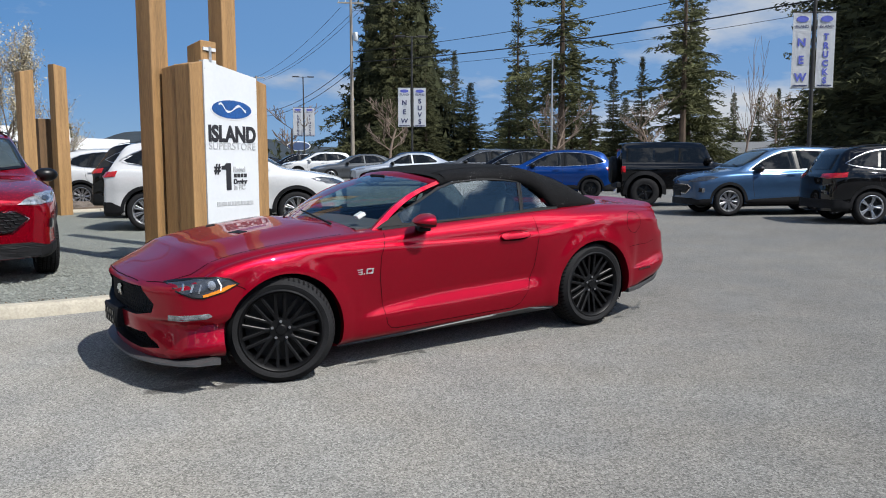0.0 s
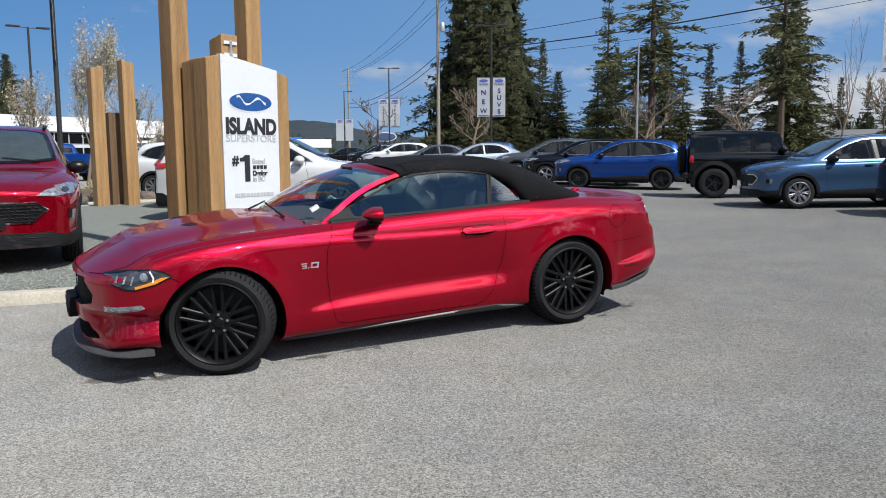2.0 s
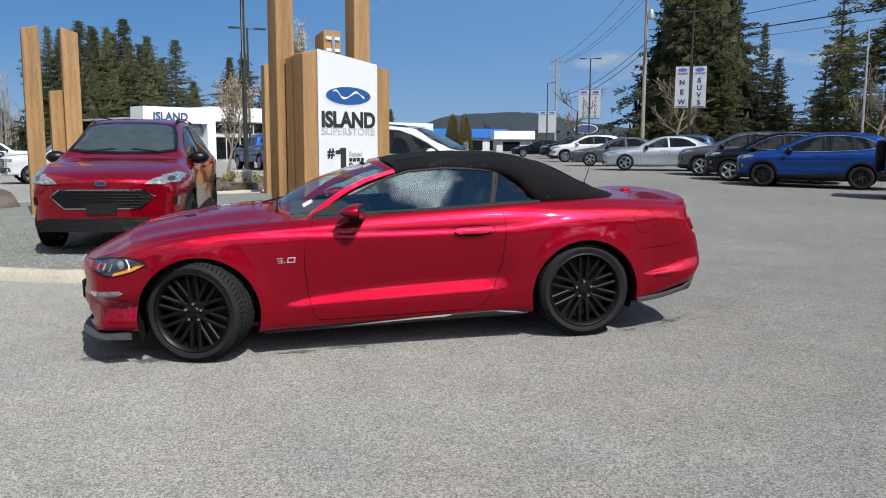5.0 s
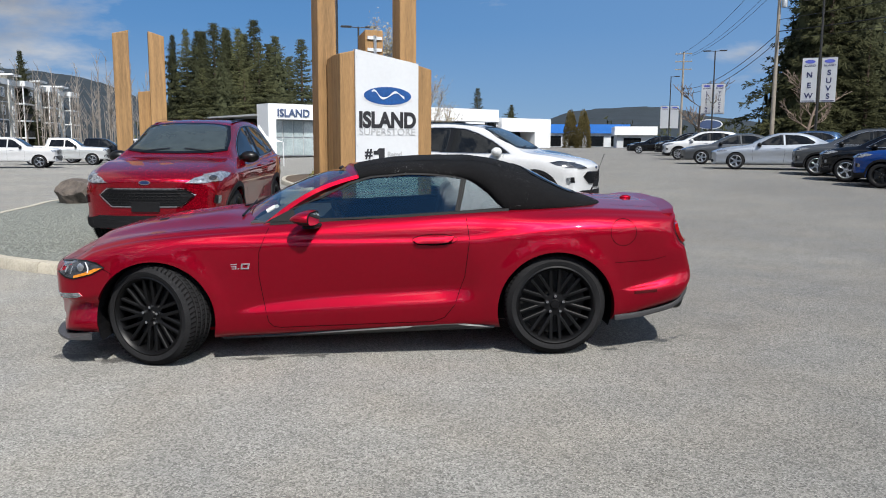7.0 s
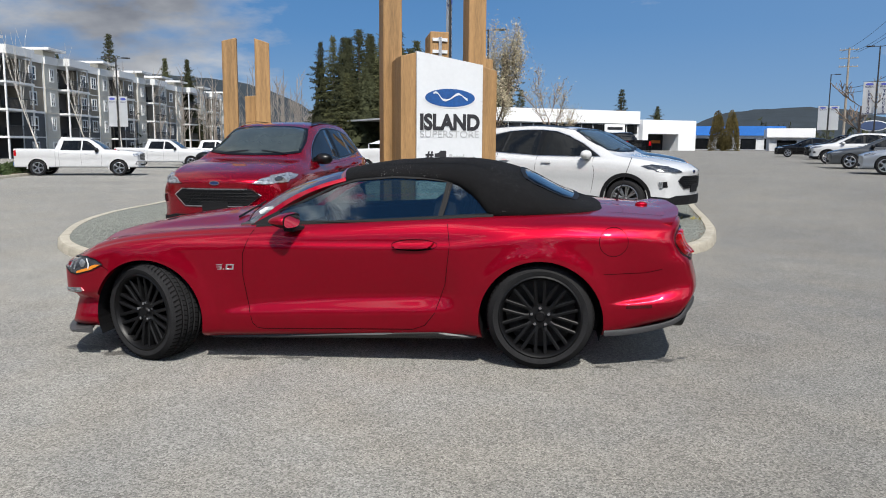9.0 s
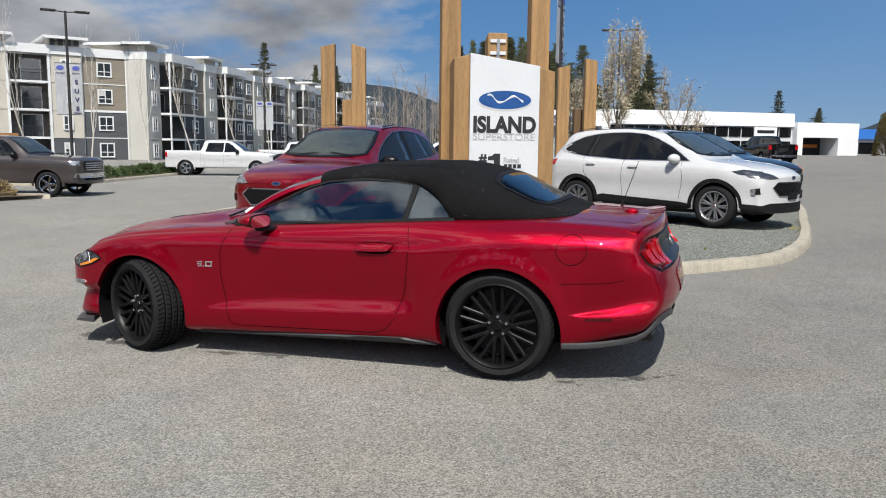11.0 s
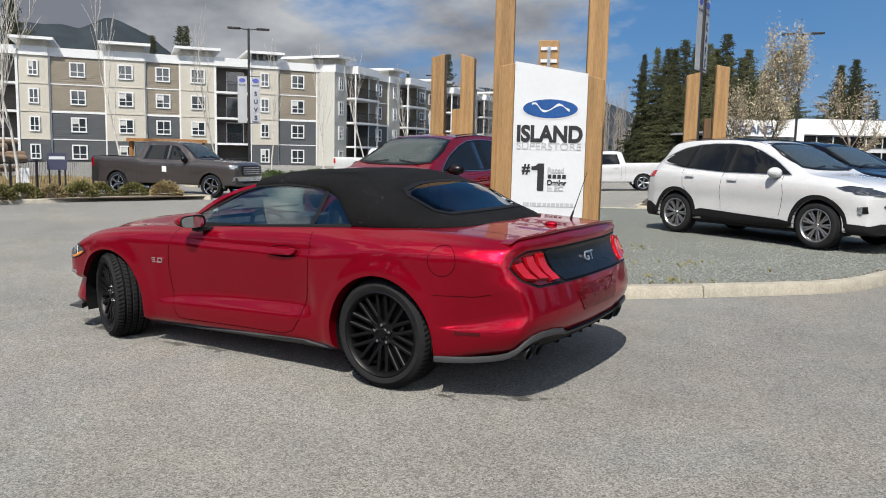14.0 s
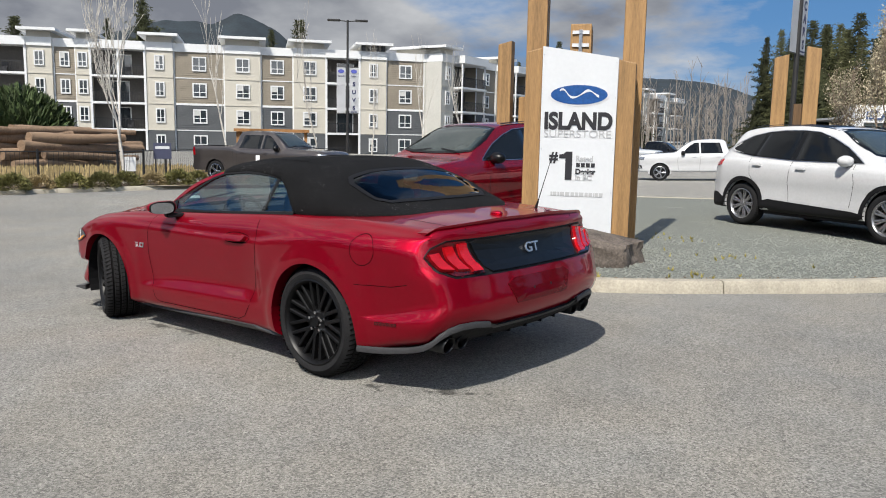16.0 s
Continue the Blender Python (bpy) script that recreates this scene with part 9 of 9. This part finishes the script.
def bare_tree(seed, height, spread_, material, twig_r, leaf=None, leaves=0, leaf_size=0.03, up_=0.8, levels=3, trunk_r=None, name="bare_tree", label="", x=0, y=0, lift=0.0, group="", trunk_len=0.55):
    """A branching tree; leaf is the material of its buds or blossoms."""
    rng = random.Random(seed)
    bm = bmesh.new()
    tips = []
    trunk_r = trunk_r or height * 0.012

    def grow(p, d, L, r, level):
        n = 4 if level == 0 else 3
        q = p
        for k in range(n):
            d = (d + Vector((rng.gauss(0, 0.09), rng.gauss(0, 0.09), rng.gauss(0, 0.03) + (0.06 if level else 0)))).normalized()
            e = q + d * L / n
            r1 = r * (1 - 0.8 * (k + 1) / n) if level == levels else r * (1 - 0.55 * (k + 1) / n)
            tube(bm, q, e, max(twig_r, r * (1 - 0.55 * k / n)), max(twig_r * 0.7, r1), 6 if level < 2 else 4, False)
            if level < levels and (k > 0 or level > 0):
                for _ in range(2 if level == 0 else 2):
                    a = rng.uniform(0, 6.28)
                    out = Vector((math.cos(a), math.sin(a), 0))
                    nd = (out * spread_ + Vector((0, 0, up_))).normalized() if level == 0 else (d * 0.9 + out * spread_ * 0.9 + Vector((0, 0, 0.25 * up_))).normalized()
                    grow(e, nd, L * rng.uniform(0.42, 0.62), max(twig_r, r1 * 0.55), level + 1)
            if level >= levels - 1:
                tips.append((q, e))
            q = e
            r = r if level else r
        tips.append((q, q + d * 0.2))

    grow(Vector((0, 0, 0)), Vector((0, 0, 1)), height * trunk_len, trunk_r, 0)
    top = max(v.co.z for v in bm.verts)
    k = height / top
    for v in bm.verts:
        v.co *= k
    ob = thing(name, label, "tree", pose(x, y, ground_z(x, y) + lift - 0.05, 0, 0, rng.uniform(0, 360)), group)
    part("trunk", bm, material, ob, smooth=60)
    if leaf:
        bm, loose = bmesh.new(), 0.05 if leaf is BUD else 0.10
        for _ in range(leaves):
            a, b_ = rng.choice(tips)
            p = a.lerp(b_, rng.random()) * k + Vector((rng.gauss(0, loose), rng.gauss(0, loose), rng.gauss(0, loose)))
            s = leaf_size * rng.uniform(0.6, 1.4)
            bm.faces.new([bm.verts.new(p + Vector((rng.uniform(-s, s), rng.uniform(-s, s), rng.uniform(-s, s)))) for _ in range(3)])
        part("crown", bm, leaf, ob)
    return ob


bare_tree(21, 5.85, 0.36, TWIG, 0.008, BLOSSOM, 13000, 0.036, 1.1, 3, 0.07, "blossom_tree", "slender tree in pale blossom in the planted bed", -1.0, 23.9)
bare_tree(22, 4.7, 0.55, TWIG, 0.008, BLOSSOM, 3000, 0.036, 0.8, 3, 0.07, "blossom_tree", "small tree in thin pale blossom before the showroom", 1.45, 28.2)
bare_tree(24, 4.4, 0.5, TWIG, 0.010, BLOSSOM, 4500, 0.042, 0.9, 3, 0.07, "blossom_tree", "low pale blossoming tree behind the timber posts", -3.0, 27.0)
BIRCHES = "bare pale barked trees before the apartments"
for sd, x, y, h in ((31, -20.0, 8.9, 8.3), (32, -31.0, 26.5, 9.5), (33, -30.2, 19.8, 9.8), (34, -31.5, 36.5, 9.0), (35, -31.8, 41.5, 9.0), (36, -36.0, 54.0, 9.5), (37, -31.0, 31.0, 8.6), (38, -38.0, 62.0, 9.5), (39, -30.0, 14.0, 9.0)):
    bare_tree(sd, h, 0.22 if sd > 31 else 0.40, BIRCH, 0.012, None, 0, 0, 1.2, 2 if sd > 31 else 3, 0.085, "birch_tree", "bare slender tree with pale bark", x, y, 0.05, BIRCHES, 0.78)
bare_tree(41, 7.6, 0.35, TWIG, 0.012, None, 0, 0, 1.1, 2, 0.09, "bare_tree", "leafless dark sapling beyond the parked cars", 32.6, 19.8, 0, "", 0.7)
for sd, brg, dist, h in ((42, -27.2, 72, 7), (43, -39.5, 78, 8), (44, -46.5, 74, 7.5), (45, -20.5, 80, 7), (46, -55.0, 85, 9), (47, -56.5, 88, 9)):
    x, y = at_bearing(brg, dist)
    bare_tree(sd, h, 0.75, TWIG, 0.02, BUD if sd in (46, 47) else None, 900 if sd in (46, 47) else 0, 0.1, 0.5, 3, 0.11, "bare_tree", "leafless reddish brown tree before the firs", x, y, 0, "leafless trees before the firs", 0.4)


def bare_copse():
    """Leafless poplars below the mountain, a thicket too dense to count."""
    rng = random.Random(14)
    bm = bmesh.new()
    for _ in range(105):
        x, y = at_bearing(rng.uniform(17, 31), rng.uniform(115, 165))
        h = rng.uniform(6, 13.5)
        tube(bm, (x, y, -1), (x + rng.gauss(0, 0.3), y, h), 0.10, 0.025, 4, False)
        for _ in range(12):
            z = h * rng.uniform(0.25, 0.95)
            a = rng.uniform(0, 6.28)
            tube(bm, (x, y, z), (x + math.cos(a) * 0.9, y + math.sin(a) * 0.9, z + 1.6), 0.045, 0.015, 3, False)
    thing("bare_copse", "thicket of leafless pale poplars below the mountain", "trees", kind="stuff", bm=bm, material=surf("poplar_twig", (0.25, 0.22, 0.19), 0.9, var=0.3, scale=2))


bare_copse()

# ---- planted strips ----
kerb_and_fill("strip", [(-16.5, 13.4), (-17.3, 13.0), (-17.9, 11.0), (-18.2, 8.0), (-18.4, 4.5), (-18.4, 0.0), (-18.4, -4.0), (-21.2, -4.0), (-21.3, 2.0), (-20.9, 8.0), (-19.6, 12.2), (-17.6, 13.9)][::-1],
              "concrete kerb round the planted strip", SOIL, "planting_bed", "brown bark soil of the planted strip", 3.0, 0.13)
kerb_and_fill("strip", [(-22.0, 20.4), (-23.0, 24.0), (-25.2, 31.0), (-27.0, 36.0), (-30.5, 36.0), (-29.0, 29.0), (-26.8, 22.0), (-24.0, 18.6)], "concrete kerb of the hedge strip", SOIL, "planting_bed", "soil strip with a low hedge before the apartments", 3.0, 0.13)
kerb_and_fill("bed", [(-2.7, 16.0), (-1.0, 16.2), (1.2, 16.3), (1.0, 19.0), (0.0, 22.0), (-2.0, 25.0), (-4.4, 26.0), (-4.2, 22.0), (-3.2, 18.0)], "concrete kerb of the planted bed", SOIL, "planting_bed", "bark covered planting bed behind the timber posts", 3.0, 0.13, crown=0.25)


def leaf_mound(bm, at, r, seed, hgt, n):
    """Small pointed leaves over a rounded mound."""
    rng = random.Random(seed)
    for _ in range(n):
        a, e = rng.uniform(0, 6.28), rng.uniform(0.0, 1.5)
        rr = r * (1 - 0.32 * rng.random() ** 2) * (1 + 0.10 * math.sin(a * 3 + seed) + 0.06 * math.sin(a * 7 + e * 5 + seed))
        p = Vector((rr * math.cos(a) * math.cos(e), rr * math.sin(a) * math.cos(e), rr * hgt * math.sin(e)))
        o = p.normalized() * r * 0.12
        s = r * 0.075
        q = Vector((rng.uniform(-s, s), rng.uniform(-s, s), rng.uniform(-s, s)))
        t = Vector((rng.uniform(-s, s), rng.uniform(-s, s), rng.uniform(-s, s)))
        bm.faces.new([bm.verts.new(at + v) for v in (p - o * 0.3 + q, p - o * 0.3 + t, p + o)])


def shrub(x, y, z, r, mat, seed, hgt=0.8, name="shrub", label="rounded olive green shrub in the planted strip", n=900, group=""):
    bm = bmesh.new()
    leaf_mound(bm, Vector((0, 0, 0)), r, seed, hgt, n)
    thing(name, label, "shrub", pose(x, y, z), group, bm=bm, material=mat)


rng_ = random.Random(77)
for i in range(15):
    x, y = -18.55 - 0.12 * (i % 3) + (0.75 if i == 0 else 0), 12.6 - i * 0.86
    shrub(x + (0.35 if i == 1 else 0), y, ground_z(x, y) + 0.11, rng_.uniform(0.42, 0.55), SHRUB if i % 4 else STRAW, 100 + i, 0.85, n=2200, group="low shrubs along the planted strip")
bm = bmesh.new()
for i in range(26):
    y = 19.8 + i * 0.58
    x = -22.9 - (y - 20.4) * 0.30 - rng_.uniform(0, 0.5)
    leaf_mound(bm, Vector((x, y, ground_z(x, y) + 0.11)), rng_.uniform(0.5, 0.75), 200 + i, 0.7, 700)
thing("hedge", "low green clipped hedge before the apartments", "hedge", kind="stuff", bm=bm, material=HEDGE)
for i in range(16):
    x, y = rng_.uniform(-2.6, 0.4), rng_.uniform(16.8, 23.5)
    shrub(x, y, ground_z(x, y) + 0.16, rng_.uniform(0.28, 0.5), rng_.choice((SHRUB, STRAW, BUD)), 300 + i, 0.9, "shrub", "dry twiggy shrub in the planted bed", 240, "shrubs in the planted bed")
for i, (x, y, s) in enumerate(((-2.3, 16.6, 0.5), (-1.55, 16.7, 0.38), (-2.55, 17.2, 0.36), (0.2, 16.9, 0.4))):
    rock(x, y, ground_z(x, y) + 0.18, s, s * 0.8, s * 0.6, 5 + i, label="grey brown rock at the edge of the planted bed")
bm = bmesh.new()
box(bm, -0.28, -0.22, 0, 0.28, 0.22, 0.55, bevel=0.03)
thing("concrete_block", "pale concrete lamp footing in the planted bed", "block", pose(-1.95, 17.2, ground_z(-1.95, 17.2) + 0.1, 0, 0, 20), bm=bm, material=CONCRETE)

# ---- fence, boards and logs west of the strip ----
def fence():
    picket = None
    f = thing("metal_fence", "low black metal fence behind the planted strip", "fence", Matrix.Identity(4))
    pts = [(-21.8, -2.0), (-21.8, 6.9), (-21.6, 9.5), (-24.5, 13.0), (-27.0, 17.5), (-29.5, 23.0), (-31.8, 30.0)]
    for (ax_, ay), (bx, by) in zip(pts, pts[1:]):
        L = math.hypot(bx - ax_, by - ay)
        n = max(1, round(L / 2.4))
        for i in range(n):
            x, y = ax_ + (bx - ax_) * i / n, ay + (by - ay) * i / n
            bm = bmesh.new()
            box(bm, -0.03, -0.03, -0.1, 0.03, 0.03, 1.2)
            part("post", bm, RAIL, f, m=Matrix.Translation((x, y, ground_z(x, y))))
            X, Y = ax_ + (bx - ax_) * (i + 1) / n, ay + (by - ay) * (i + 1) / n
            for z in (0.12, 1.12):
                bm = bmesh.new()
                tube(bm, (x, y, ground_z(x, y) + z), (X, Y, ground_z(X, Y) + z), 0.02, 0.02, 5)
                part("rail", bm, RAIL, f)
            if picket is None:
                bm = bmesh.new()
                tube(bm, (0, 0, 0.12), (0, 0, 1.12), 0.007, 0.007, 4, False)
                picket = mesh_from("picket", bm, RAIL)
            for k in range(1, 16):
                px, py = x + (X - x) * k / 16, y + (Y - y) * k / 16
                part("picket", picket, None, f, m=Matrix.Translation((px, py, ground_z(px, py))))


fence()
LOG = surf("raw_log", (0.170, 0.113, 0.071), 0.9, var=0.55, scale=1.6, bump=0.5, bscale=14, island=0.5)


def logs():
    rng = random.Random(4)
    k = 0
    for row, cnt in enumerate((8, 8, 7, 6, 4)):
        for i in range(cnt):
            bm = bmesh.new()
            r = rng.uniform(0.17, 0.30)
            L = rng.uniform(4.5, 7.5)
            cols = []
            for j in range(9):
                u = j / 8
                bx, bz = 0.06 * math.sin(u * 3 + i), 0.05 * math.sin(u * 4 + row)
                cols.append([bm.verts.new((bx + r * (1 - 0.25 * u) * rng.uniform(0.88, 1.1) * math.cos(6.283 * q / 12), L * u, bz + r * (1 - 0.25 * u) * rng.uniform(0.88, 1.1) * math.sin(6.283 * q / 12))) for q in range(12)])
            for a, b in zip(cols, cols[1:]):
                for q in range(12):
                    bm.faces.new((a[q], a[(q + 1) % 12], b[(q + 1) % 12], b[q]))
            bm.faces.new(cols[0]), bm.faces.new(cols[-1][::-1])
            bmesh.ops.recalc_face_normals(bm, faces=bm.faces)
            x = -33.0 - (i + row * 0.5) * 0.62 + rng.uniform(-0.15, 0.15)
            y = 10.3 + rng.uniform(-1.6, 1.6)
            thing("log", "long brown felled log in a stack", "log", pose(x, y, ground_z(x, y) + 0.26 + row * 0.40, rng.uniform(-2, 2), 0, 12 + rng.uniform(-9, 9)), "stack of felled logs", bm=bm, material=LOG, smooth=50)


logs()


def board(x, y, w, h, z, yaw, mat, label):
    b = thing("notice_board", label, "sign", pose(x, y, ground_z(x, y), 0, 0, yaw))
    part("board", flat([(-w / 2, z), (w / 2, z), (w / 2, z + h), (-w / 2, z + h)], -0.03, 0.0), mat, b)
    for s in (-1, 1):
        bm = bmesh.new()
        tube(bm, (s * w * 0.4, 0.03, -0.05), (s * w * 0.4, 0.03, z + h), 0.03, 0.03, 6)
        part("post", bm, RAIL, b)
    part("word_bar", flat([(-w * 0.4, z + h * 0.62), (w * 0.4, z + h * 0.62), (w * 0.4, z + h * 0.8), (-w * 0.4, z + h * 0.8)], -0.036, -0.031), PANEL_WHITE, b)


board(-23.5, 12.3, 0.66, 0.62, 0.80, 55, surf("navy_board", (0.05, 0.055, 0.10), 0.5, var=0.1), "dark blue notice board on the fence")
board(-22.3, 10.3, 0.42, 0.52, 0.40, 60, WHITE_LABEL, "small white notice on the fence")
TIMBER_ORANGE = surf("new_framing_timber", (0.30, 0.145, 0.05), 0.8, var=0.25, scale=3)


def shelter():
    s = thing("timber_shelter", "open shelter framed in new orange timber before the apartments", "shelter", pose(-32.0, 24.0, ground_z(-32, 24) - 0.05, 0, 0, 50))
    for x in (-1.9, 0.0, 1.9):
        for y in (0, 1.6):
            bm = bmesh.new()
            box(bm, x - 0.08, y - 0.08, 0, x + 0.08, y + 0.08, 2.05)
            part("post", bm, TIMBER_ORANGE, s)
    bm = bmesh.new()
    box(bm, -2.1, -0.3, 2.05, 2.1, 1.9, 2.22)
    part("roof", bm, TIMBER_ORANGE, s)


shelter()
shrub(-40.4, 13.7, ground_z(-40, 13), 2.7, HEDGE, 401, 1.35, "evergreen_bush", "broad dark green bush beside the log stack", 7000)
shrub(-42.8, 10.4, ground_z(-42, 10), 2.9, HEDGE, 402, 1.0, "evergreen_bush", "dark green bush behind the log stack", 6000)


def dry_grass():
    rng = random.Random(6)
    bm = bmesh.new()
    for _ in range(9000):
        x, y = rng.uniform(-33, -21.5), rng.uniform(-2, 18)
        if x > -21.6 - max(0, (y - 9) * 0.65):
            continue
        z = ground_z(x, y)
        h = rng.uniform(0.08, 0.35)
        bm.faces.new([bm.verts.new(p) for p in ((x - 0.05, y - 0.05, z), (x + 0.05, y + 0.05, z), (x + rng.uniform(-0.12, 0.12), y + rng.uniform(-0.12, 0.12), z + h))])
    thing("dry_grass", "pale dry grass and rubble beyond the fence", "grass", kind="stuff", bm=bm, material=STRAW)


dry_grass()
for i, (x, y) in enumerate(((22.7, 102.5), (24.5, 102.2))):
    shrub(x, y, ground_z(x, y) - 0.2, 1.05, surf("columnar_cypress", (0.11, 0.088, 0.034), 0.85, var=0.3, scale=3, island=0.6, spec=0.1), 500 + i, 4.6, "cypress", "clipped column cypress before the shops", 9000)
